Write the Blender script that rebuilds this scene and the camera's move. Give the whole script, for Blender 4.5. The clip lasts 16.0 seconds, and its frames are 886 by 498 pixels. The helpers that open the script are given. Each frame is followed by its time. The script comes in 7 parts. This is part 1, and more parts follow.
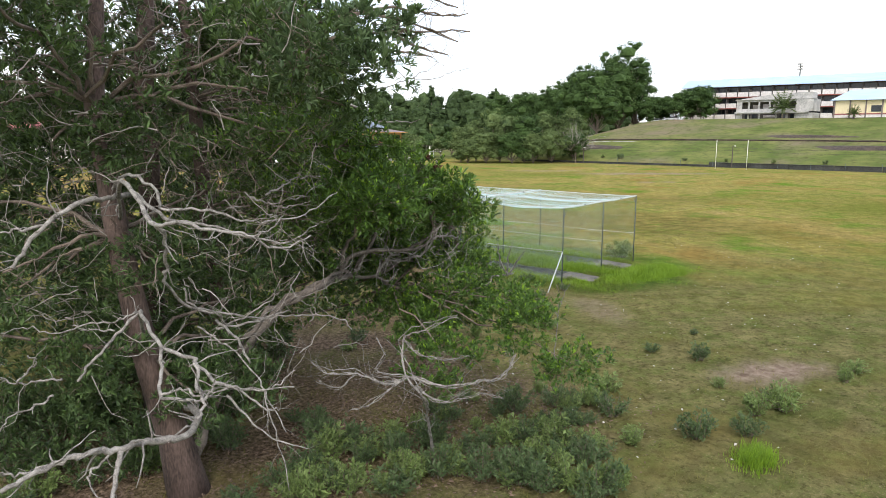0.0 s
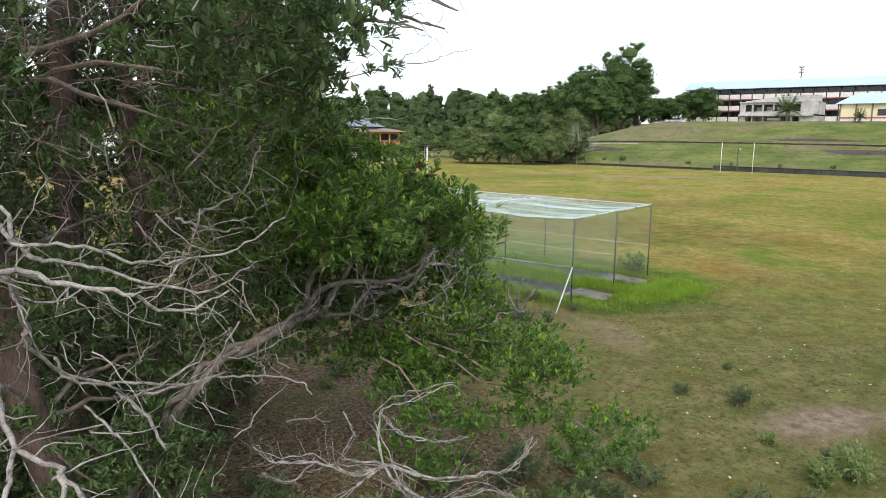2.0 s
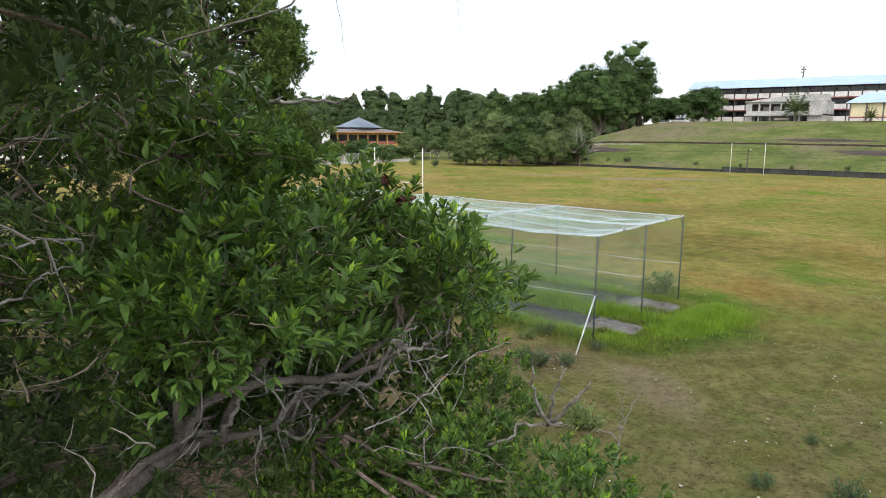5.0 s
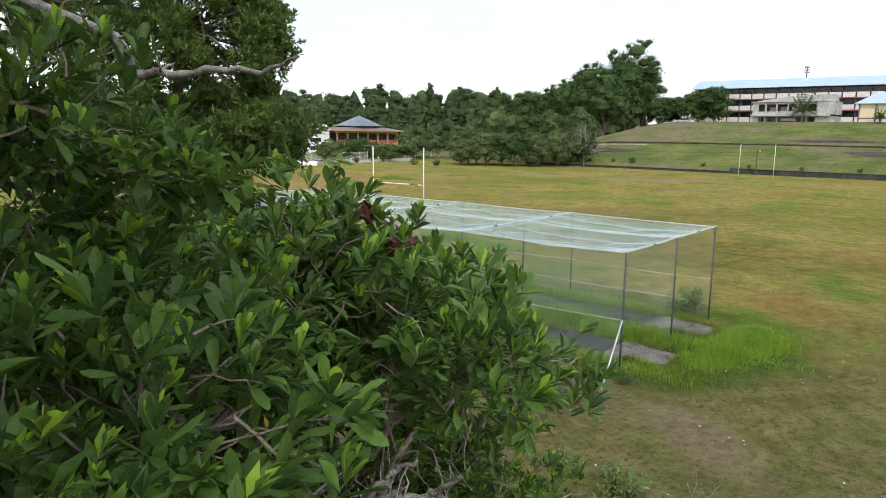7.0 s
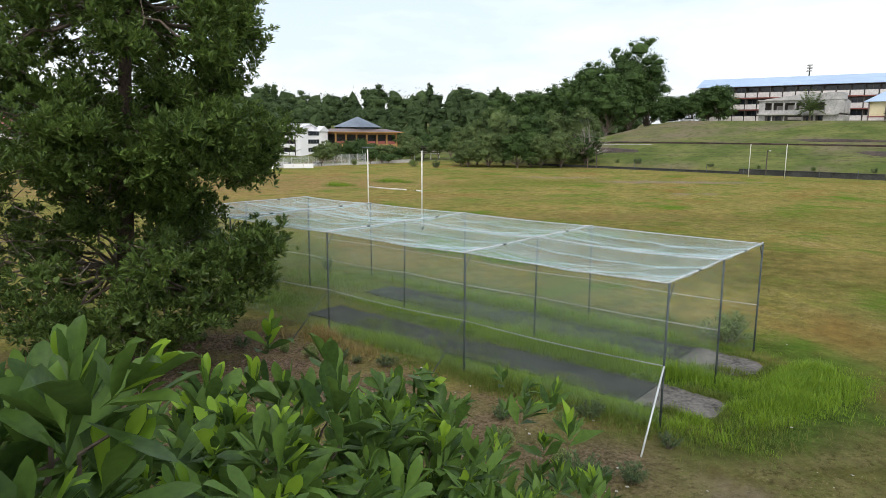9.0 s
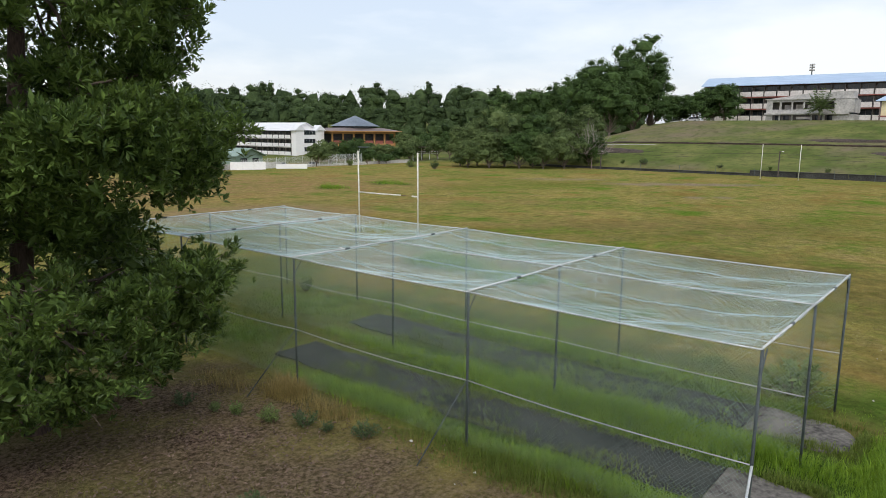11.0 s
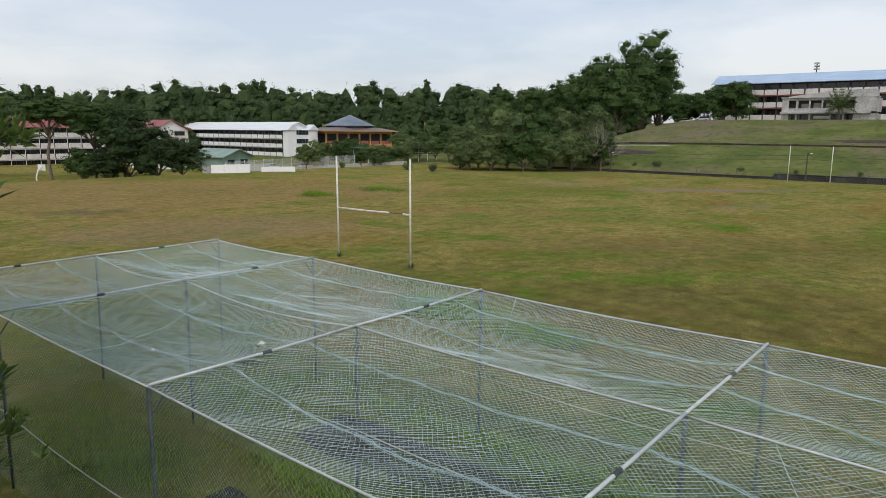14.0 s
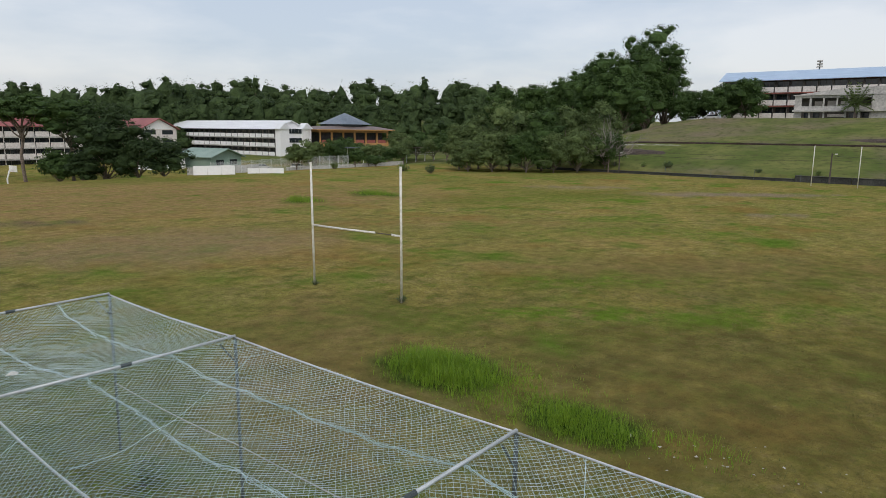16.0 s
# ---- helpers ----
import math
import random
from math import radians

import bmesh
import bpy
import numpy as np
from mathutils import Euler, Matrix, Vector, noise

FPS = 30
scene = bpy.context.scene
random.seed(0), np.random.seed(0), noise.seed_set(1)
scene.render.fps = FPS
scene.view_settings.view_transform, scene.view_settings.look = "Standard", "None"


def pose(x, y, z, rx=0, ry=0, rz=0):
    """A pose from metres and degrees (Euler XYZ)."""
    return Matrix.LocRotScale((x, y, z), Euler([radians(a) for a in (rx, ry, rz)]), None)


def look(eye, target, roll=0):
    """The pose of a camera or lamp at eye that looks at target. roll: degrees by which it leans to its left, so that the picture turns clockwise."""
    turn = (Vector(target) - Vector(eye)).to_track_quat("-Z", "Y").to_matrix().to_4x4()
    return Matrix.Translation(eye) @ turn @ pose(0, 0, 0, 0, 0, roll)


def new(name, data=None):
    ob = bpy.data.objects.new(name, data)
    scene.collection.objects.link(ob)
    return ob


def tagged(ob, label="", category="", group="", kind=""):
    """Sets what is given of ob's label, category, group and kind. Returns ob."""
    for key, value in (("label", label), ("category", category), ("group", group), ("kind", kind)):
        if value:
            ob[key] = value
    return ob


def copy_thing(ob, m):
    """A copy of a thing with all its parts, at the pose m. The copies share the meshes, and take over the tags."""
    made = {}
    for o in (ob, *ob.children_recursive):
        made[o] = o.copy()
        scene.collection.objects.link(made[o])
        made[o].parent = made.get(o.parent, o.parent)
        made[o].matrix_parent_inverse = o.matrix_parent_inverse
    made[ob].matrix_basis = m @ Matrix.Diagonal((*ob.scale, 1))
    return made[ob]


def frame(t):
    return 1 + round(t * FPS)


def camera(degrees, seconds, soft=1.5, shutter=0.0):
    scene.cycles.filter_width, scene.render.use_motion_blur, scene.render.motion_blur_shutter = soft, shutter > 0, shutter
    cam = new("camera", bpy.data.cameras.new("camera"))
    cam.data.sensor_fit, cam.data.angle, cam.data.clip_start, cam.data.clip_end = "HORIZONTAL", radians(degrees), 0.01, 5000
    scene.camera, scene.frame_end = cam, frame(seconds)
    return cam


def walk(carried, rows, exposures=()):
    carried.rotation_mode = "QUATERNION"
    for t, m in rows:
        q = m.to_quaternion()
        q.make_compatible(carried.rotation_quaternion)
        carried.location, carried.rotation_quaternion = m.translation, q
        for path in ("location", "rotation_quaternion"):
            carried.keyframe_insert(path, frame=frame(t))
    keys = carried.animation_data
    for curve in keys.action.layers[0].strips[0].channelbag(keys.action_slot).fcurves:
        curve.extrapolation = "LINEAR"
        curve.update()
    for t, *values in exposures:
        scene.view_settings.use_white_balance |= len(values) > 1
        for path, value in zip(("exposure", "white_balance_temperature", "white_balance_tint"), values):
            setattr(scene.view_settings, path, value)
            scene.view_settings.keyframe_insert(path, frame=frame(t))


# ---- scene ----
cam = camera(66.1, 16.0, soft=0.75)
PATH = [
    (0, (-29.147, -16.544, 7.493), (-27.631, -15.285, 7.154), 0.0),
    (0.5, (-28.436, -16.006, 7.515), (-26.918, -14.748, 7.175), 0.2),
    (1, (-27.732, -15.446, 7.503), (-26.213, -14.189, 7.165), 0.3),
    (1.5, (-27.029, -14.885, 7.505), (-25.51, -13.629, 7.166), 0.4),
    (2, (-26.364, -14.33, 7.51), (-24.844, -13.076, 7.17), 0.6),
    (2.5, (-25.625, -13.769, 7.518), (-24.105, -12.513, 7.181), 0.3),
    (3, (-24.847, -13.142, 7.487), (-23.326, -11.888, 7.149), 0.4),
    (3.5, (-24.113, -12.622, 7.479), (-22.593, -11.367, 7.142), 0.4),
    (4, (-23.364, -12.052, 7.449), (-21.842, -10.799, 7.111), 0.5),
    (6.5, (-20.15, -9.356, 7.424), (-18.629, -8.101, 7.089), 0.5),
    (7, (-19.542, -8.771, 7.433), (-18.021, -7.518, 7.093), 0.8),
    (7.5, (-18.854, -8.225, 7.433), (-17.332, -6.973, 7.094), 0.8),
    (8, (-18.077, -7.591, 7.432), (-16.556, -6.338, 7.093), 0.7),
    (8.5, (-17.226, -6.914, 7.467), (-15.706, -5.659, 7.131), 0.5),
    (9, (-16.336, -6.179, 7.477), (-14.816, -4.924, 7.139), 0.5),
    (11.5, (-11.142, -1.996, 7.512), (-9.62, -0.743, 7.172), 0.6),
    (12, (-9.938, -1.014, 7.531), (-8.417, 0.239, 7.191), 0.6),
    (12.5, (-8.667, 0.036, 7.556), (-7.146, 1.289, 7.214), 0.6),
    (13, (-7.385, 1.121, 7.565), (-5.863, 2.373, 7.223), 0.6),
    (13.5, (-6.025, 2.263, 7.576), (-4.503, 3.514, 7.234), 0.6),
    (14, (-4.624, 3.463, 7.583), (-3.1, 4.712, 7.242), 0.6),
    (14.5, (-3.203, 4.676, 7.614), (-1.678, 5.924, 7.271), 0.7),
    (15, (-1.731, 5.918, 7.622), (-0.205, 7.165, 7.278), 0.7),
    (15.5, (-0.259, 7.124, 7.65), (1.266, 8.37, 7.304), 0.7),
    (16, (1.3, 8.392, 7.652), (2.827, 9.636, 7.307), 0.6),
]
EXPOSURES = [(0, 0.67), (4, 0.52), (7, 0.38), (9.2, 0.13), (12.5, -0.2), (16, -0.42)]
SKY, SUN = 0.92, 1.1
CLOUD = ((0.655, 0.715, 0.815), (0.97, 0.965, 0.985))
GRASS = ((0.318, 0.265, 0.085), (0.25, 0.245, 0.07), (0.325, 0.265, 0.115), (0.2, 0.212, 0.054), (0.125, 0.112, 0.04), (0.31, 0.25, 0.125), (0.17, 0.186, 0.044), (0.315, 0.24, 0.092), (0.38, 0.33, 0.17))
walk(cam, [(t, look(eye, target, roll)) for t, eye, target, roll in PATH], EXPOSURES)

# ---------------- light ----------------
SUN_EL, SUN_AZ = 45.0, 230.0
world = bpy.data.worlds.new("sky")
scene.world = world
world.use_nodes = True
wn, wl = world.node_tree.nodes, world.node_tree.links
wn.clear()
w_out = wn.new("ShaderNodeOutputWorld")
w_bg = wn.new("ShaderNodeBackground")
w_sky = wn.new("ShaderNodeTexSky")
w_sky.sky_type = "NISHITA"
w_sky.sun_disc = False
w_sky.sun_elevation = radians(SUN_EL)
w_sky.sun_rotation = radians(SUN_AZ)
w_sky.dust_density = 3.0
w_sky.air_density = 1.0
w_co = wn.new("ShaderNodeTexCoord")
w_map = wn.new("ShaderNodeMapping")
w_map.inputs["Scale"].default_value = (1.0, 1.0, 3.6)
w_noise = wn.new("ShaderNodeTexNoise")
w_noise.inputs["Scale"].default_value = 2.3
w_noise.inputs["Detail"].default_value = 7.0
w_noise.inputs["Roughness"].default_value = 0.52
w_ramp = wn.new("ShaderNodeValToRGB")
w_ramp.color_ramp.elements[0].position = 0.4
w_ramp.color_ramp.elements[0].color = (CLOUD[0][0], CLOUD[0][1], CLOUD[0][2], 1)
w_ramp.color_ramp.elements[1].position = 0.62
w_ramp.color_ramp.elements[1].color = (CLOUD[1][0], CLOUD[1][1], CLOUD[1][2], 1)
w_mix = wn.new("ShaderNodeMixRGB")
w_mix.inputs["Fac"].default_value = 0.93
w_bg.inputs["Strength"].default_value = SKY
wl.new(w_co.outputs["Generated"], w_map.inputs["Vector"])
wl.new(w_map.outputs["Vector"], w_noise.inputs["Vector"])
wl.new(w_noise.outputs["Fac"], w_ramp.inputs["Fac"])
wl.new(w_sky.outputs["Color"], w_mix.inputs["Color1"])
wl.new(w_ramp.outputs["Color"], w_mix.inputs["Color2"])
wl.new(w_mix.outputs["Color"], w_bg.inputs["Color"])
wl.new(w_bg.outputs["Background"], w_out.inputs["Surface"])

sun = new("sun", bpy.data.lights.new("sun", "SUN"))
sun.data.energy = SUN
sun.data.angle = radians(14)
sun.data.color = (1.0, 0.96, 0.9)
az = radians(SUN_AZ)
sun_way = Vector((math.sin(az) * math.cos(radians(SUN_EL)), math.cos(az) * math.cos(radians(SUN_EL)), math.sin(radians(SUN_EL))))
sun.matrix_world = look(tuple(sun_way * 100), (0, 0, 0))

# ---------------- materials ----------------


def material(name, low, high, scale=6.0, rough=0.8, bump=0.0, metal=0.0, fine=None, island=0.0, thin=0.0, coord="Object", stretch=(1, 1, 1), random_object=0.0):
    """Base colour that drifts between low and high at two scales, with relief; island or random_object: how far pieces differ."""
    m = bpy.data.materials.new(name)
    m.use_nodes = True
    n, l = m.node_tree.nodes, m.node_tree.links
    n.clear()
    out = n.new("ShaderNodeOutputMaterial")
    bsdf = n.new("ShaderNodeBsdfPrincipled")
    bsdf.inputs["Roughness"].default_value = rough
    bsdf.inputs["Metallic"].default_value = metal
    bsdf.inputs["Specular IOR Level"].default_value = 0.22 if thin else 0.5
    co = n.new("ShaderNodeTexCoord")
    mp = n.new("ShaderNodeMapping")
    mp.inputs["Scale"].default_value = stretch
    l.new(co.outputs[coord], mp.inputs["Vector"])
    big = n.new("ShaderNodeTexNoise")
    big.inputs["Scale"].default_value = scale
    big.inputs["Detail"].default_value = 5.0
    small = n.new("ShaderNodeTexNoise")
    small.inputs["Scale"].default_value = fine or scale * 9
    small.inputs["Detail"].default_value = 4.0
    l.new(mp.outputs["Vector"], big.inputs["Vector"])
    l.new(mp.outputs["Vector"], small.inputs["Vector"])
    add = n.new("ShaderNodeMath")
    add.operation = "ADD"
    l.new(big.outputs["Fac"], add.inputs[0])
    l.new(small.outputs["Fac"], add.inputs[1])
    value = add
    if island or random_object:
        geo = n.new("ShaderNodeNewGeometry") if island else n.new("ShaderNodeObjectInfo")
        mul = n.new("ShaderNodeMath")
        mul.operation = "MULTIPLY_ADD"
        mul.inputs[1].default_value = island or random_object
        l.new(geo.outputs["Random Per Island" if island else "Random"], mul.inputs[0])
        l.new(add.outputs[0], mul.inputs[2])
        value = mul
    rng = n.new("ShaderNodeMapRange")
    rng.inputs["From Min"].default_value = 0.7
    rng.inputs["From Max"].default_value = 1.3 + (island or random_object)
    l.new(value.outputs[0], rng.inputs["Value"])
    mix = n.new("ShaderNodeMixRGB")
    mix.inputs["Color1"].default_value = (*low, 1)
    mix.inputs["Color2"].default_value = (*high, 1)
    l.new(rng.outputs["Result"], mix.inputs["Fac"])
    l.new(mix.outputs["Color"], bsdf.inputs["Base Color"])
    if bump:
        b = n.new("ShaderNodeBump")
        b.inputs["Strength"].default_value = min(bump * 10, 1.0)
        b.inputs["Distance"].default_value = bump
        l.new(small.outputs["Fac"], b.inputs["Height"])
        l.new(b.outputs["Normal"], bsdf.inputs["Normal"])
    last = bsdf
    if thin:
        tr = n.new("ShaderNodeBsdfTranslucent")
        hsv = n.new("ShaderNodeHueSaturation")
        hsv.inputs["Hue"].default_value = 0.48
        hsv.inputs["Value"].default_value = 1.7
        l.new(mix.outputs["Color"], hsv.inputs["Color"])
        l.new(hsv.outputs["Color"], tr.inputs["Color"])
        ms = n.new("ShaderNodeMixShader")
        ms.inputs["Fac"].default_value = thin
        l.new(bsdf.outputs[0], ms.inputs[1])
        l.new(tr.outputs[0], ms.inputs[2])
        last = ms
    l.new(last.outputs[0], out.inputs["Surface"])
    return m


M_LEAF = material("broad_leaf", (0.019, 0.047, 0.015), (0.14, 0.25, 0.047), 0.9, 0.46, 0.004, island=1.1, fine=45, thin=0.26)
M_LEAF_DARK = material("dark_leaf", (0.014, 0.03, 0.013), (0.125, 0.195, 0.065), 0.7, 0.42, island=1.0, thin=0.14)
M_LEAF_DEEP = material("deep_green_leaf", (0.02, 0.045, 0.013), (0.185, 0.28, 0.066), 0.7, 0.42, island=1.0, thin=0.25)
# Lighter copy of the dark leaf; light on the overhang put into colour.
M_LEAF_LIT = material("lit_overhang_leaf", (0.035, 0.065, 0.03), (0.15, 0.22, 0.095), 0.7, 0.42, island=1.0, thin=0.25)
M_YOUNG = material("young_leaf", (0.13, 0.25, 0.022), (0.3, 0.47, 0.05), 2.0, 0.48, island=0.8, thin=0.32)
M_YELLOW = material("yellowed_leaf", (0.2, 0.1, 0.03), (0.5, 0.33, 0.05), 3.0, 0.6, island=0.9, thin=0.2)
M_DRY = material("dry_leaf", (0.045, 0.012, 0.01), (0.15, 0.05, 0.03), 8.0, 0.8, island=0.8)
M_SHRUB = material("shrub_leaf", (0.085, 0.13, 0.045), (0.23, 0.31, 0.1), 1.5, 0.6, island=0.8, thin=0.2)
M_WOODS = material("woods_leaf", (0.014, 0.03, 0.011), (0.082, 0.128, 0.042), 0.06, 0.75, 0.2, fine=1.1, island=0.2, thin=0.1)
M_CROWN = material("far_leaf", (0.02, 0.043, 0.013), (0.09, 0.155, 0.04), 0.12, 0.7, 0.25, fine=1.4, island=0.25, thin=0.12)
M_CROWN_DARK = material("far_dark_leaf", (0.011, 0.024, 0.009), (0.055, 0.092, 0.028), 0.15, 0.7, 0.2, fine=1.6, island=0.25, thin=0.1)
M_CROWN_DULL = material("far_dull_leaf", (0.042, 0.072, 0.025), (0.18, 0.24, 0.085), 0.15, 0.75, 0.25, fine=1.6, island=0.3, thin=0.14)
M_BARK = material("grey_bark", (0.05, 0.037, 0.03), (0.2, 0.165, 0.14), 3.0, 0.9, 0.03, stretch=(1, 1, 0.25), fine=30)
M_BARK_RED = material("red_bark", (0.03, 0.02, 0.016), (0.16, 0.11, 0.092), 3.0, 0.9, 0.03, stretch=(1, 1, 0.25), fine=30)
M_DEAD = material("bleached_wood", (0.05, 0.043, 0.038), (0.4, 0.375, 0.345), 9.0, 0.85, 0.012, fine=70)
M_BOUGH = material("grey_bough_bark", (0.05, 0.04, 0.033), (0.21, 0.18, 0.155), 5.0, 0.9, 0.01, fine=45)
M_TWIG = material("twig_bark", (0.06, 0.045, 0.036), (0.27, 0.215, 0.175), 4.0, 0.9, 0.005, fine=50)
M_TWIG_PALE = material("pale_twig_bark", (0.1, 0.085, 0.075), (0.42, 0.385, 0.35), 5.0, 0.9, 0.005, fine=50, island=0.6)
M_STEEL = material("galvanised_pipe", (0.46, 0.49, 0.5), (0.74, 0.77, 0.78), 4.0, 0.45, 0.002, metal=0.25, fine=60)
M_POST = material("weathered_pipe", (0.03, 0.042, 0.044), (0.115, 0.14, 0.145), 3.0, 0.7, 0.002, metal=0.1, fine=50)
M_MESH = material("pale_net_cord", (0.37, 0.53, 0.55), (0.65, 0.79, 0.84), 0.8, 0.7, fine=9)
M_MESH_G = material("greenish_net_cord", (0.24, 0.36, 0.31), (0.48, 0.6, 0.54), 0.8, 0.7, fine=9)
M_WHITE = material("white_paint", (0.62, 0.61, 0.57), (0.84, 0.83, 0.8), 3.0, 0.5, 0.002, fine=30)
M_GOAL = material("chipped_white_paint", (0.5, 0.47, 0.38), (0.86, 0.85, 0.8), 5.0, 0.5, 0.002, fine=40)
M_SLAB = material("stained_concrete", (0.004, 0.006, 0.005), (0.048, 0.052, 0.043), 0.9, 0.95, 0.02, fine=8)
M_SLAB_DRY = material("dry_concrete", (0.035, 0.033, 0.028), (0.2, 0.185, 0.165), 1.6, 0.95, 0.02, fine=9)
M_GRASS = material("lush_grass_blade", (0.075, 0.155, 0.014), (0.24, 0.375, 0.035), 0.6, 0.5, island=0.7, thin=0.35)
M_DULL = material("dull_grass_blade", (0.085, 0.085, 0.02), (0.195, 0.182, 0.05), 0.3, 0.7, island=0.8, thin=0.2)
M_CAGE = material("soft_grass_blade", (0.085, 0.16, 0.02), (0.22, 0.34, 0.048), 0.6, 0.6, island=0.8, thin=0.3)
M_REED = material("straw_grass_blade", (0.16, 0.13, 0.045), (0.36, 0.29, 0.11), 0.8, 0.7, island=0.8, thin=0.25)
M_LITTER = material("fallen_leaf", (0.06, 0.04, 0.028), (0.29, 0.2, 0.145), 4.0, 0.85, island=0.9)
M_PETAL = material("white_scrap", (0.34, 0.32, 0.27), (0.62, 0.6, 0.55), 3.0, 0.6)
M_WALL_W = material("white_render", (0.8, 0.8, 0.81), (0.92, 0.92, 0.93), 0.15, 0.75, 0.005, fine=2.5)
M_WALL_P = material("stained_pinkish_render", (0.56, 0.51, 0.49), (0.83, 0.79, 0.77), 0.2, 0.8, 0.005, fine=2.0)
M_WALL_G = material("weathered_concrete", (0.29, 0.285, 0.275), (0.6, 0.585, 0.565), 0.35, 0.85, 0.01, fine=2.0)
M_WALL_Y = material("yellow_render", (0.66, 0.55, 0.33), (0.82, 0.73, 0.5), 0.3, 0.8, 0.005, fine=3.0)
M_WALL_O = material("orange_render", (0.4, 0.21, 0.07), (0.54, 0.31, 0.13), 0.3, 0.8, 0.005, fine=3.0)
M_DARKRED = material("dark_red_paint", (0.24, 0.06, 0.05), (0.4, 0.14, 0.11), 0.3, 0.7, fine=3)
M_ROOF_B = material("pale_blue_metal_roof", (0.3, 0.42, 0.58), (0.46, 0.59, 0.75), 0.2, 0.45, 0.01, fine=4, stretch=(1, 8, 1))
M_ROOF_W = material("white_metal_roof", (0.66, 0.68, 0.7), (0.82, 0.84, 0.86), 0.2, 0.45, 0.01, fine=4, stretch=(1, 8, 1))
M_ROOF_R = material("red_metal_roof", (0.2, 0.05, 0.05), (0.36, 0.12, 0.11), 0.2, 0.6, 0.01, fine=4)
M_ROOF_D = material("slate_blue_roof", (0.09, 0.12, 0.16), (0.2, 0.24, 0.29), 0.3, 0.5, 0.01, fine=4)
M_EAVE = material("grey_brown_roof", (0.11, 0.085, 0.08), (0.24, 0.19, 0.18), 0.3, 0.55, 0.01, fine=4)
M_ROOF_G = material("green_metal_roof", (0.16, 0.24, 0.2), (0.3, 0.4, 0.34), 0.3, 0.55, 0.01, fine=4)
M_GLASS = material("dark_window_glass", (0.012, 0.016, 0.02), (0.04, 0.05, 0.06), 0.5, 0.15)
# Shade of open recesses, put into the base colour of walls and columns.
M_SHADE = material("recess_shade_tone", (0.07, 0.062, 0.06), (0.17, 0.155, 0.145), 0.3, 0.9)
# Deeper shade of galleries and hall openings, painted in as wall colour.
M_GALLERY = material("deep_gallery_shade_tone", (0.02, 0.022, 0.026), (0.07, 0.07, 0.075), 0.3, 0.9)
M_DARKWALL = material("mossy_dark_wall", (0.02, 0.022, 0.02), (0.075, 0.075, 0.07), 0.4, 0.9, 0.02, fine=6)
M_ROCK = material("dark_soil_rock", (0.02, 0.014, 0.01), (0.085, 0.058, 0.042), 0.5, 0.95, 0.1, fine=4)
M_POLE = material("dark_timber_pole", (0.05, 0.04, 0.035), (0.12, 0.1, 0.085), 2.0, 0.9)
M_CAR = material("white_car_paint", (0.7, 0.7, 0.7), (0.8, 0.8, 0.8), 1.0, 0.25)
M_TYRE = material("black_rubber", (0.015, 0.015, 0.015), (0.035, 0.035, 0.035), 3.0, 0.8)


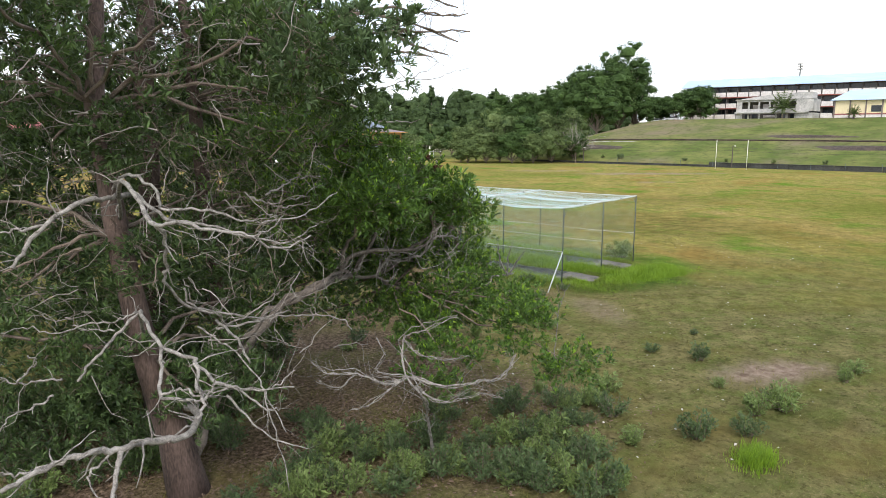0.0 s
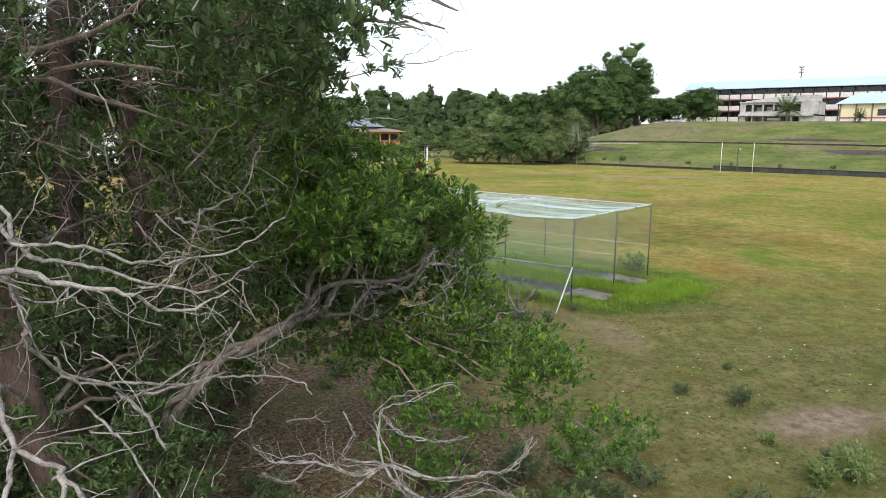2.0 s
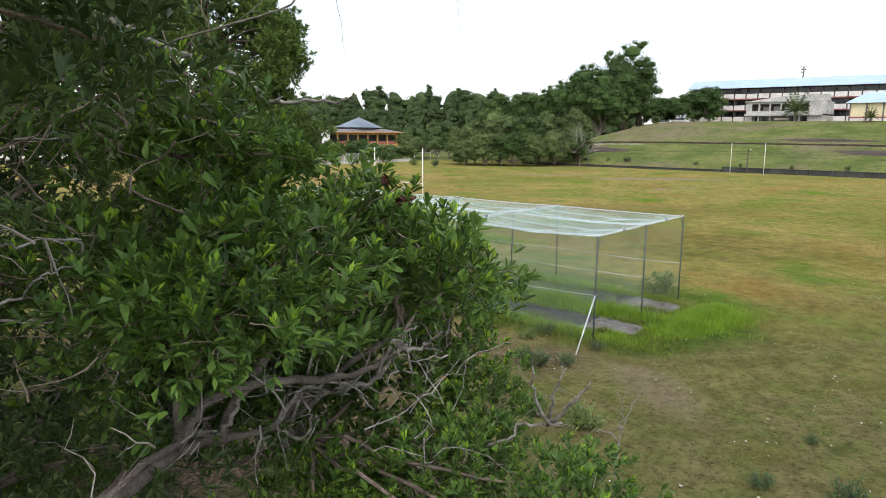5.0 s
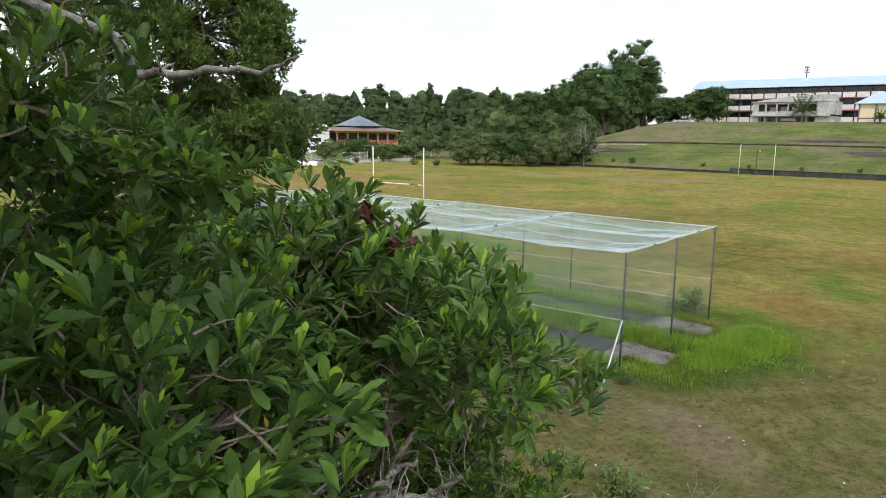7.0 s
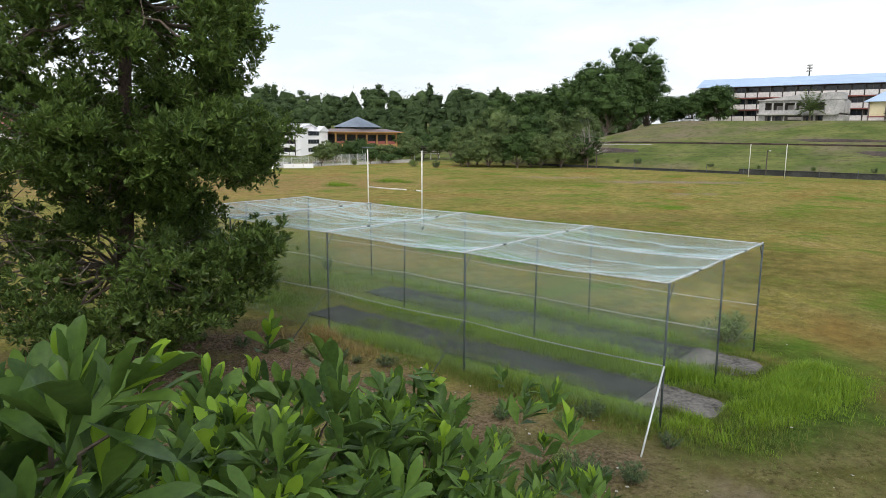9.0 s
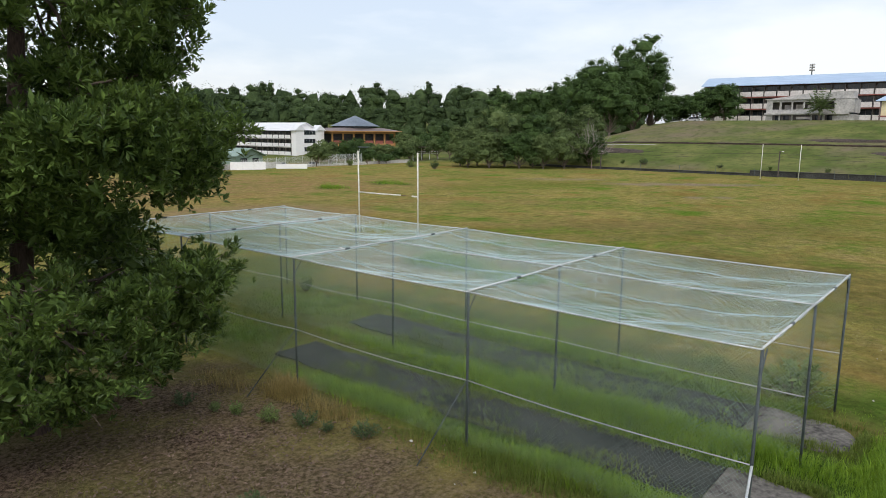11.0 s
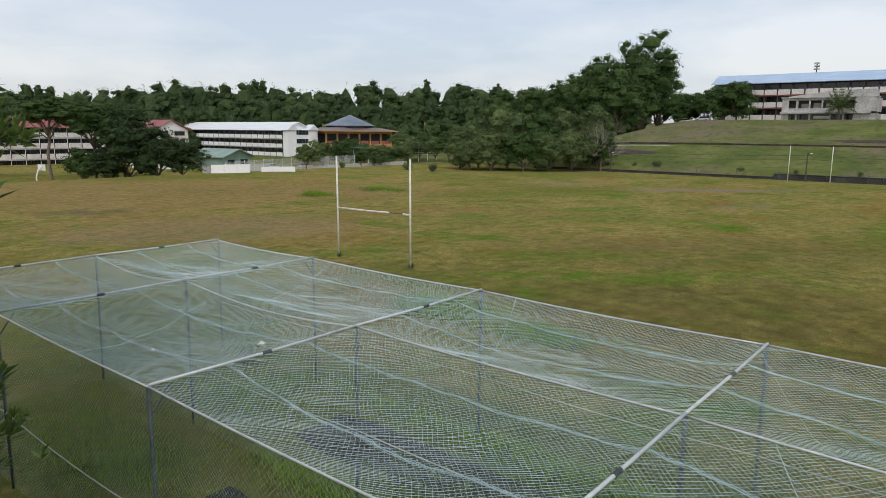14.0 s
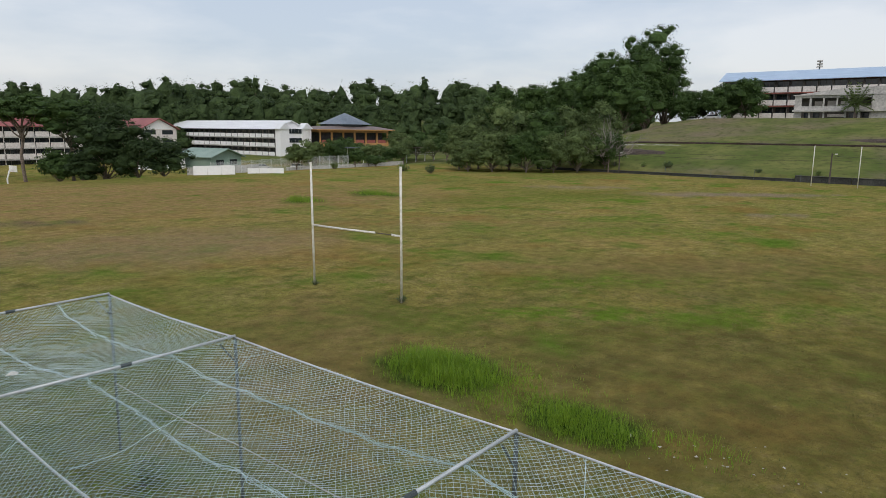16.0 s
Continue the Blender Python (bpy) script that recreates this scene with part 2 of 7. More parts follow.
def ground_material():
    m = bpy.data.materials.new("rough_field_grass")
    m.use_nodes = True
    n, l = m.node_tree.nodes, m.node_tree.links
    bsdf = n["Principled BSDF"]
    bsdf.inputs["Roughness"].default_value = 0.9
    bsdf.inputs["Specular IOR Level"].default_value = 0.0
    co = n.new("ShaderNodeTexCoord")

    def tex(scale, detail=6.0, rough=0.6):
        t = n.new("ShaderNodeTexNoise")
        t.inputs["Scale"].default_value = scale
        t.inputs["Detail"].default_value = detail
        t.inputs["Roughness"].default_value = rough
        l.new(co.outputs["Object"], t.inputs["Vector"])
        return t.outputs["Fac"]

    def ramp(src, a, b):
        r = n.new("ShaderNodeMapRange")
        r.inputs["From Min"].default_value, r.inputs["From Max"].default_value = a, b
        l.new(src, r.inputs["Value"])
        return r.outputs["Result"]

    def blend(fac, c1, c2):
        x = n.new("ShaderNodeMixRGB")
        for sock, c in (("Color1", c1), ("Color2", c2)):
            if isinstance(c, tuple):
                x.inputs[sock].default_value = (*c, 1)
            else:
                l.new(c, x.inputs[sock])
        l.new(fac, x.inputs["Fac"])
        return x.outputs["Color"]

    def times(a, b):
        x = n.new("ShaderNodeMath")
        x.operation = "MULTIPLY"
        l.new(a, x.inputs[0])
        l.new(b, x.inputs[1])
        return x.outputs[0]

    def attr(name):
        a = n.new("ShaderNodeAttribute")
        a.attribute_name = name
        return a.outputs["Fac"]

    fine = tex(5.0, 8.0, 0.7)
    base = blend(ramp(tex(0.09), 0.4, 0.62), GRASS[0], GRASS[1])
    base = blend(ramp(tex(0.35), 0.47, 0.7), base, GRASS[2])
    base = blend(ramp(tex(0.022, 3.0), 0.5, 0.66), base, GRASS[3])
    base = blend(ramp(fine, 0.48, 0.7), base, GRASS[4])
    base = blend(ramp(tex(11.0, 6.0, 0.7), 0.56, 0.68), base, GRASS[8])
    base = blend(ramp(tex(0.8, 6.0, 0.65), 0.52, 0.62), base, GRASS[6])
    base = blend(ramp(tex(0.05, 6.0, 0.65), 0.48, 0.7), base, GRASS[7])
    base = blend(ramp(tex(1.7, 7.0, 0.7), 0.54, 0.74), base, GRASS[5])
    base = blend(ramp(tex(0.42, 5.0, 0.62), 0.52, 0.78), base, (0.11, 0.118, 0.04))
    base = blend(ramp(tex(0.16, 5.0, 0.6), 0.51, 0.68), base, (0.115, 0.19, 0.03))
    base = blend(ramp(tex(0.115, 6.0, 0.65), 0.53, 0.68), base, (0.25, 0.175, 0.06))
    base = blend(ramp(tex(0.03, 4.0, 0.55), 0.5, 0.72), base, (0.15, 0.165, 0.04))
    dry = blend(ramp(tex(0.9, 7.0, 0.65), 0.44, 0.6), (0.178, 0.16, 0.08), (0.11, 0.138, 0.045))
    dry = blend(ramp(fine, 0.5, 0.64), dry, (0.06, 0.06, 0.026))
    dry = blend(ramp(tex(13.0, 5.0, 0.7), 0.56, 0.68), dry, (0.28, 0.24, 0.145))
    dry = blend(ramp(tex(0.5, 5.0, 0.6), 0.5, 0.75), dry, (0.08, 0.098, 0.034))
    dry = blend(ramp(tex(0.22, 5.0, 0.6), 0.52, 0.72), dry, (0.15, 0.125, 0.05))
    base = blend(times(attr("russet"), ramp(tex(0.5, 6.0, 0.65), 0.3, 0.62)), base, (0.31, 0.208, 0.105))
    base = blend(times(attr("coarse"), ramp(tex(0.7, 6.0, 0.65), 0.3, 0.6)), base, blend(ramp(tex(2.6, 6.0, 0.7), 0.4, 0.62), (0.17, 0.14, 0.05), (0.1, 0.105, 0.03)))
    base = blend(times(attr("fresh"), ramp(tex(0.9, 6.0, 0.65), 0.38, 0.62)), base, (0.13, 0.21, 0.03))
    base = blend(attr("dry"), base, dry)
    # Lush grass green; below the cage it also paints in the net's shade.
    base = blend(attr("lush_net_shade"), base, blend(ramp(fine, 0.35, 0.65), (0.035, 0.066, 0.016), (0.105, 0.175, 0.034)))
    tussock = blend(ramp(tex(1.3, 7.0, 0.75), 0.38, 0.64), (0.72, 0.71, 0.7), (1.16, 1.15, 1.12))
    rich = n.new("ShaderNodeMixRGB")
    rich.blend_type = "MULTIPLY"
    rich.inputs["Fac"].default_value = 1.0
    l.new(base, rich.inputs["Color1"])
    l.new(tussock, rich.inputs["Color2"])
    hue = n.new("ShaderNodeHueSaturation")
    hue.inputs["Saturation"].default_value = 1.02
    hue.inputs["Value"].default_value = 1.06
    l.new(rich.outputs["Color"], hue.inputs["Color"])
    base = hue.outputs["Color"]
    litter = blend(ramp(tex(9.0, 8.0, 0.75), 0.4, 0.66), (0.055, 0.038, 0.027), (0.33, 0.24, 0.175))
    base = blend(attr("litter"), base, litter)
    earth = blend(ramp(tex(3.0, 8.0, 0.7), 0.35, 0.65), (0.16, 0.112, 0.082), (0.36, 0.285, 0.22))
    base = blend(attr("bare"), base, earth)
    slope = blend(ramp(tex(0.12), 0.4, 0.62), (0.105, 0.14, 0.042), (0.185, 0.2, 0.07))
    slope = blend(ramp(tex(0.035, 5.0), 0.48, 0.64), slope, (0.205, 0.17, 0.115))
    slope = blend(ramp(tex(0.7, 6.0), 0.5, 0.75), slope, (0.085, 0.09, 0.04))
    base = blend(attr("slope"), base, slope)
    l.new(base, bsdf.inputs["Base Color"])
    b = n.new("ShaderNodeBump")
    b.inputs["Strength"].default_value = 0.8
    b.inputs["Distance"].default_value = 0.3
    l.new(fine, b.inputs["Height"])
    l.new(b.outputs["Normal"], bsdf.inputs["Normal"])
    return m


# ---------------- mesh helpers ----------------
rng = np.random.default_rng(7)


def mesh_from(name, verts, groups, smooth=False):
    """A mesh from vertex rows and groups of faces, each group with one number of corners."""
    me = bpy.data.meshes.new(name)
    verts = np.asarray(verts, np.float32).reshape(-1, 3)
    groups = [np.asarray(g, np.int32) for g in groups if len(g)]
    loops = np.concatenate([g.ravel() for g in groups])
    sizes = np.concatenate([np.full(len(g), g.shape[1], np.int32) for g in groups])
    starts = np.concatenate([[0], np.cumsum(sizes)[:-1]]).astype(np.int32)
    me.vertices.add(len(verts))
    me.vertices.foreach_set("co", verts.ravel())
    me.loops.add(len(loops))
    me.loops.foreach_set("vertex_index", loops)
    me.polygons.add(len(sizes))
    me.polygons.foreach_set("loop_start", starts)
    me.polygons.foreach_set("use_smooth", np.full(len(sizes), bool(smooth)))
    me.update(calc_edges=True)
    return me


class Soup:
    """Collects pieces into one mesh."""

    def __init__(self):
        self.v, self.f, self.n = [], {}, 0

    def add(self, verts, *groups):
        verts = np.asarray(verts, np.float32).reshape(-1, 3)
        for g in groups:
            g = np.asarray(g, np.int32)
            if len(g):
                self.f.setdefault(g.shape[1], []).append(g + self.n)
        self.v.append(verts)
        self.n += len(verts)

    def mesh(self, name, smooth=False):
        return mesh_from(name, np.concatenate(self.v), [np.concatenate(g) for g in self.f.values()], smooth)


def unit(v):
    v = np.asarray(v, float)
    return v / (np.linalg.norm(v, axis=-1, keepdims=True) + 1e-9)


def tube(soup, pts, radii, sides=6):
    pts = np.asarray(pts, float)
    radii = np.broadcast_to(np.asarray(radii, float), (len(pts),))
    tan = unit(np.gradient(pts, axis=0))
    ref = np.array([0, 0, 1.0]) if abs(tan[0][2]) < 0.8 else np.array([1.0, 0, 0])
    u = unit(np.cross(tan, ref))
    w = np.cross(tan, u)
    ang = np.arange(sides) * 2 * np.pi / sides
    ring = u[:, None] * np.cos(ang)[None, :, None] + w[:, None] * np.sin(ang)[None, :, None]
    verts = (pts[:, None] + ring * radii[:, None, None]).reshape(-1, 3)
    k = len(pts)
    i, j = np.meshgrid(np.arange(k - 1), np.arange(sides), indexing="ij")
    a, b = i * sides + j, i * sides + (j + 1) % sides
    quads = np.stack([a, b, b + sides, a + sides], -1).reshape(-1, 4)
    soup.add(verts, quads, np.arange(sides)[None, ::-1], np.arange(sides)[None] + (k - 1) * sides)


def box(soup, x0, x1, y0, y1, z0, z1):
    v = [(x, y, z) for z in (z0, z1) for x, y in ((x0, y0), (x1, y0), (x1, y1), (x0, y1))]
    soup.add(v, [(3, 2, 1, 0), (4, 5, 6, 7), (0, 1, 5, 4), (1, 2, 6, 5), (2, 3, 7, 6), (3, 0, 4, 7)])


def prism(soup, outline, axis, a, b):
    """An outline of (across, up) pairs drawn out along x or y from a to b."""
    k = len(outline)
    v = [((p[0], s, p[1]) if axis == "y" else (s, p[0], p[1])) for s in (a, b) for p in outline]
    quads = [(i, (i + 1) % k, (i + 1) % k + k, i + k) for i in range(k)]
    soup.add(v, quads, [tuple(range(k))[::-1]], [tuple(range(k, 2 * k))])


def part(name, soup, mat, parent=None, label="", smooth=False):
    ob = new(name, soup.mesh(name, smooth))
    ob.data.materials.append(mat)
    if parent:
        ob.parent = parent
    if label:
        ob["label"] = label
    return ob


def thing(name, label, category, group="", kind=""):
    return tagged(new(name), label, category, group, kind)


def bent(p0, p1, r0, r1, k=7, wiggle=0.08, rise=0.0):
    """A crooked, tapering run from p0 to p1."""
    p0, p1 = np.asarray(p0, float), np.asarray(p1, float)
    s = np.linspace(0, 1, k)[:, None]
    d = np.linalg.norm(p1 - p0)
    off = rng.normal(0, wiggle * d / k ** 0.5, (k, 3)).cumsum(0)
    off = off - s * off[-1]
    pts = p0 + (p1 - p0) * s + (off - off[0] * (1 - s))
    pts[:, 2] += rise * d * (4 * s[:, 0] * (1 - s[:, 0]))
    return pts, r0 + (r1 - r0) * s[:, 0]


LEAF_A = np.array([(0, 0, 0), (0.33, -0.34, 0.05), (0.36, 0, -0.03), (0.33, 0.34, 0.05), (0.68, -0.5, 0.05), (0.7, 0, -0.02), (0.68, 0.5, 0.05), (1, 0, -0.1)])
LEAF_A_F = np.array([(0, 1, 2), (0, 2, 3), (4, 7, 5), (5, 7, 6), (1, 4, 5), (1, 5, 2), (2, 5, 6), (2, 6, 3)])
LEAF_D = np.array([(0, 0, 0)] + [(s, w, z) for s, h, e in ((0.22, 0.17, 0.03), (0.48, 0.41, 0.04), (0.74, 0.47, 0.05), (0.92, 0.25, 0.0)) for w, z in ((-h, e), (0, -0.03), (h, e))] + [(1, 0, -0.07)])
LEAF_D_F = np.array([(0, 1, 2), (0, 2, 3), (10, 13, 11), (11, 13, 12)] + [f for i in (1, 4, 7) for f in ((i, i + 3, i + 4), (i, i + 4, i + 1), (i + 1, i + 4, i + 5), (i + 1, i + 5, i + 2))])
LEAF_C = np.array([(0, 0, 0), (0.5, -0.5, 0.06), (0.52, 0, -0.03), (0.5, 0.5, 0.06), (1, 0, -0.08)])
LEAF_C_F = np.array([(0, 1, 2), (0, 2, 3), (1, 4, 2), (2, 4, 3)])
LEAF_B = np.array([(0, 0, 0), (0.5, -0.5, 0.07), (1, 0, -0.06), (0.5, 0.5, 0.07)])
LEAF_B_F = np.array([(0, 1, 2), (0, 2, 3)])


def leaves(soup, pos, way, length, width, fine=False):
    """One leaf at each place, growing along its way, with its face turned up."""
    pos, way = np.asarray(pos, float), unit(way)
    n = len(pos)
    side = unit(np.cross(way, np.array([0, 0, 1.0])) + rng.normal(0, 0.25, (n, 3)))
    side = unit(side - way * (side * way).sum(-1, keepdims=True))
    up = np.cross(side, way)
    shape, faces = ((LEAF_B, LEAF_B_F), (LEAF_C, LEAF_C_F), (LEAF_A, LEAF_A_F), (LEAF_D, LEAF_D_F))[int(fine)]
    length, width = np.broadcast_to(length, (n,)), np.broadcast_to(width, (n,))
    curl = rng.uniform(-0.5, 2.2, n)
    v = (pos[:, None] + way[:, None] * (shape[None, :, :1] * length[:, None, None])
         + side[:, None] * (shape[None, :, 1:2] * width[:, None, None])
         + up[:, None] * (shape[None, :, 2:] * (length * curl)[:, None, None]))
    f = faces[None] + (np.arange(n) * len(shape))[:, None, None]
    soup.add(v.reshape(-1, 3), f.reshape(-1, 3))


def unit_ball(cuts):
    bm = bmesh.new()
    bmesh.ops.create_icosphere(bm, subdivisions=cuts, radius=1.0)
    v = np.array([p.co[:] for p in bm.verts])
    f = np.array([[p.index for p in q.verts] for q in bm.faces])
    bm.free()
    return v, f


BALLS = {k: unit_ball(k) for k in (1, 2)}


def clump(soup, c, radii, cards, card, g, cuts=1, heart=0.44):
    """A lobe of a far crown: a ragged dark heart, closed over by small leaf sprays that lie along its skin."""
    v, f = BALLS[cuts]
    ph = g.uniform(0, 6.28, 6)
    bump = lambda d: 1 + 0.17 * np.sin(d[:, 0] * 4.3 + ph[0]) * np.sin(d[:, 1] * 4.7 + ph[1]) + 0.13 * np.sin(d[:, 2] * 6.1 + ph[2]) + 0.1 * np.sin(d[:, 0] * 9 + ph[3]) * np.sin(d[:, 2] * 8 + ph[4])
    soup.add(c + v * radii * (heart * bump(v) * g.uniform(0.8, 1.15, len(v)))[:, None], f)
    d = unit(g.normal(0, 1, (cards, 3)))
    d[:, 2] = np.where((d[:, 2] < -0.3) & (g.random(cards) < 0.7), -d[:, 2], d[:, 2])
    face = unit(d / radii * radii.mean() + g.normal(0, 0.4, (cards, 3)) + (0, 0, 0.25))
    way = np.cross(face, unit(g.normal(0, 1, (cards, 3))))
    way = unit(way)
    side = np.cross(face, way)
    size = card * g.uniform(0.55, 1.35, cards)
    wide = size * g.uniform(0.5, 0.85, cards)
    p = c + d * radii * (bump(d) * g.uniform(0.66, 0.99, cards))[:, None] - way * size[:, None] * 0.5
    q = (p[:, None] + way[:, None] * (LEAF_B[None, :, :1] * size[:, None, None]) + side[:, None] * (LEAF_B[None, :, 1:2] * wide[:, None, None]) + face[:, None] * (LEAF_B[None, :, 2:] * size[:, None, None]))
    soup.add(q.reshape(-1, 3), (LEAF_B_F[None] + (np.arange(cards) * 4)[:, None, None]).reshape(-1, 3))


def rosettes(soup, tips, ways, per, length, width, fine=False, spread=0.75):
    """A whorl of leaves at each tip."""
    tips, ways = np.asarray(tips, float), unit(ways)
    n = len(tips)
    ref = unit(rng.normal(0, 1, (n, 3)))
    u = unit(np.cross(ways, ref))
    w = np.cross(ways, u)
    pos, way, size = [], [], []
    scale = rng.uniform(0.7, 1.25, n)
    for i in range(per):
        a = i * 2.4 + rng.uniform(-0.4, 0.4, n)
        open_ = spread * (0.25 + 0.9 * i / per) * rng.uniform(0.7, 1.3, n)
        d = ways * np.cos(open_)[:, None] + (u * np.cos(a)[:, None] + w * np.sin(a)[:, None]) * np.sin(open_)[:, None]
        pos.append(tips - ways * (length * 0.7 * i / per * scale)[:, None])
        way.append(d)
        size.append(scale * (0.6 + 0.5 * i / per) * rng.uniform(0.8, 1.2, n))
    size = np.concatenate(size)
    leaves(soup, np.concatenate(pos), np.concatenate(way), length * size, width * size, fine)


def dead_limb(soup, p, way, length, r, depth, up=0.1, sides=6, jitter=0.2):
    """A bare, kinked limb that forks again and again."""
    k = max(4, int(length / 0.15))
    pts, d, p = [np.array(p, float)], unit(way), np.array(p, float)
    for _ in range(k):
        d = unit(d + rng.normal(0, jitter, 3) * (0.6 if rng.random() < 0.6 else 1.3) + np.array([0, 0, up * 0.15]))
        p = p + d * length / k
        pts.append(p)
    grow_twigs(soup, np.array(pts), r * np.linspace(1, 0.35, k + 1), length, depth, up, sides, jitter)


def grow_twigs(soup, pts, radii, length, depth, up, sides, jitter):
    tube(soup, pts, radii, sides)
    if not depth:
        return
    for i in range(1, len(pts)):
        d = unit(pts[i] - pts[i - 1])
        if rng.random() < (0.33 if depth > 1 else 0.36):
            out = rng.normal(0, 1, 3)
            out = unit(out - d * (out @ d))
            dead_limb(soup, pts[i], unit(d * rng.uniform(0.5, 1.1) + out * 0.9 + np.array([0, 0, up])), max(0.18, length * rng.uniform(0.2, 0.5)), radii[i] * 0.42, depth - 1, up, 5 if depth > 1 else 4, jitter * 1.35)


def limb_route(soup, route, r0, r1, depth=2, up=0.1):
    """A bare limb along a few bends, roughened between them, with its forks."""
    p = np.asarray(route, float)
    p = np.concatenate([[2 * p[0] - p[1]], p, [2 * p[-1] - p[-2]]])
    pts = []
    for i in range(1, len(p) - 2):
        for s in np.arange(0, 1, 0.2):
            pts.append(0.5 * (2 * p[i] + (p[i + 1] - p[i - 1]) * s + (2 * p[i - 1] - 5 * p[i] + 4 * p[i + 1] - p[i + 2]) * s ** 2 + (3 * p[i] - p[i - 1] - 3 * p[i + 1] + p[i + 2]) * s ** 3))
    pts = np.array(pts + [p[-2]])
    pts[1:-1] += rng.normal(0, 0.016, (len(pts) - 2, 3))
    length = np.linalg.norm(np.diff(pts, axis=0), axis=1).sum()
    grow_twigs(soup, pts, 0.8 * np.linspace(r0, r1, len(pts)) * rng.uniform(0.88, 1.13, len(pts)), min(length * 0.6, 1.7), depth, up, 7, 0.26)


# ---------------- plan ----------------
HEAD = np.array([0.7693, 0.6389])
SIDE = np.array([0.6389, -0.7693])


def plan(ahead, across):
    """Place on the ground, by metres ahead of the walk's start and to its right."""
    p = np.array([-29.1, -16.5]) + HEAD * ahead + SIDE * across
    return float(p[0]), float(p[1])


def ease(a, b, x):
    s = np.clip((np.asarray(x, float) - a) / (b - a), 0, 1)
    return s * s * (3 - 2 * s)


def height(x, y):
    """Lie of the land: flat field, bank beyond the low wall, wooded rise behind."""
    x, y = np.asarray(x, float), np.asarray(y, float)
    bank = np.interp(x, [122.1, 122.6, 146, 149, 152, 183, 190, 330], [0, 0.9, 4.7, 5.3, 5.4, 10.4, 11.4, 12.0])
    bank = bank * (1 - 0.78 * ease(70, 118, y))
    ahead = (x + 29.1) * HEAD[0] + (y + 16.5) * HEAD[1]
    rise = 10 * ease(298, 380, ahead) * ease(-40, 120, y)
    dip = -2.6 * ease(106, 142, y) * (1 - ease(120, 165, x)) * (1 - ease(300, 330, ahead))
    return np.maximum(bank, 0) + rise + dip


def lumps(x, y, s, seed=0.0):
    """Smooth bumps between -1 and 1 from a few waves."""
    return (np.sin(x * s + 1.3 * np.sin(y * s * 0.7 + seed)) + np.sin(y * s * 1.3 + 1.7 * np.sin(x * s * 0.6 + 2 * seed)) + np.sin((x + y) * s * 2.1 + seed)) / 3


def near_oval(x, y, cx, cy, a, b, turn=0.0, ragged=0.35):
    c, s = math.cos(radians(turn)), math.sin(radians(turn))
    u, v = (x - cx) * c + (y - cy) * s, -(x - cx) * s + (y - cy) * c
    d = np.sqrt((u / a) ** 2 + (v / b) ** 2) + ragged * lumps(x, y, 1.1, cx) * 0.6
    return 1 - ease(0.6, 1.15, d)


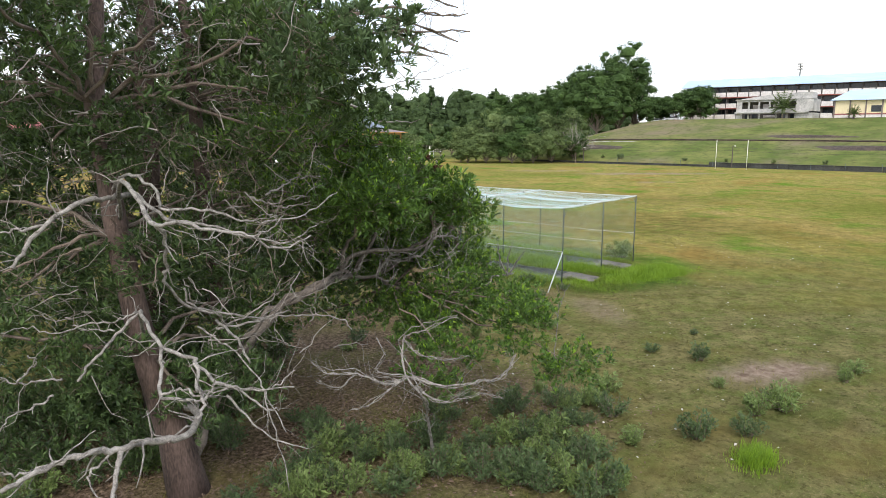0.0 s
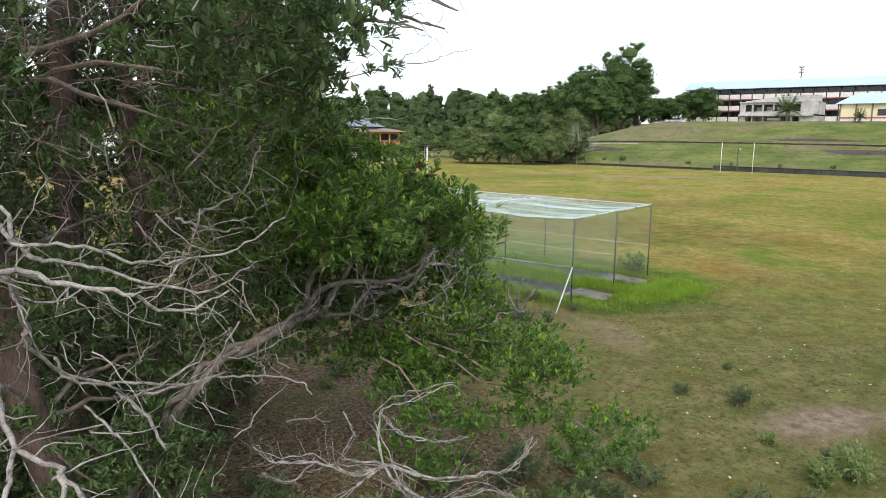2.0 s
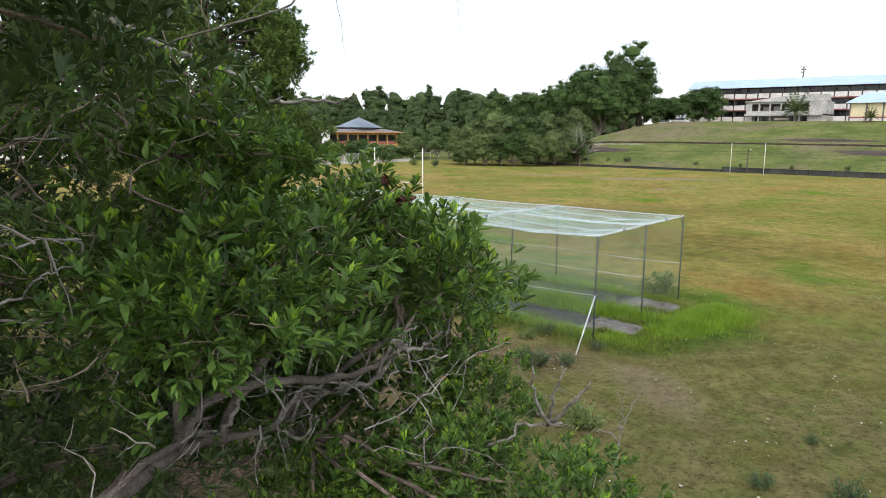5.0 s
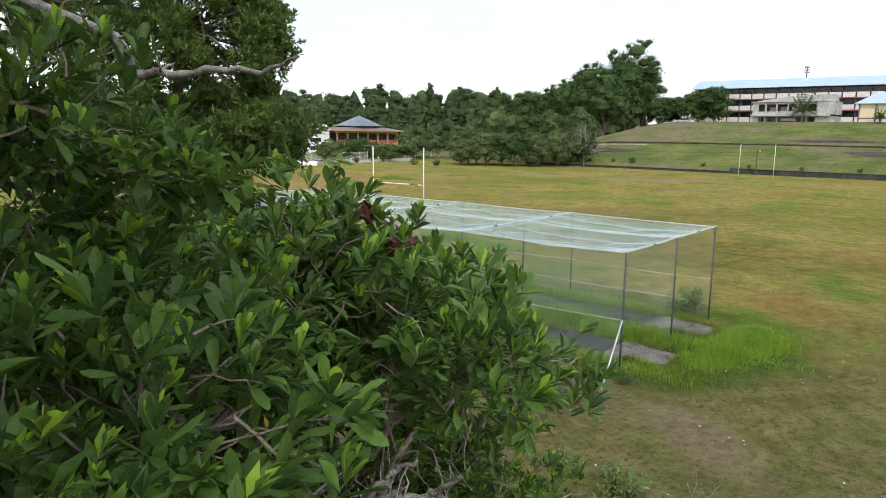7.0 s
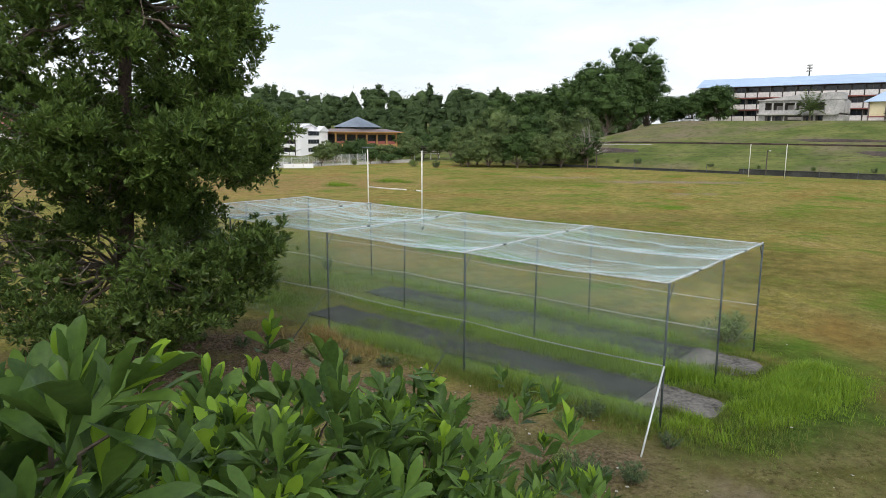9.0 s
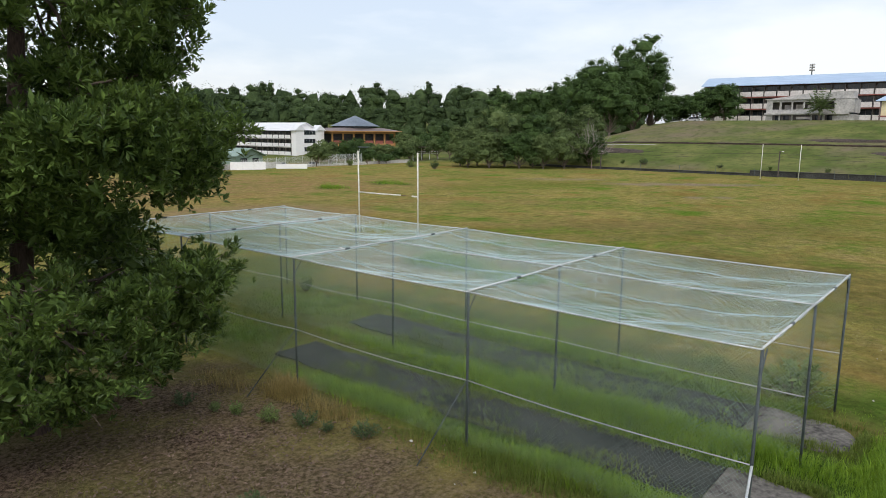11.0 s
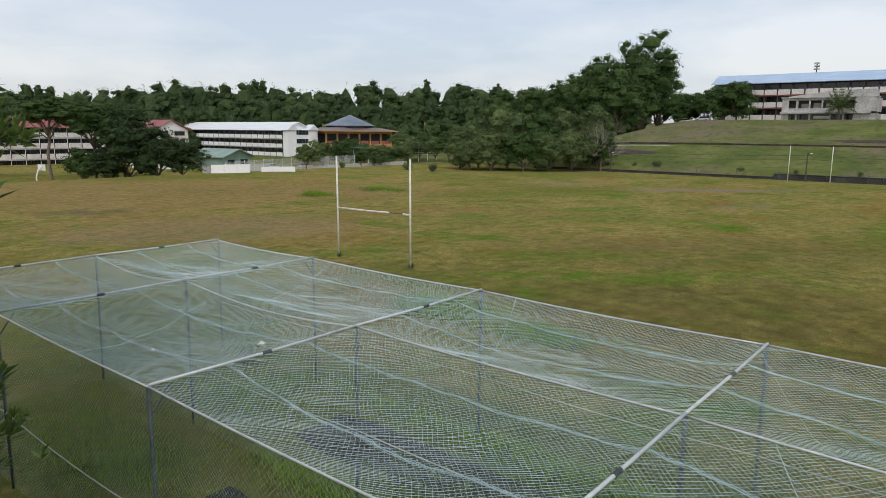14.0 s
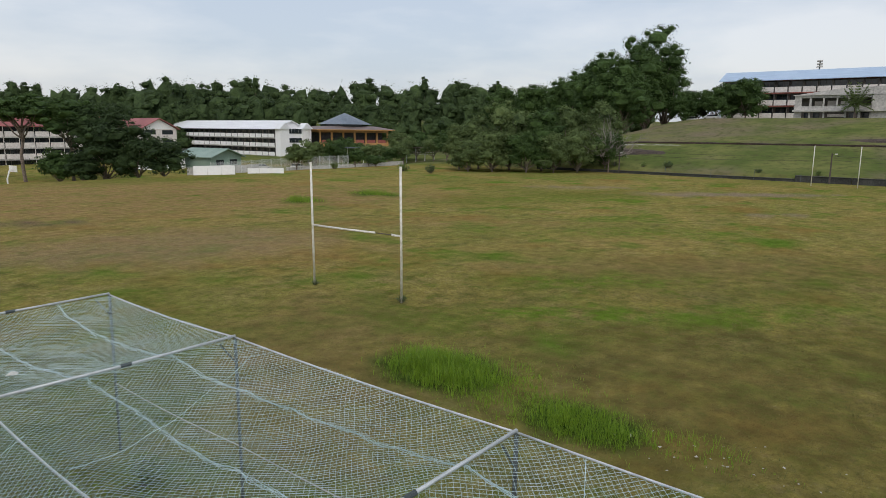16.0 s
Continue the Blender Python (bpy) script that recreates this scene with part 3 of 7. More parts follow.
def build_ground():
    xs = np.concatenate([[-3000, -1200, -500, -250, -140, -90, -65], np.arange(-36, 32, 0.6), np.arange(32, 121, 2.5),
                         [121.5, 122.1, 122.6, 124], np.arange(127, 200, 3.0), np.arange(205, 380, 9), [420, 520, 700, 1200, 3000]])
    ys = np.concatenate([[-3000, -1200, -500, -250, -140, -90, -65], np.arange(-30, 36, 0.6), np.arange(36, 140, 2.5),
                         np.arange(142, 380, 9), [420, 520, 700, 1200, 3000]])
    x, y = np.meshgrid(xs, ys, indexing="ij")
    flat = 1 - ease(100, 121, x)
    z = height(x, y) + 0.05 * lumps(x, y, 0.45) * flat + 0.02 * lumps(x, y, 2.1, 3) * flat
    n, k = len(xs), len(ys)
    i, j = np.meshgrid(np.arange(n - 1), np.arange(k - 1), indexing="ij")
    a = i * k + j
    quads = np.stack([a, a + k, a + k + 1, a + 1], -1).reshape(-1, 4)
    me = mesh_from("ground", np.stack([x, y, z], -1), [quads], True)
    litter = np.maximum.reduce([near_oval(x, y, -21, -1, 9, 7), near_oval(x, y, -14, 0, 9, 5, 40), near_oval(x, y, -6, 13, 6, 7, 60), near_oval(x, y, -15, -7, 4.5, 2.6, 30) * 0.55,
                                near_oval(x, y, -3.0, 5.5, 2.4, 7, 0) * 0.85, near_oval(x, y, 22, 67, 6, 2, -35) * 0.9])
    litter = litter * np.clip(0.72 + 0.55 * lumps(x, y, 1.3, 5), 0.15, 1)
    bare = np.maximum.reduce([near_oval(x, y, -6.5, -11.5, 2.6, 0.8, -35), near_oval(x, y, -3, -3.5, 2.5, 1.0, 50) * 0.45, near_oval(x, y, 90, 34.5, 15, 2.4, -50) * 0.85, near_oval(x, y, 86, 54, 10, 2.0, -50) * 0.6, near_oval(x, y, 70.5, 24.5, 3.6, 1.0, -50) * 0.7, near_oval(x, y, 24, 50, 12, 7, -20) * 0.25])
    # Real lush patches, plus the cage's footprint darkened as painted net shade.
    lush_net_shade = np.maximum.reduce([near_oval(x, y, 3.2, -2.4, 4.4, 1.7, -14) * 0.9, near_oval(x, y, 0.2, 3.5, 0.8, 5.5) * 0.9, near_oval(x, y, 4.1, 4, 1.6, 9), (0.95 - 0.4 * ease(11, 16, y)) * ease(-0.4, 0.3, x) * ease(8.8, 8.0, x) * ease(-0.5, 0.5, y) * ease(24.8, 23.6, y), near_oval(x, y, 4.8, -2, 3.4, 1.5, -8), near_oval(x, y, 17.5, 21.5, 2.0, 2.6), near_oval(x, y, 16.8, 16.3, 1.3, 2.2),
                              near_oval(x, y, 48, 66, 2.2, 3), near_oval(x, y, 59, 66, 2.5, 4), near_oval(x, y, 33, 18, 2.4, 6, 60) * 0.12, near_oval(x, y, 28, 12, 1.8, 5, 60) * 0.12,
                              # The (8, 28) oval puts the netting's darker tint into the ground colour.
                              near_oval(x, y, 9.0, 10, 2.0, 14) * 0.7, near_oval(x, y, 12, 15, 4.5, 12) * 0.3, near_oval(x, y, 8, 28, 7, 6, 20) * 0.6])
    russet = np.maximum.reduce([near_oval(x, y, 34, 84, 42, 22, -35) * 0.9, near_oval(x, y, 24, 52, 16, 10, -40) * 0.6, near_oval(x, y, 40, 22, 14, 3, -50) * 0.6, near_oval(x, y, 16, 26, 4, 9, -40) * 0.6, near_oval(x, y, 45, 44, 18, 4, -50) * 0.4])
    fresh = np.maximum.reduce([near_oval(x, y, 27, 21, 1.5, 6, 40), near_oval(x, y, 33, 24, 2, 6, 40) * 0.8, near_oval(x, y, 31, 16, 2, 5, 40) * 0.8, near_oval(x, y, 50, 30, 3, 12, 40) * 0.5, near_oval(x, y, 70, 46, 4, 16, 40) * 0.5])
    coarse = np.maximum.reduce([near_oval(x, y, 24, 10, 9, 14, 10) * 0.85, near_oval(x, y, 20, 24, 7, 10, 0) * 0.5, near_oval(x, y, 42, 16, 14, 7, -40) * 0.5])
    steep = ease(121, 123, x)
    ahead = (x + 29.1) * HEAD[0] + (y + 16.5) * HEAD[1]
    dry = 0.85 * (1 - ease(24, 46, ahead + 5 * lumps(x, y, 0.35, 6)))
    for name, val in (("litter", litter), ("bare", bare), ("lush_net_shade", lush_net_shade), ("slope", steep), ("dry", dry), ("russet", russet), ("fresh", fresh), ("coarse", coarse)):
        me.attributes.new(name, "FLOAT", "POINT").data.foreach_set("value", val.ravel().astype(np.float32))
    me.materials.append(ground_material())
    tagged(new("ground", me), "rough yellow-green playing field with brown leaf litter and a grassy bank", "ground", kind="structure")


build_ground()


def blades(soup, x, y, z, tall, wide, lean=0.35, per=3):
    """Grass blades in little fans at each place."""
    n = len(x)
    root = np.stack([x, y, z], -1)
    for _ in range(per):
        a = rng.uniform(0, 6.283, n)
        h = tall * rng.uniform(0.5, 1.2, n)
        out = np.stack([np.cos(a), np.sin(a), np.zeros(n)], -1)
        side = np.stack([-np.sin(a), np.cos(a), np.zeros(n)], -1) * (wide * rng.uniform(0.6, 1.3, n))[:, None]
        b = root + rng.normal(0, 0.05, (n, 3)) * (1, 1, 0)
        mid = b + out * (h * lean * 0.35)[:, None] + np.array([0, 0, 1]) * (h * 0.6)[:, None]
        tip = b + out * (h * lean * rng.uniform(0.6, 1.6, n))[:, None] + np.array([0, 0, 1]) * h[:, None]
        v = np.stack([b - side, b + side, mid + side * 0.8, mid - side * 0.8, tip], 1)
        q = np.arange(n)[:, None] * 5
        soup.add(v.reshape(-1, 3), q + np.array([[0, 1, 2, 3]]), q + np.array([[3, 2, 4]]))


# ---------------- practice net ----------------
ROWS_X = (0.0, 4.19, 8.28)
BAYS_Y = (0.0, 6.42, 12.83, 19.02, 23.98)
TOP, MID = 3.83, 1.68


def sag(x, y):
    """How far the roof net hangs below its rails."""
    lane = np.where(x < ROWS_X[1], x / ROWS_X[1], (x - ROWS_X[1]) / (ROWS_X[2] - ROWS_X[1]))
    bay = np.zeros_like(y)
    for a, b in zip(BAYS_Y, BAYS_Y[1:]):
        inside = (y >= a) & (y <= b)
        bay = np.where(inside, (y - a) / (b - a), bay)
    hang = np.sin(np.pi * np.clip(lane, 0, 1)) ** 0.7 * np.abs(np.sin(np.pi * np.clip(bay, 0, 1))) ** 0.6
    pleat = np.abs(np.sin(np.pi * (lane * 3.0 + 0.18 * np.sin(y * 1.1) + 0.1 * np.sin(y * 2.7 + x))))
    return hang * (0.25 + 0.06 * pleat + 0.035 * lumps(x, y, 1.6)) + 0.02


def netting(soup, a, b, place, cell=0.1, seg=0.4, r=0.0021):
    """Crossing cords over a rectangle a by b; place turns (along, across) into a point."""
    for lean in (1, -1):
        for c in np.arange(-b, a + b, cell):
            c = c + rng.normal(0, cell * 0.1)
            lo, hi = (max(c, 0), min(c + b, a)) if lean > 0 else (max(c - b, 0), min(c, a))
            if hi - lo < 0.05:
                continue
            u = np.linspace(lo, hi, max(2, int((hi - lo) / seg) + 1))
            v = np.clip((u - c) * lean, 0, b)
            pts = place(u, v)
            tube3(soup, pts, r)


def tube3(soup, pts, r):
    tan = unit(pts[-1] - pts[0])
    ref = np.array([0.3, 0.2, 0.93]) if abs(tan[2]) < 0.9 else np.array([1.0, 0, 0])
    u = unit(np.cross(tan, ref))
    w = np.cross(tan, u)
    ring = np.stack([u * r, (-0.5 * u + 0.87 * w) * r, (-0.5 * u - 0.87 * w) * r])
    k = len(pts)
    a = (np.arange(k - 1) * 3)[:, None]
    q = np.concatenate([a + np.array([[0, 1, 4, 3]]), a + np.array([[1, 2, 5, 4]]), a + np.array([[2, 0, 3, 5]])])
    soup.add((pts[:, None] + ring[None]).reshape(-1, 3), q)


def build_net():
    cage = thing("practice_net", "long two-lane sports practice cage of galvanised pipe and pale green netting", "sports net")
    for r, x in enumerate(ROWS_X):
        for b, y in enumerate(BAYS_Y):
            s = Soup()
            lean = rng.normal(0, 0.025, 2)
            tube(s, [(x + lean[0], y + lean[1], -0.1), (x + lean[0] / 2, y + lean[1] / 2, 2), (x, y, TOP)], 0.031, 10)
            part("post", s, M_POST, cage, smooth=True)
            if r != 1:
                s = Soup()
                inward = 0.32 if r == 0 else -0.32
                tube(s, [(x, y, TOP - 0.5), (x + inward, y, TOP - 0.06)], 0.016, 6)
                part("knee_brace", s, M_POST, cage)
        for lvl, name in ((TOP, "top_rail"), (MID, "side_rail")):
            for a, b in zip(BAYS_Y, BAYS_Y[1:]):
                s = Soup()
                dip = rng.uniform(0.02, 0.06) if name == "top_rail" else rng.uniform(0.03, 0.1)
                if r == 1 and a > 12 and name == "top_rail":
                    dip = 0.2
                yy = np.linspace(a, b, 9)
                pts = np.stack([np.full(9, x), yy, lvl - dip * np.sin(np.pi * (yy - a) / (b - a))], -1)
                tube(s, pts, 0.016 if name == "top_rail" else 0.012, 8)
                part(name, s, M_STEEL if name == "top_rail" else M_WALL_G, cage, smooth=True)
    for y in BAYS_Y:
        for a, b in zip(ROWS_X, ROWS_X[1:]):
            s = Soup()
            tube(s, [(a, y, TOP + 0.03), ((a + b) / 2, y, TOP + 0.01), (b, y, TOP + 0.03)], 0.025, 8)
            part("cross_bar", s, M_STEEL, cage, smooth=True)
            s = Soup()
            tube(s, [((a + b) / 2 - 0.09, y, TOP + 0.012), ((a + b) / 2 + 0.09, y, TOP + 0.012)], 0.034, 8)
            part("pipe_joint", s, M_POST, cage)
    for y, foot in zip(BAYS_Y, ((-1.75, -0.25), (-1.5, 6.7), (-1.6, 13.1), (-1.7, 19.2), (-1.6, 24.2))):
        s = Soup()
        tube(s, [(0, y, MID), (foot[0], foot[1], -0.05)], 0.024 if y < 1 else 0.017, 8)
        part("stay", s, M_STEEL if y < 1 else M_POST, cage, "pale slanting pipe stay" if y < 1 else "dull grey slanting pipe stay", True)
    for x in ROWS_X:
        s = Soup()
        netting(s, BAYS_Y[-1], TOP - 0.05, lambda u, v: np.stack([np.full(len(u), x) + 0.05 * np.sin(u * 1.3) * np.sin(v), u, v + 0.03], -1), seg=1.4, r=0.0014)
        part("side_netting", s, M_MESH_G, cage)
    s = Soup()
    netting(s, ROWS_X[-1], TOP - 0.05, lambda u, v: np.stack([u, np.full(len(u), BAYS_Y[-1]) + 0.05 * np.sin(u) * np.sin(v), v + 0.03], -1), seg=1.4, r=0.0014)
    part("end_netting", s, M_MESH_G, cage)
    s = Soup()
    netting(s, BAYS_Y[-1], ROWS_X[-1], lambda u, v: np.stack([v + 0.03 * np.sin(u * 3.1 + v * 1.7), u + 0.03 * np.sin(v * 3.7 - u * 1.3), TOP - sag(v, u)], -1), cell=0.095, seg=0.36, r=0.0025)
    part("roof_netting", s, M_MESH, cage)
    for x in (1.25, 3.0, 5.55, 7.1):
        s = Soup()
        ys = np.linspace(0, BAYS_Y[-1], 260)
        jag = np.interp(ys, np.linspace(0, BAYS_Y[-1], 70), rng.normal(0, 0.022, 70))
        for k in range(8):
            fluff = np.interp(ys, np.linspace(0, BAYS_Y[-1], 130), rng.normal(0, 0.03, 130))
            xs = x + 0.1 * np.sin(ys * 0.5 + x) + jag + fluff
            tube(s, np.stack([xs, ys, TOP - sag(xs, ys) + 0.006 + 0.008 * (k % 3)], -1), 0.0026, 3)
        part("net_seam", s, M_MESH, cage, "gathered fold of pale netting")
    for x0, x1, y in ((0, 4.2, 3.2), (4.2, 8.28, 4.6), (4.2, 8.28, 9.8), (0, 4.2, 15.4), (4.2, 8.28, 16.2)):
        s = Soup()
        xs = np.linspace(x0, x1, 24)
        yy = y + 0.5 * (xs - x0)
        tube(s, np.stack([xs, yy, TOP - sag(xs, yy) + 0.01], -1), 0.0045, 4)
        part("lacing_cord", s, M_MESH, cage)
    for x, y, a, b in ((1.3, 15.2, 0.06, 0.045), (2.6, 13.7, 0.08, 0.05), (5.1, 20.6, 0.1, 0.06)):
        s = Soup()
        u = np.linspace(0, 6.283, 9)[:-1]
        z = TOP - float(sag(np.array([x]), np.array([y]))[0]) + 0.012
        v = [(x + a * math.cos(q) * (1 + 0.2 * math.sin(3 * q)), y + b * math.sin(q), z + 0.012 * math.sin(2 * q)) for q in u] + [(x, y, z + 0.05)]
        v += [(p[0], p[1], p[2] - 0.01) for p in v]
        s.add(v, [(i, (i + 1) % 8, 8) for i in range(8)] + [((i + 1) % 8 + 9, i + 9, 17) for i in range(8)], [(i, i + 9, (i + 1) % 8 + 9, (i + 1) % 8) for i in range(8)])
        tagged(part("plastic_scrap", s, M_WHITE), "crumpled white plastic scrap lying on the net roof", "litter")


build_net()


def build_slab(x0, x1, y0, y1, label, mat=M_SLAB):
    s = Soup()
    ys = np.linspace(y0, y1, 36)
    left = x0 + 0.14 * lumps(ys, ys * 0, 2.1, x0)
    right = x1 + 0.14 * lumps(ys, ys * 0, 1.7, x1 + 2)
    inset = 0.5 * (x1 - x0) * (1 - np.sqrt(1 - 0.94 * np.clip((y0 + 0.9 - ys) / 0.9, 0, 1) ** 2)) * (mat is M_SLAB_DRY)
    left, right = left + inset * 0.7, right - inset
    v = np.concatenate([np.stack([left, ys, np.full(36, 0.055)], -1), np.stack([right, ys, np.full(36, 0.055)], -1),
                        np.stack([left - 0.06, ys, np.full(36, -0.15)], -1), np.stack([right + 0.06, ys, np.full(36, -0.15)], -1)])
    i = np.arange(35)[:, None]
    s.add(v, i + np.array([[0, 36, 37, 1]]), i + np.array([[72, 0, 1, 73]]), i + np.array([[36, 108, 109, 37]]), [(0, 72, 108, 36)], [(35, 71, 143, 107)])
    return tagged(part("pitch_slab", s, mat), label, "concrete slab")


build_slab(1.15, 2.95, 1.22, 15.5, "stained dark grey concrete pitch strip, ragged edges")
build_slab(5.4, 7.15, 1.62, 16.5, "stained dark grey concrete pitch strip in the second lane")
build_slab(1.1, 3.0, -0.9, 1.2, "dry pale grey concrete end of a pitch strip", M_SLAB_DRY)
build_slab(5.4, 7.2, -0.8, 1.6, "dry pale grey concrete end of the second pitch strip", M_SLAB_DRY)


# ---------------- goal posts ----------------
def goal(a, b, h, bar, r, worn=False):
    g = thing("rugby_goal", "pair of white rugby goal uprights, crossbar missing" if worn else "white painted rugby goal posts with a chipped crossbar", "goal posts", "goals of the field")
    for p in (a, b):
        z = float(height(*p))
        s = Soup()
        lean = rng.normal(0, 0.04, 2)
        tube(s, [(p[0], p[1], z - 0.05), (p[0] + lean[0] / 2, p[1] + lean[1] / 2, z + h / 2), (p[0] + lean[0], p[1] + lean[1], z + h)], r, 10)
        part("upright", s, M_GOAL, g, smooth=True)
    z = float(height(*a)) + bar
    a3, b3 = np.array([*a, z]), np.array([*b, z])
    for u, v in () if worn else ((0.0, 0.72), (0.9, 1.0)):
        s = Soup()
        tube(s, [a3 + (b3 - a3) * u, a3 + (b3 - a3) * (u + v) / 2 - (0, 0, 0.02), a3 + (b3 - a3) * v], r * 0.9, 8)
        part("crossbar", s, M_GOAL, g, smooth=True)
    if not worn:
        s = Soup()
        tube(s, [a3 + (b3 - a3) * 0.72, a3 + (b3 - a3) * 0.9], r * 0.35, 6)
        part("bare_bar_core", s, M_POLE, g)


goal((22.9, 34.2), (23.2, 28.6), 6.05, 3.0, 0.055)
goal((114.0, 30.05), (114.5, 24.15), 5.9, 3.0, 0.06, True)


# ---------------- trees ----------------
def far_tree(name, label, x, y, tall, wide, mat, seed, lobes=9, cards=2400, card=0.6, bare=0.3, flat=0.75, group="", category="tree"):
    """A tree seen from afar: tapered trunk, limbs to each lobe, and a crown of many small leaf sprays."""
    g = np.random.default_rng(seed)
    z0 = float(height(x, y))
    t = thing(name, label, category, group)
    t.location = (x, y, z0)
    wood, crown = Soup(), Soup()
    fork = np.array([0, 0, tall * bare])
    r = 0.018 * tall + 0.05
    pts, rad = bent((0, 0, -0.2), fork, r, r * 0.75, 5, 0.05)
    tube(wood, pts, rad, 8)
    per = cards // lobes
    core = np.array([0, 0, tall * (bare + 0.98) / 2])
    reach = np.array([wide * 0.36, wide * 0.36, tall * (0.98 - bare) * 0.37])
    phase = g.uniform(0, 6.283)
    clump(crown, core, reach * 1.02, cards // 4, card, g, 2, 0.6)
    for i in range(lobes):
        a = i * 2.4 + phase + g.uniform(-0.6, 0.6)
        level = 1 - (1.98 if bare < 0.1 else 1.6) * (i + g.uniform(0.1, 0.9)) / lobes
        ring = max(math.sqrt(max(0.05, 1 - level * level)), 0.8 if level < -0.3 and bare < 0.1 else 0)
        c = core + reach * np.array([math.cos(a) * ring, math.sin(a) * ring, level]) * g.uniform(0.78, 1.12)
        rad3 = np.array([1, 1, flat]) * wide * g.uniform(0.17, 0.28)
        rad3[2] = min(rad3[2], tall * 0.17)
        pts, rr = bent(fork * g.uniform(0.75, 1.0), c, r * 0.5, r * 0.12, 6, 0.08)
        tube(wood, pts, rr, 5)
        clump(crown, c, rad3, per * 2 // 3, card * 0.85, g, 1, 0.58)
        for _ in range(4):
            e = unit(g.normal(0, 1, 3) + (0, 0, 0.3))
            small = g.uniform(0.3, 0.6)
            clump(crown, c + e * rad3 * g.uniform(0.7, 1.05), rad3 * small, per // 6, card * 0.75, g, 1, 0.5)
    part("trunk", wood, M_TWIG, t)
    part("crown", crown, mat, t)
    return t


def spot(ahead, across, z):
    x, y = plan(ahead, across)
    return np.array([x, y, z])


LANE_A, LANE_B = np.array([-29.15, -16.54, 7.49]), np.array([1.3, 8.39, 7.65])


def clear_of_lane(p, gap):
    """Which points keep clear of the drone's straight lane."""
    d = unit(LANE_B - LANE_A)
    rel = p - LANE_A
    off = rel - (rel @ d)[:, None] * d
    return np.linalg.norm(off, axis=1) > gap


def leafy(wood, crown, young, root, blobs, fresh_share=0.14, per=9, length=0.13, width=0.045, fine=False, twigs=70, tips=5, gap=0.55, limb=0.05, upward=0.7, bunch=0.16, sticks=2):
    """Limbs from the root's points to each blob's middle, twigs out to its skin, whorls of leaves on the twigs."""
    for c, rad, dense in blobs:
        c, rad = np.asarray(c, float), np.asarray(rad, float)
        start = root[int(np.argmin([np.linalg.norm((p - c) * (1, 1, 1.6)) for p in root]))]
        pts, rr = bent(start, c, limb, limb * 0.4, 8, 0.09, 0.04)
        tube(wood, pts, rr, 6)
        n = int(twigs * dense)
        d = unit(rng.normal(0, 1, (n, 3)) + (0, 0, 0.25))
        lump = 1 + 0.22 * np.sin(d[:, 0] * 5 + c[0]) * np.sin(d[:, 1] * 6 + c[1]) + 0.12 * np.sin(d[:, 2] * 9)
        ends = c + d * rad * (lump * rng.uniform(0.55, 1.0, n) )[:, None]
        keep = clear_of_lane(ends, gap)
        ends, d = ends[keep], d[keep]
        for e in ends[:: 1 if fine == 3 else sticks]:
            a = c + (e - c) * rng.uniform(0.3, 0.75) + rng.normal(0, 0.12, 3) * np.minimum(rad, 1.0)
            pts, rr = bent(a, e, limb * 0.22, 0.004, 5, 0.12)
            tube(wood, pts, rr, 3)
        m = len(ends)
        at = np.repeat(ends, tips, 0) + rng.normal(0, bunch, (m * tips, 3)) * np.minimum(rad, 1.0)
        ways = unit(np.repeat(d, tips, 0) * 0.7 + (0, 0, upward) + rng.normal(0, 0.4, (m * tips, 3)))
        ok = clear_of_lane(at, gap)
        at, ways = at[ok], ways[ok]
        fresh = (rng.random(len(at)) < fresh_share) & (ways[:, 2] > 0.5)
        rosettes(crown, at, ways, per, length, width, fine, 0.95)
        if fresh.any():
            rosettes(young, at[fresh] + ways[fresh] * 0.03, ways[fresh], 3, length * 0.85, width * 0.85, fine, 0.5)


def blob(ahead, across, z, r, dense=1.0, tall=None):
    return spot(ahead, across, z), (r, r, tall or r * 0.8), dense


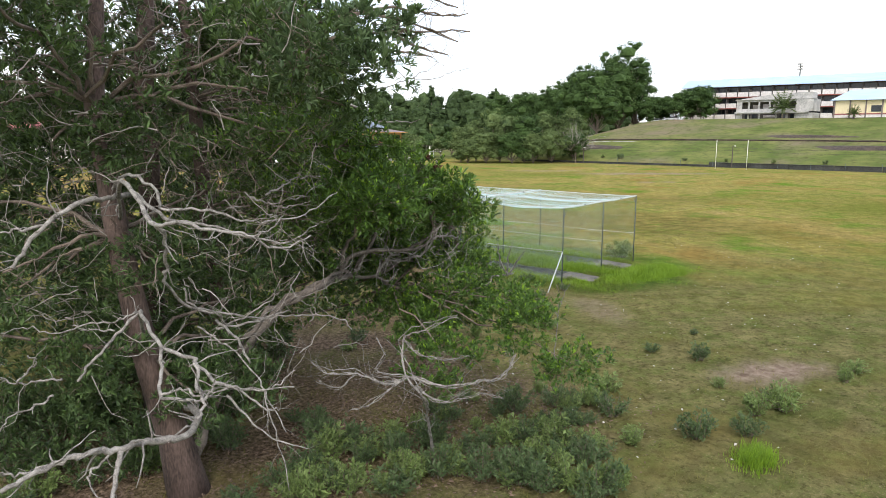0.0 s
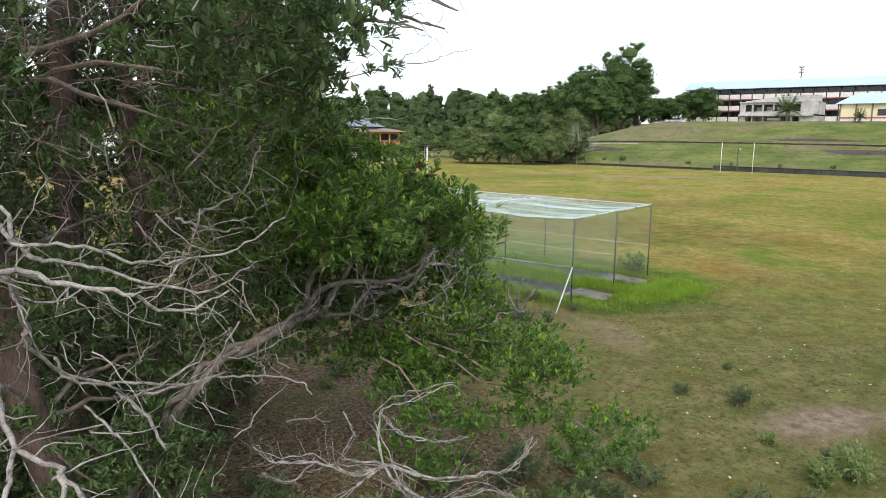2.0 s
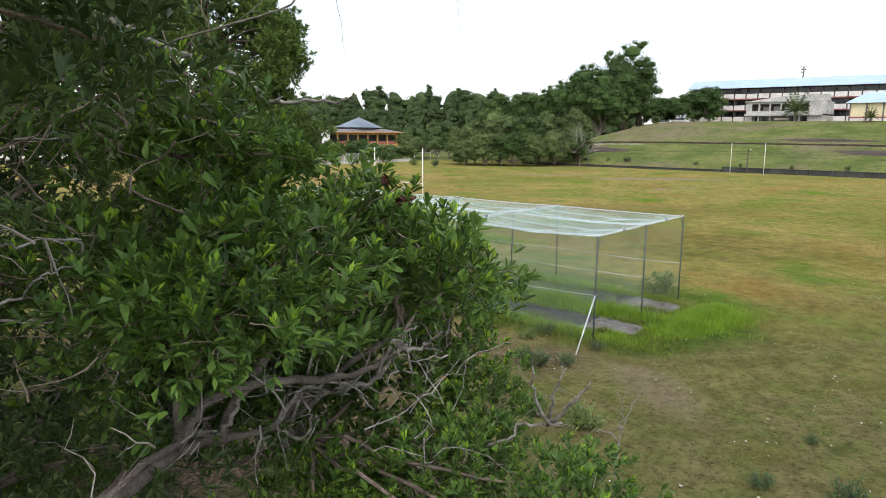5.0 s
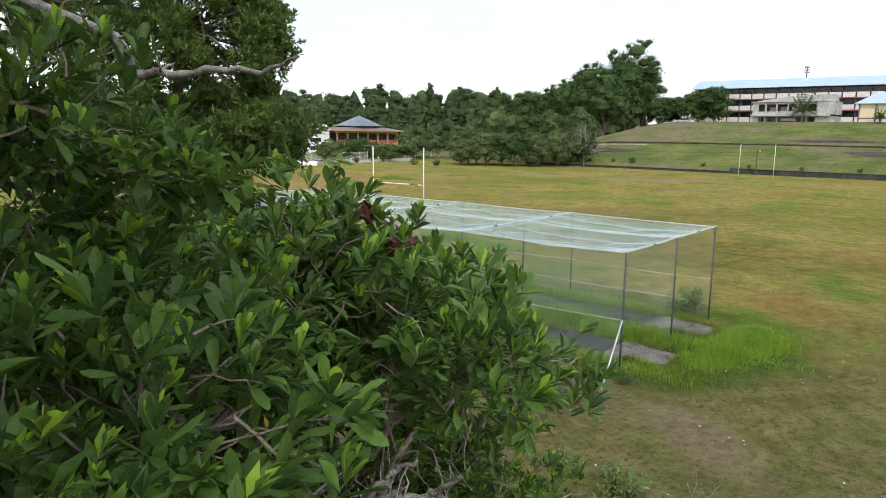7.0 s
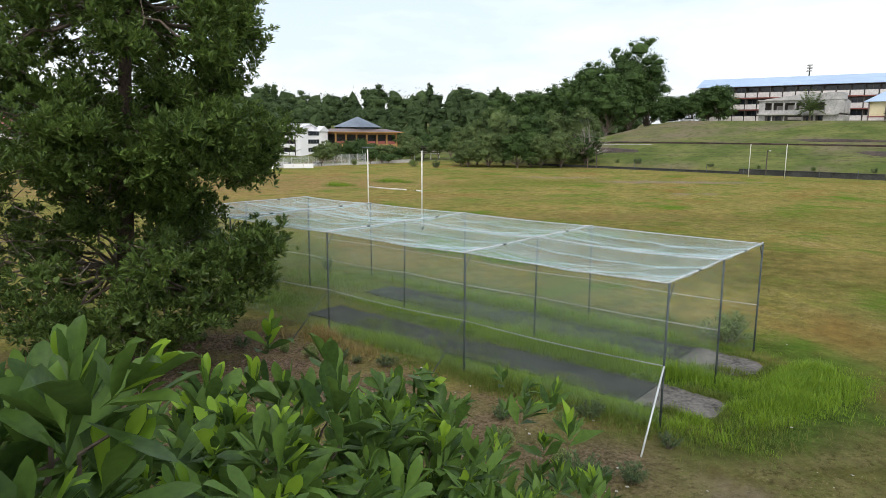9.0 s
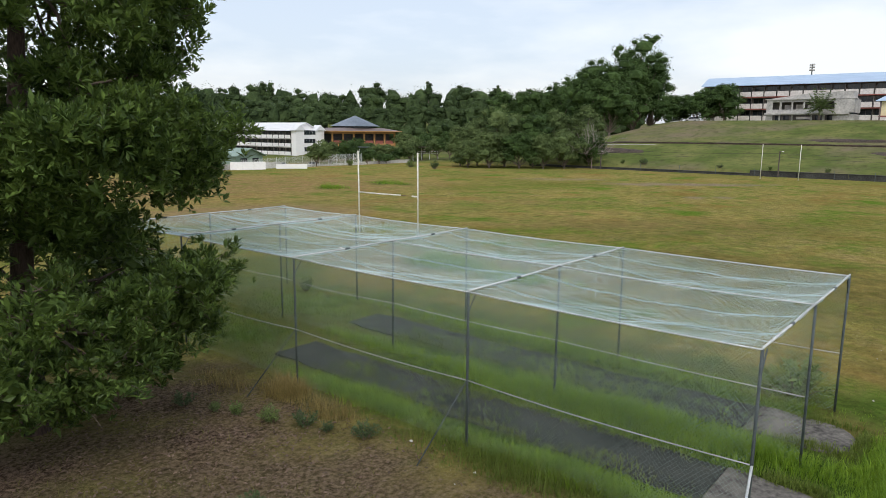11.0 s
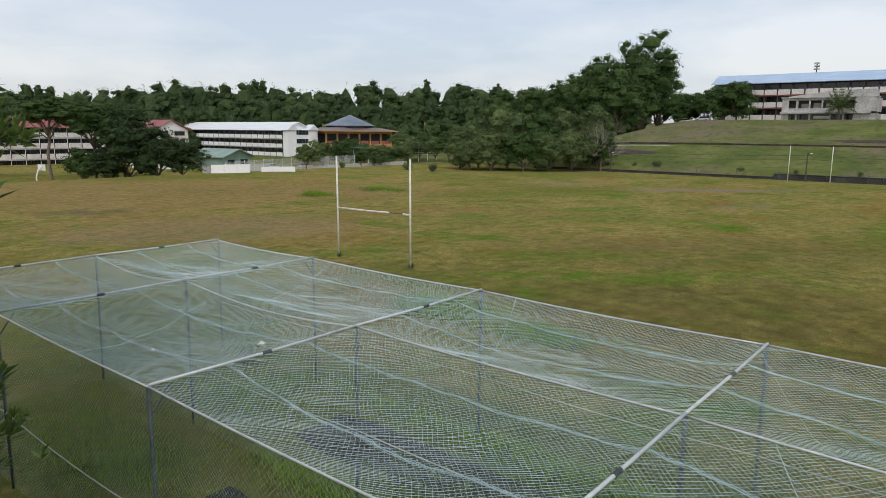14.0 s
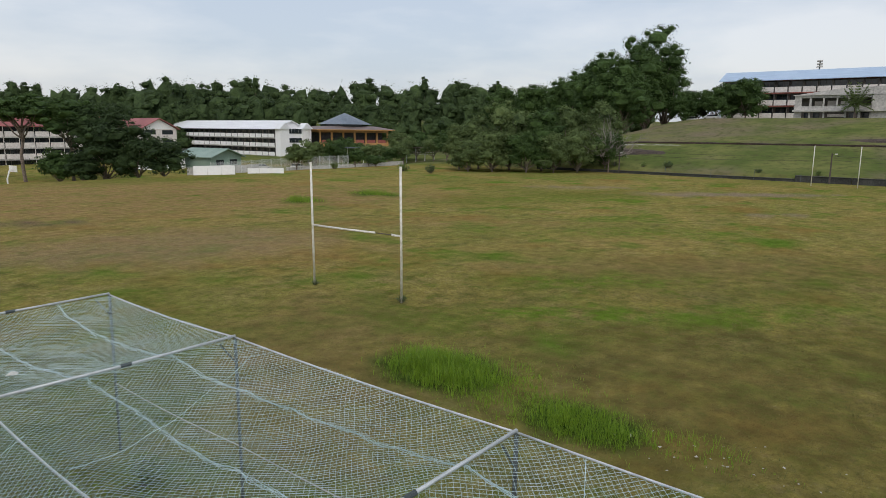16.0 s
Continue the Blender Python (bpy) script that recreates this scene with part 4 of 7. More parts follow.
# -- big spreading tree with bleached dead limbs
def build_dead_tree():
    t = thing("spreading_tree", "large spreading tree, dark foliage and many bleached dead limbs", "tree")
    wood, crown, young = Soup(), Soup(), Soup()
    trunk = np.array([(-22.3, -3.9, -0.2), (-22.5, -3.8, 1.2), (-22.9, -3.6, 3.2), (-23.2, -3.5, 5.5), (-23.3, -3.2, 8.0), (-22.8, -2.8, 11.0)])
    tube(wood, trunk, [0.46, 0.33, 0.26, 0.22, 0.18, 0.1], 12)
    second = np.array([(-19.2, -0.6, -0.2), (-19.3, -0.6, 2.5), (-19.5, -0.5, 5.5), (-19.6, -0.4, 8.3), (-19.8, -0.4, 11.5)])
    tube(wood, second, [0.3, 0.21, 0.19, 0.16, 0.09], 12)
    third = np.array([spot(17.2, -7.7, -0.2), spot(17.3, -7.5, 5), spot(17.1, -7.3, 9), spot(16.6, -6.8, 12)])
    tube(wood, third, [0.34, 0.27, 0.25, 0.12], 12)
    part("trunk", wood, M_BARK_RED, t, "reddish grey bark", True)
    wood = Soup()
    root = [p for p in (*trunk[2:], *second[1:], *third[1:])]
    upper = [blob(11.6, -2.6, 8.9, 1.2, 0.7), blob(12.6, -2.9, 7.5, 1.2, 1.2), blob(10.6, -4.2, 9.1, 1.4), blob(13, -4.5, 8.4, 1.6, 1.3), blob(12, -6.2, 9.6, 1.7, 1.4)]
    upper += [blob(14.2, -7, 7.6, 1.8, 1.4), blob(15.4, -4, 7.0, 1.6, 1.3), blob(15, -9.4, 9, 2.2, 1.6), blob(13, -9.3, 6.2, 1.8, 1.4), blob(16, -6.5, 10.6, 2.3, 1.6), blob(14.8, -3.2, 10.4, 1.7, 1.2), blob(13.2, -7.6, 8.8, 1.8, 1.3)]
    upper += [blob(13.8, -6, 5.1, 1.4, 1.2), blob(16.5, -8.4, 4.3, 1.9, 1.4), blob(15.5, -3.0, 5.5, 1.4, 1.2), blob(18.3, -10, 7, 2.5, 1.8), blob(18.4, -6, 5.6, 2.0, 1.6), blob(12.4, -3.2, 10.6, 1.4), blob(15.0, -5.2, 6.3, 1.5, 1.3), blob(11.9, -7.9, 5.0, 1.3, 1.0)]
    upper += [blob(16.4, -2.3, 7.0, 0.8), blob(17.2, -3.7, 7.0, 1.15, 1.2), blob(18.6, -5.2, 6.8, 1.4, 1.2), blob(14.5, -4.6, 4.0, 1.2, 0.9), blob(9.6, -6.2, 9.4, 1.3, 0.9), blob(19, -8, 9.6, 2.2, 1.4), blob(12.4, -9.6, 3.6, 1.6, 1.0)]
    upper += [blob(17, -12.5, 6, 2.4, 1.6), blob(20.5, -9, 4.5, 2.0, 1.3), blob(20, -12, 9.5, 2.6, 1.5), blob(15.5, -11.5, 3.0, 1.8, 1.1), blob(18.5, -8, 3.0, 1.6, 1.0), blob(13.4, -2.2, 9.5, 0.9, 0.7), blob(17, -5.2, 8.6, 1.8, 1.4)]
    upper += [blob(15, -7, 3.4, 1.3, 1.0), blob(14.6, -4.8, 2.9, 1.1, 0.8), blob(16.6, -5.4, 4.4, 1.4, 1.1), blob(16.2, -3.2, 3.9, 1.2, 1.0), blob(17.2, -7, 2.4, 1.5, 1.0), blob(15, -9.2, 2.3, 1.4, 0.9), blob(17.6, -2.6, 4.4, 1.1, 0.9), blob(14.2, -8.4, 4.4, 1.4, 1.1)]
    upper += [blob(12.5, -8, 4.6, 1.4, 1.1), blob(14, -10, 4.6, 1.8, 1.3), blob(12, -7, 8.4, 1.4, 1.1), blob(11, -7.6, 9.8, 1.5, 1.1), blob(10, -5.2, 10.2, 1.3, 0.9), blob(12.8, -9.8, 8.4, 1.8, 1.3)]
    upper += [blob(22, -13, 3, 2.3, 1.3), blob(24, -16.5, 4, 2.6, 1.4), blob(21, -10.5, 2, 1.8, 1.0), blob(26, -15, 7.5, 2.6, 1.3)]
    upper += [blob(16.2, -2.7, 7.7, 0.75, 0.8), blob(15.6, -3.3, 8.3, 0.9, 0.9), blob(12.6, -7.2, 7.2, 1.3, 1.1), blob(18.5, -11.8, 4, 2.2, 1.3), blob(12.6, -5.2, 7.3, 1.0, 0.9), blob(13.6, -1.9, 8.0, 0.8, 0.7)]
    upper += [blob(20, -4.6, 8.4, 1.9, 1.2), blob(21, -6.5, 10.5, 2.4, 1.2), blob(22, -9, 7, 2.6, 1.3), blob(16.1, -2.0, 7.5, 0.6, 0.8), blob(15.9, -2.3, 6.6, 0.7, 0.9), blob(16, -1.4, 7.2, 0.45, 0.5)]
    def hides_trunks(c):
        ahead, across = (c - spot(0, 0, 0))[:2] @ HEAD, (c - spot(0, 0, 0))[:2] @ SIDE
        return ahead < 16.8 and -0.7 < across / (ahead - 4.5) < -0.38 and 0 < (c[2] - 7.5) / (ahead - 4.5) < 0.26

    def by_the_lane(c):
        ahead, across = (c - spot(0, 0, 0))[:2] @ HEAD, (c - spot(0, 0, 0))[:2] @ SIDE
        return 14.5 < ahead < 17.4 and across > -4.2 and c[2] > 5.2

    upper = [b for b in upper if not hides_trunks(b[0])]
    lane = [(c, r, d * 0.6) for c, r, d in upper if by_the_lane(c)]
    upper = [b for b in upper if not by_the_lane(b[0])]
    broad, tender = Soup(), Soup()
    leafy(wood, broad, tender, root, lane, per=8, length=0.175, width=0.062, fine=3, twigs=40, tips=4, limb=0.04, fresh_share=0.65, upward=0.4)
    part("broad_foliage", broad, M_LEAF, t, "glossy broad green leaves", True)
    part("tender_foliage", tender, M_YOUNG, t, "pale yellow-green young leaves", True)
    upper = [(c, r, d * (0.5 if (c - spot(15.6, 0, 0))[:2] @ HEAD < 0 and (c - spot(0, -2.7, 0))[:2] @ SIDE < 0 and c[2] > 4 else 1.1)) for c, r, d in upper]
    leafy(wood, crown, young, root, upper, per=8, length=0.17, width=0.056, fine=1, twigs=34, tips=6, limb=0.05, fresh_share=0.35, bunch=0.15)
    back = [blob(20, -11.5, 3, 2.6, 1.4), blob(22, -12.5, 6.5, 3.0, 1.5), blob(24, -16, 9, 3.2, 1.5), blob(23, -14.5, 2.2, 2.6, 1.3), blob(26.5, -18, 5.5, 3.4, 1.5), blob(19.5, -8.6, 2.4, 2.2, 1.2), blob(21, -6.5, 3.2, 2.2, 1.2), blob(25, -12, 9.5, 3.0, 1.3), blob(19.8, -9.6, 10.5, 2.6, 1.3), blob(28, -21, 8, 3.6, 1.4), blob(22, -8, 1.8, 2.0, 1.0), blob(23.5, -10, 4.5, 2.6, 1.2), blob(17.5, -11, 11.5, 2.4, 1.2), blob(18.5, -6.5, 9.6, 2.0, 1.4), blob(17.8, -8.6, 7.8, 2.0, 1.4), blob(19.5, -7.5, 7.4, 2.2, 1.4), blob(16.5, -10.5, 9.8, 2.0, 1.3), blob(18.6, -4.6, 9.2, 1.5, 1.2), blob(17, -9.6, 5.6, 2.0, 1.3), blob(14.6, -11.2, 7.4, 1.8, 1.2), blob(15.6, -12, 10.2, 2.0, 1.2)]
    # Unseen extra canopy overhead, added only to shade the ground below.
    back += [blob(a, c, z, r, 1.2) for a, c, z, r in ((9.5, -8.5, 12.8, 1.9), (11, -6.4, 13.4, 1.9), (12.4, -8.6, 13.6, 2.2), (10.5, -11, 12.6, 2.2), (13, -11.4, 13.2, 2.3), (8.2, -11.2, 11.8, 1.9), (13.4, -5.6, 13.8, 1.8), (8.6, -6.4, 12.6, 1.6), (11.5, -13.5, 11.5, 2.3), (14.6, -8.4, 13.8, 2.3))]
    leafy(wood, crown, young, root, back, per=6, length=0.29, width=0.125, twigs=46, tips=5, limb=0.05, fresh_share=0.1)
    upper = [blob(12.3, -5.4, 5.2, 0.9, 0.8), blob(12.2, -6.5, 3.2, 1.1, 0.9), blob(12.5, -4.8, 2.5, 0.9, 0.7), blob(13.0, -4.2, 2.5, 0.9, 0.8), blob(12.4, -5.8, 7.4, 0.9, 0.7)]
    leafy(wood, crown, young, root, upper, per=8, length=0.16, width=0.054, fine=1, twigs=40, tips=7, limb=0.04, fresh_share=0.2, bunch=0.14)
    over = [blob(12, -1.25, 8.6, 0.7, 0.55), blob(11.5, -2.2, 8.7, 0.8, 0.5), blob(12.4, -1.5, 9.5, 0.6, 0.35), blob(13.2, -0.75, 9.45, 0.4, 0.2)]
    hanging = Soup()
    leafy(wood, hanging, young, [*root, spot(12.6, -2.9, 8.6)], over, per=7, length=0.165, width=0.065, fine=3, twigs=60, tips=5, limb=0.03)
    part("branchwork", wood, M_TWIG, t)
    part("crown", crown, M_LEAF_DARK, t)
    # Overhanging leaves take the brighter tone that stands for light on them.
    part("hanging_foliage", hanging, M_LEAF_LIT, t)
    part("young_foliage", young, M_LEAF, t)

    def dead(route, r0, r1, depth=2):
        s = Soup()
        limb_route(s, [spot(*p) for p in route], r0 * 0.7, r1 * 0.7, depth)
        part("dead_limb", s, M_DEAD, t, "bleached leafless limb", True)

    dead([(12.9, -6.2, 5.8), (10.8, -5.11, 6.72), (9.9, -4.28, 6.17), (9.6, -3.79, 6.21), (9.4, -3.18, 6.13), (9.4, -2.73, 6.05), (9.7, -2.35, 5.83), (9.8, -1.93, 6.0)], 0.075, 0.018, 2)
    dead([(9.4, -3.28, 6.14), (9.4, -3.1, 5.93), (9.4, -2.99, 5.65)], 0.02, 0.008, 1)
    dead([(9.4, -2.73, 6.05), (9.5, -2.47, 6.12), (9.6, -2.26, 6.33)], 0.025, 0.01, 1)
    dead([(9.9, -4.28, 6.17), (10.2, -4.23, 5.91), (10.7, -4.47, 5.35), (10.9, -4.56, 5.1), (11.5, -4.45, 4.49), (12.0, -3.94, 4.22), (12.6, -3.52, 3.98), (13.0, -3.06, 4.01)], 0.06, 0.03, 2)
    dead([(12.9, -6.3, 6.4), (11.0, -5.09, 6.82), (10.7, -4.54, 6.58), (10.5, -4.35, 6.31), (10.5, -3.77, 6.31), (10.5, -3.15, 6.13), (11.0, -2.91, 6.04), (11.5, -2.38, 6.09), (11.8, -1.84, 6.45)], 0.055, 0.016, 2)
    dead([(10.2, -5.78, 3.6), (10.5, -5.63, 3.87), (11.0, -5.51, 4.13), (11.2, -5.18, 4.46)], 0.035, 0.05, 1)
    dead([(11.1, -5.58, 4.16), (11.0, -5.98, 4.21), (11.0, -6.21, 4.29)], 0.03, 0.015, 1)
    dead([(12.9, -5.9, 3.6), (11.2, -5.18, 4.46), (10.3, -4.45, 4.13), (10.1, -3.88, 3.98), (9.8, -3.73, 3.7), (9.2, -3.44, 3.7), (9.0, -3.47, 3.42)], 0.065, 0.04, 1)
    dead([(10.3, -4.45, 4.13), (9.8, -4.28, 3.82), (9.5, -4.17, 3.62), (9.4, -3.73, 3.62), (9.2, -3.44, 3.7), (9.3, -3.23, 3.9), (9.4, -2.88, 3.72), (9.4, -2.55, 3.45), (9.4, -2.38, 3.49)], 0.055, 0.02, 2)
    dead([(10.1, -3.88, 3.98), (9.9, -3.44, 3.69), (9.6, -2.73, 3.69), (9.5, -2.43, 3.81), (9.5, -2.17, 4.04)], 0.05, 0.016, 2)
    dead([(11.4, -4.27, 4.15), (11.0, -3.75, 4.0), (10.6, -3.33, 3.9), (10.2, -2.9, 3.59), (10.0, -2.67, 3.26), (9.8, -2.41, 2.93)], 0.03, 0.014, 2)
    dead([(10.1, -3.96, 3.88), (10.4, -3.59, 3.99), (10.8, -3.28, 3.95)], 0.025, 0.01, 1)
    dead([(13.4, -1.87, 3.51), (13.4, -2.09, 3.74), (13.4, -2.72, 3.8), (13.3, -3.31, 3.8), (13.0, -3.88, 3.77), (12.6, -4.36, 3.75)], 0.02, 0.045, 1)
    dead([(13.5, -3.14, 4.54), (13.5, -3.01, 4.17), (13.5, -2.66, 4.01), (13.4, -2.54, 4.37)], 0.016, 0.01, 1)
    dead([(13.5, -2.68, 4.01), (13.5, -2.62, 3.78), (13.4, -2.73, 3.67)], 0.018, 0.02, 0)
    dead([(10.8, -4.23, 4.97), (11.0, -4.22, 4.65), (11.3, -4.0, 4.48), (11.8, -3.95, 4.12)], 0.03, 0.03, 1)
    dead([(12.0, -4.16, 4.1), (12.0, -3.79, 3.71), (12.0, -3.56, 3.27)], 0.05, 0.04, 1)
    dead([(12.2, -4.14, 3.94), (12.3, -3.62, 4.11), (12.5, -3.27, 4.36), (12.6, -3.12, 4.48)], 0.035, 0.012, 1)
    dead([(13.5, -3.86, 6.2), (13.5, -3.55, 6.12), (13.8, -3.36, 5.97), (14.0, -3.12, 5.98), (14.0, -2.78, 6.01), (14.0, -2.55, 5.95)], 0.045, 0.012, 2)
    dead([(13.5, -3.54, 6.25), (13.8, -3.32, 6.39), (14.0, -3.13, 6.5), (14.2, -2.88, 6.56), (14.4, -2.58, 6.56)], 0.04, 0.012, 2)
    dead([(13.9, -3.17, 6.12), (14.0, -2.85, 6.19), (14.0, -2.69, 6.36), (14.1, -2.5, 6.4)], 0.025, 0.01, 1)
    dead([(14.5, -2.63, 5.97), (14.5, -2.59, 5.65), (14.5, -2.45, 5.4), (14.5, -2.49, 5.2), (14.8, -2.3, 4.77)], 0.014, 0.012, 1)
    bough, rr = np.array([spot(*p) for p in ((17.2, -4.6, 9.2), (16.7, -2.7, 8.3), (16.3, -1.69, 7.93), (16.2, -1.56, 7.74), (16.05, -1.3, 7.72), (15.9, -1.0, 7.73), (15.7, -0.72, 7.71), (15.55, -0.5, 7.76))]), [0.05, 0.04, 0.032, 0.03, 0.022, 0.018, 0.013, 0.006]
    q = np.linspace(0, 7, 29)
    line = np.stack([np.interp(q, np.arange(8), bough[:, a]) for a in range(3)], -1) + rng.normal(0, 0.006, (29, 3))
    s = Soup()
    grow_twigs(s, line, np.interp(q, np.arange(8), rr), 0.4, 1, 0.15, 7, 0.2)
    part("dead_limb", s, M_DEAD, t, "long bleached limb reaching out of the crown", True)
    dead([(15.7, -2.4, 8.2), (15.3, -1.16, 8.49), (15.0, -0.74, 8.62), (15.0, -0.24, 8.6), (15.0, 0.13, 8.75), (15.0, 0.56, 8.84)], 0.02, 0.007, 2)
    dead([(15.0, -0.74, 8.62), (15.0, -0.36, 8.78), (15.0, -0.12, 8.95)], 0.014, 0.006, 2)
    more = (
        ([(12.4, -5.73, 6.36), (11.6, -5.66, 6.38), (10.8, -5.82, 6.37), (10.4, -6.16, 6.06), (10.2, -6.38, 5.74), (10.0, -6.49, 5.47)], 0.085, 0.05, 1),
        ([(10.4, -6.16, 6.06), (10.3, -6.46, 6.0), (10.2, -6.74, 5.98)], 0.05, 0.03, 1),
        ([(10.6, -4.96, 4.63), (10.5, -5.24, 4.49), (10.4, -5.69, 4.47), (10.2, -6.04, 4.39), (10.1, -6.41, 4.51), (10.0, -6.78, 4.45)], 0.03, 0.014, 2),
        ([(9.9, -5.84, 3.75), (9.8, -6.13, 3.78), (9.7, -6.41, 3.75), (9.6, -6.59, 3.89)], 0.035, 0.015, 1),
        ([(9.7, -6.41, 3.75), (9.7, -6.2, 3.97), (9.65, -6.07, 4.12), (9.6, -6.14, 4.23)], 0.028, 0.02, 0),
        ([(9.7, -5.88, 3.57), (9.6, -6.13, 3.43), (9.5, -6.38, 3.34), (9.4, -6.55, 3.12)], 0.035, 0.015, 1),
        ([(13.2, -5.4, 2.0), (11.7, -4.5, 2.4), (10.6, -4.27, 2.51), (10.2, -4.66, 2.62), (9.7, -4.92, 2.7), (9.4, -5.24, 2.79), (9.2, -5.55, 2.77), (9.0, -5.85, 2.67), (8.7, -6.16, 2.55)], 0.13, 0.06, 1),
        ([(9.7, -4.92, 2.7), (9.5, -4.91, 2.48), (9.3, -4.89, 2.12), (9.1, -4.84, 1.8)], 0.085, 0.05, 2),
        ([(9.2, -5.55, 2.77), (9.1, -5.92, 2.65), (9.0, -6.18, 2.64), (8.9, -6.27, 2.73)], 0.05, 0.02, 2),
        ([(9.6, -5.01, 2.71), (9.4, -5.22, 2.53), (9.3, -5.26, 2.41), (9.2, -5.09, 2.19)], 0.04, 0.02, 2),
        ([(9.5, -2.62, 3.74), (9.4, -2.56, 3.43), (9.4, -2.42, 2.94), (9.3, -2.28, 2.23)], 0.025, 0.01, 1),
        ([(9.4, -4.13, 3.69), (9.5, -3.87, 3.74), (9.4, -3.59, 3.69), (9.4, -3.33, 3.78), (9.4, -2.76, 3.78), (9.4, -2.18, 3.82)], 0.04, 0.015, 2),
        ([(9.4, -3.17, 3.69), (9.4, -2.86, 3.34), (9.3, -2.51, 3.08), (9.2, -1.96, 2.95)], 0.035, 0.012, 2),
        ([(11.5, -5.27, 6.49), (11.0, -4.56, 6.11), (10.9, -4.16, 6.04), (10.9, -3.52, 5.94), (11.0, -2.64, 5.69), (11.0, -2.07, 5.98)], 0.06, 0.016, 2),
    )
    for route, r0, r1, depth in more:
        dead(route, r0, r1, depth)
    spray = [[(12.3, -2.0, 9.1), (12.9, -1.0, 9.3), (13.6, -0.3, 9.4), (14.3, 0.55, 9.5)], [(12.3, -2.0, 9.4), (13.0, -0.9, 9.75), (13.6, 0.0, 9.7), (14.0, 0.5, 9.8)], [(12.2, -1.9, 8.8), (12.8, -0.9, 8.95), (13.4, -0.2, 8.9)]]
    spray += [[(12.6, -1.9, 9.9), (13.4, -0.8, 10.1), (14.2, 0.3, 9.95)], [(12.9, -1.0, 9.3), (13.4, -0.5, 9.1), (13.9, 0.1, 9.0)], [(12.6, -1.4, 9.6), (13.2, -0.6, 9.5), (13.9, 0.3, 9.25)]]
    for route in spray:
        s = Soup()
        limb_route(s, [spot(*p) for p in route], 0.034, 0.012, 2, 0.0)
        limb_route(s, [spot(*p) for p in route], 0.03, 0.011, 2, 0.1)
        part("twig_spray", s, M_TWIG, t)
    for count, bark, near, far, low, name in ((620, M_TWIG, 11.2, 17.5, 4.6, "twig_tangle"), (360, M_TWIG_PALE, 10.6, 14.5, 3.2, "pale_twig_tangle")):
        s = Soup()
        for i in range(count):
            p = spot(rng.uniform(near, far), rng.uniform(-9, -2.0), rng.uniform(low, 10.6))
            dead_limb(s, p, rng.normal(0, 1, 3) + (-0.3, -0.3, 0.1), rng.uniform(0.4, 1.3), rng.uniform(0.006, 0.014), 1, 0.1, 4, 0.34)
        tagged(part(name, s, bark, t), kind="stuff")


build_dead_tree()


def build_dead_bush():
    t = thing("dead_bush", "bleached leafless bush with spreading bare stems", "bush")
    stems = (
        ([(14.6, -0.2, -0.1), (13.6, -0.3, 1.4), (12.3, -0.38, 2.52), (12.6, -0.72, 2.79), (12.8, -0.77, 3.47), (12.8, -0.39, 3.67), (12.8, 0.28, 3.93)], 0.04, 0.014),
        ([(12.6, -0.72, 2.79), (12.5, -1.09, 2.68), (12.4, -1.64, 2.93), (12.3, -2.18, 2.97), (12.3, -2.5, 3.21)], 0.04, 0.012),
        ([(12.6, -0.72, 2.79), (12.5, 0.04, 2.63), (12.4, 0.7, 2.78), (12.5, 1.09, 2.78), (12.6, 1.42, 3.24)], 0.04, 0.014),
        ([(12.6, -0.72, 2.79), (12.5, -1.28, 2.96), (12.6, -1.14, 3.24), (12.7, -1.29, 3.55)], 0.022, 0.008),
        ([(12.4, -0.52, 2.63), (12.3, 0.04, 2.37), (12.4, 0.7, 2.53), (12.4, 1.18, 2.42)], 0.022, 0.008),
        ([(12.5, -0.81, 2.73), (12.3, -1.36, 2.37), (12.3, -1.79, 2.22)], 0.022, 0.008),
        ([(12.8, -0.77, 3.47), (12.7, -0.43, 3.2), (12.7, 0.14, 3.1), (12.7, 0.52, 3.2)], 0.022, 0.008),
        ([(12.4, -1.64, 2.93), (12.3, -2.01, 2.67), (12.2, -2.35, 2.87)], 0.022, 0.008),
    )
    for route, r0, r1 in stems:
        s = Soup()
        limb_route(s, [spot(*p) for p in route], r0 * 0.72, r1 * 0.8, 2)
        limb_route(s, [spot(*p) for p in route], r0 * 0.6, r1 * 0.7, 2, 0.3)
        limb_route(s, [spot(*p) + rng.normal(0, 0.05, 3) for p in route], r0 * 0.4, r1 * 0.6, 2, 0.2)
        part("stem", s, M_DEAD, t, smooth=True)


build_dead_bush()


# -- lower tree with large pale-tipped leaves, close under the lane
def bare_bough(t, route, r0, r1, depth):
    s = Soup()
    limb_route(s, [spot(*p) for p in route], r0, r1, depth)
    part("bare_bough", s, M_DEAD if r0 < 0.06 else M_BOUGH, t, "grey leafless bough", True)


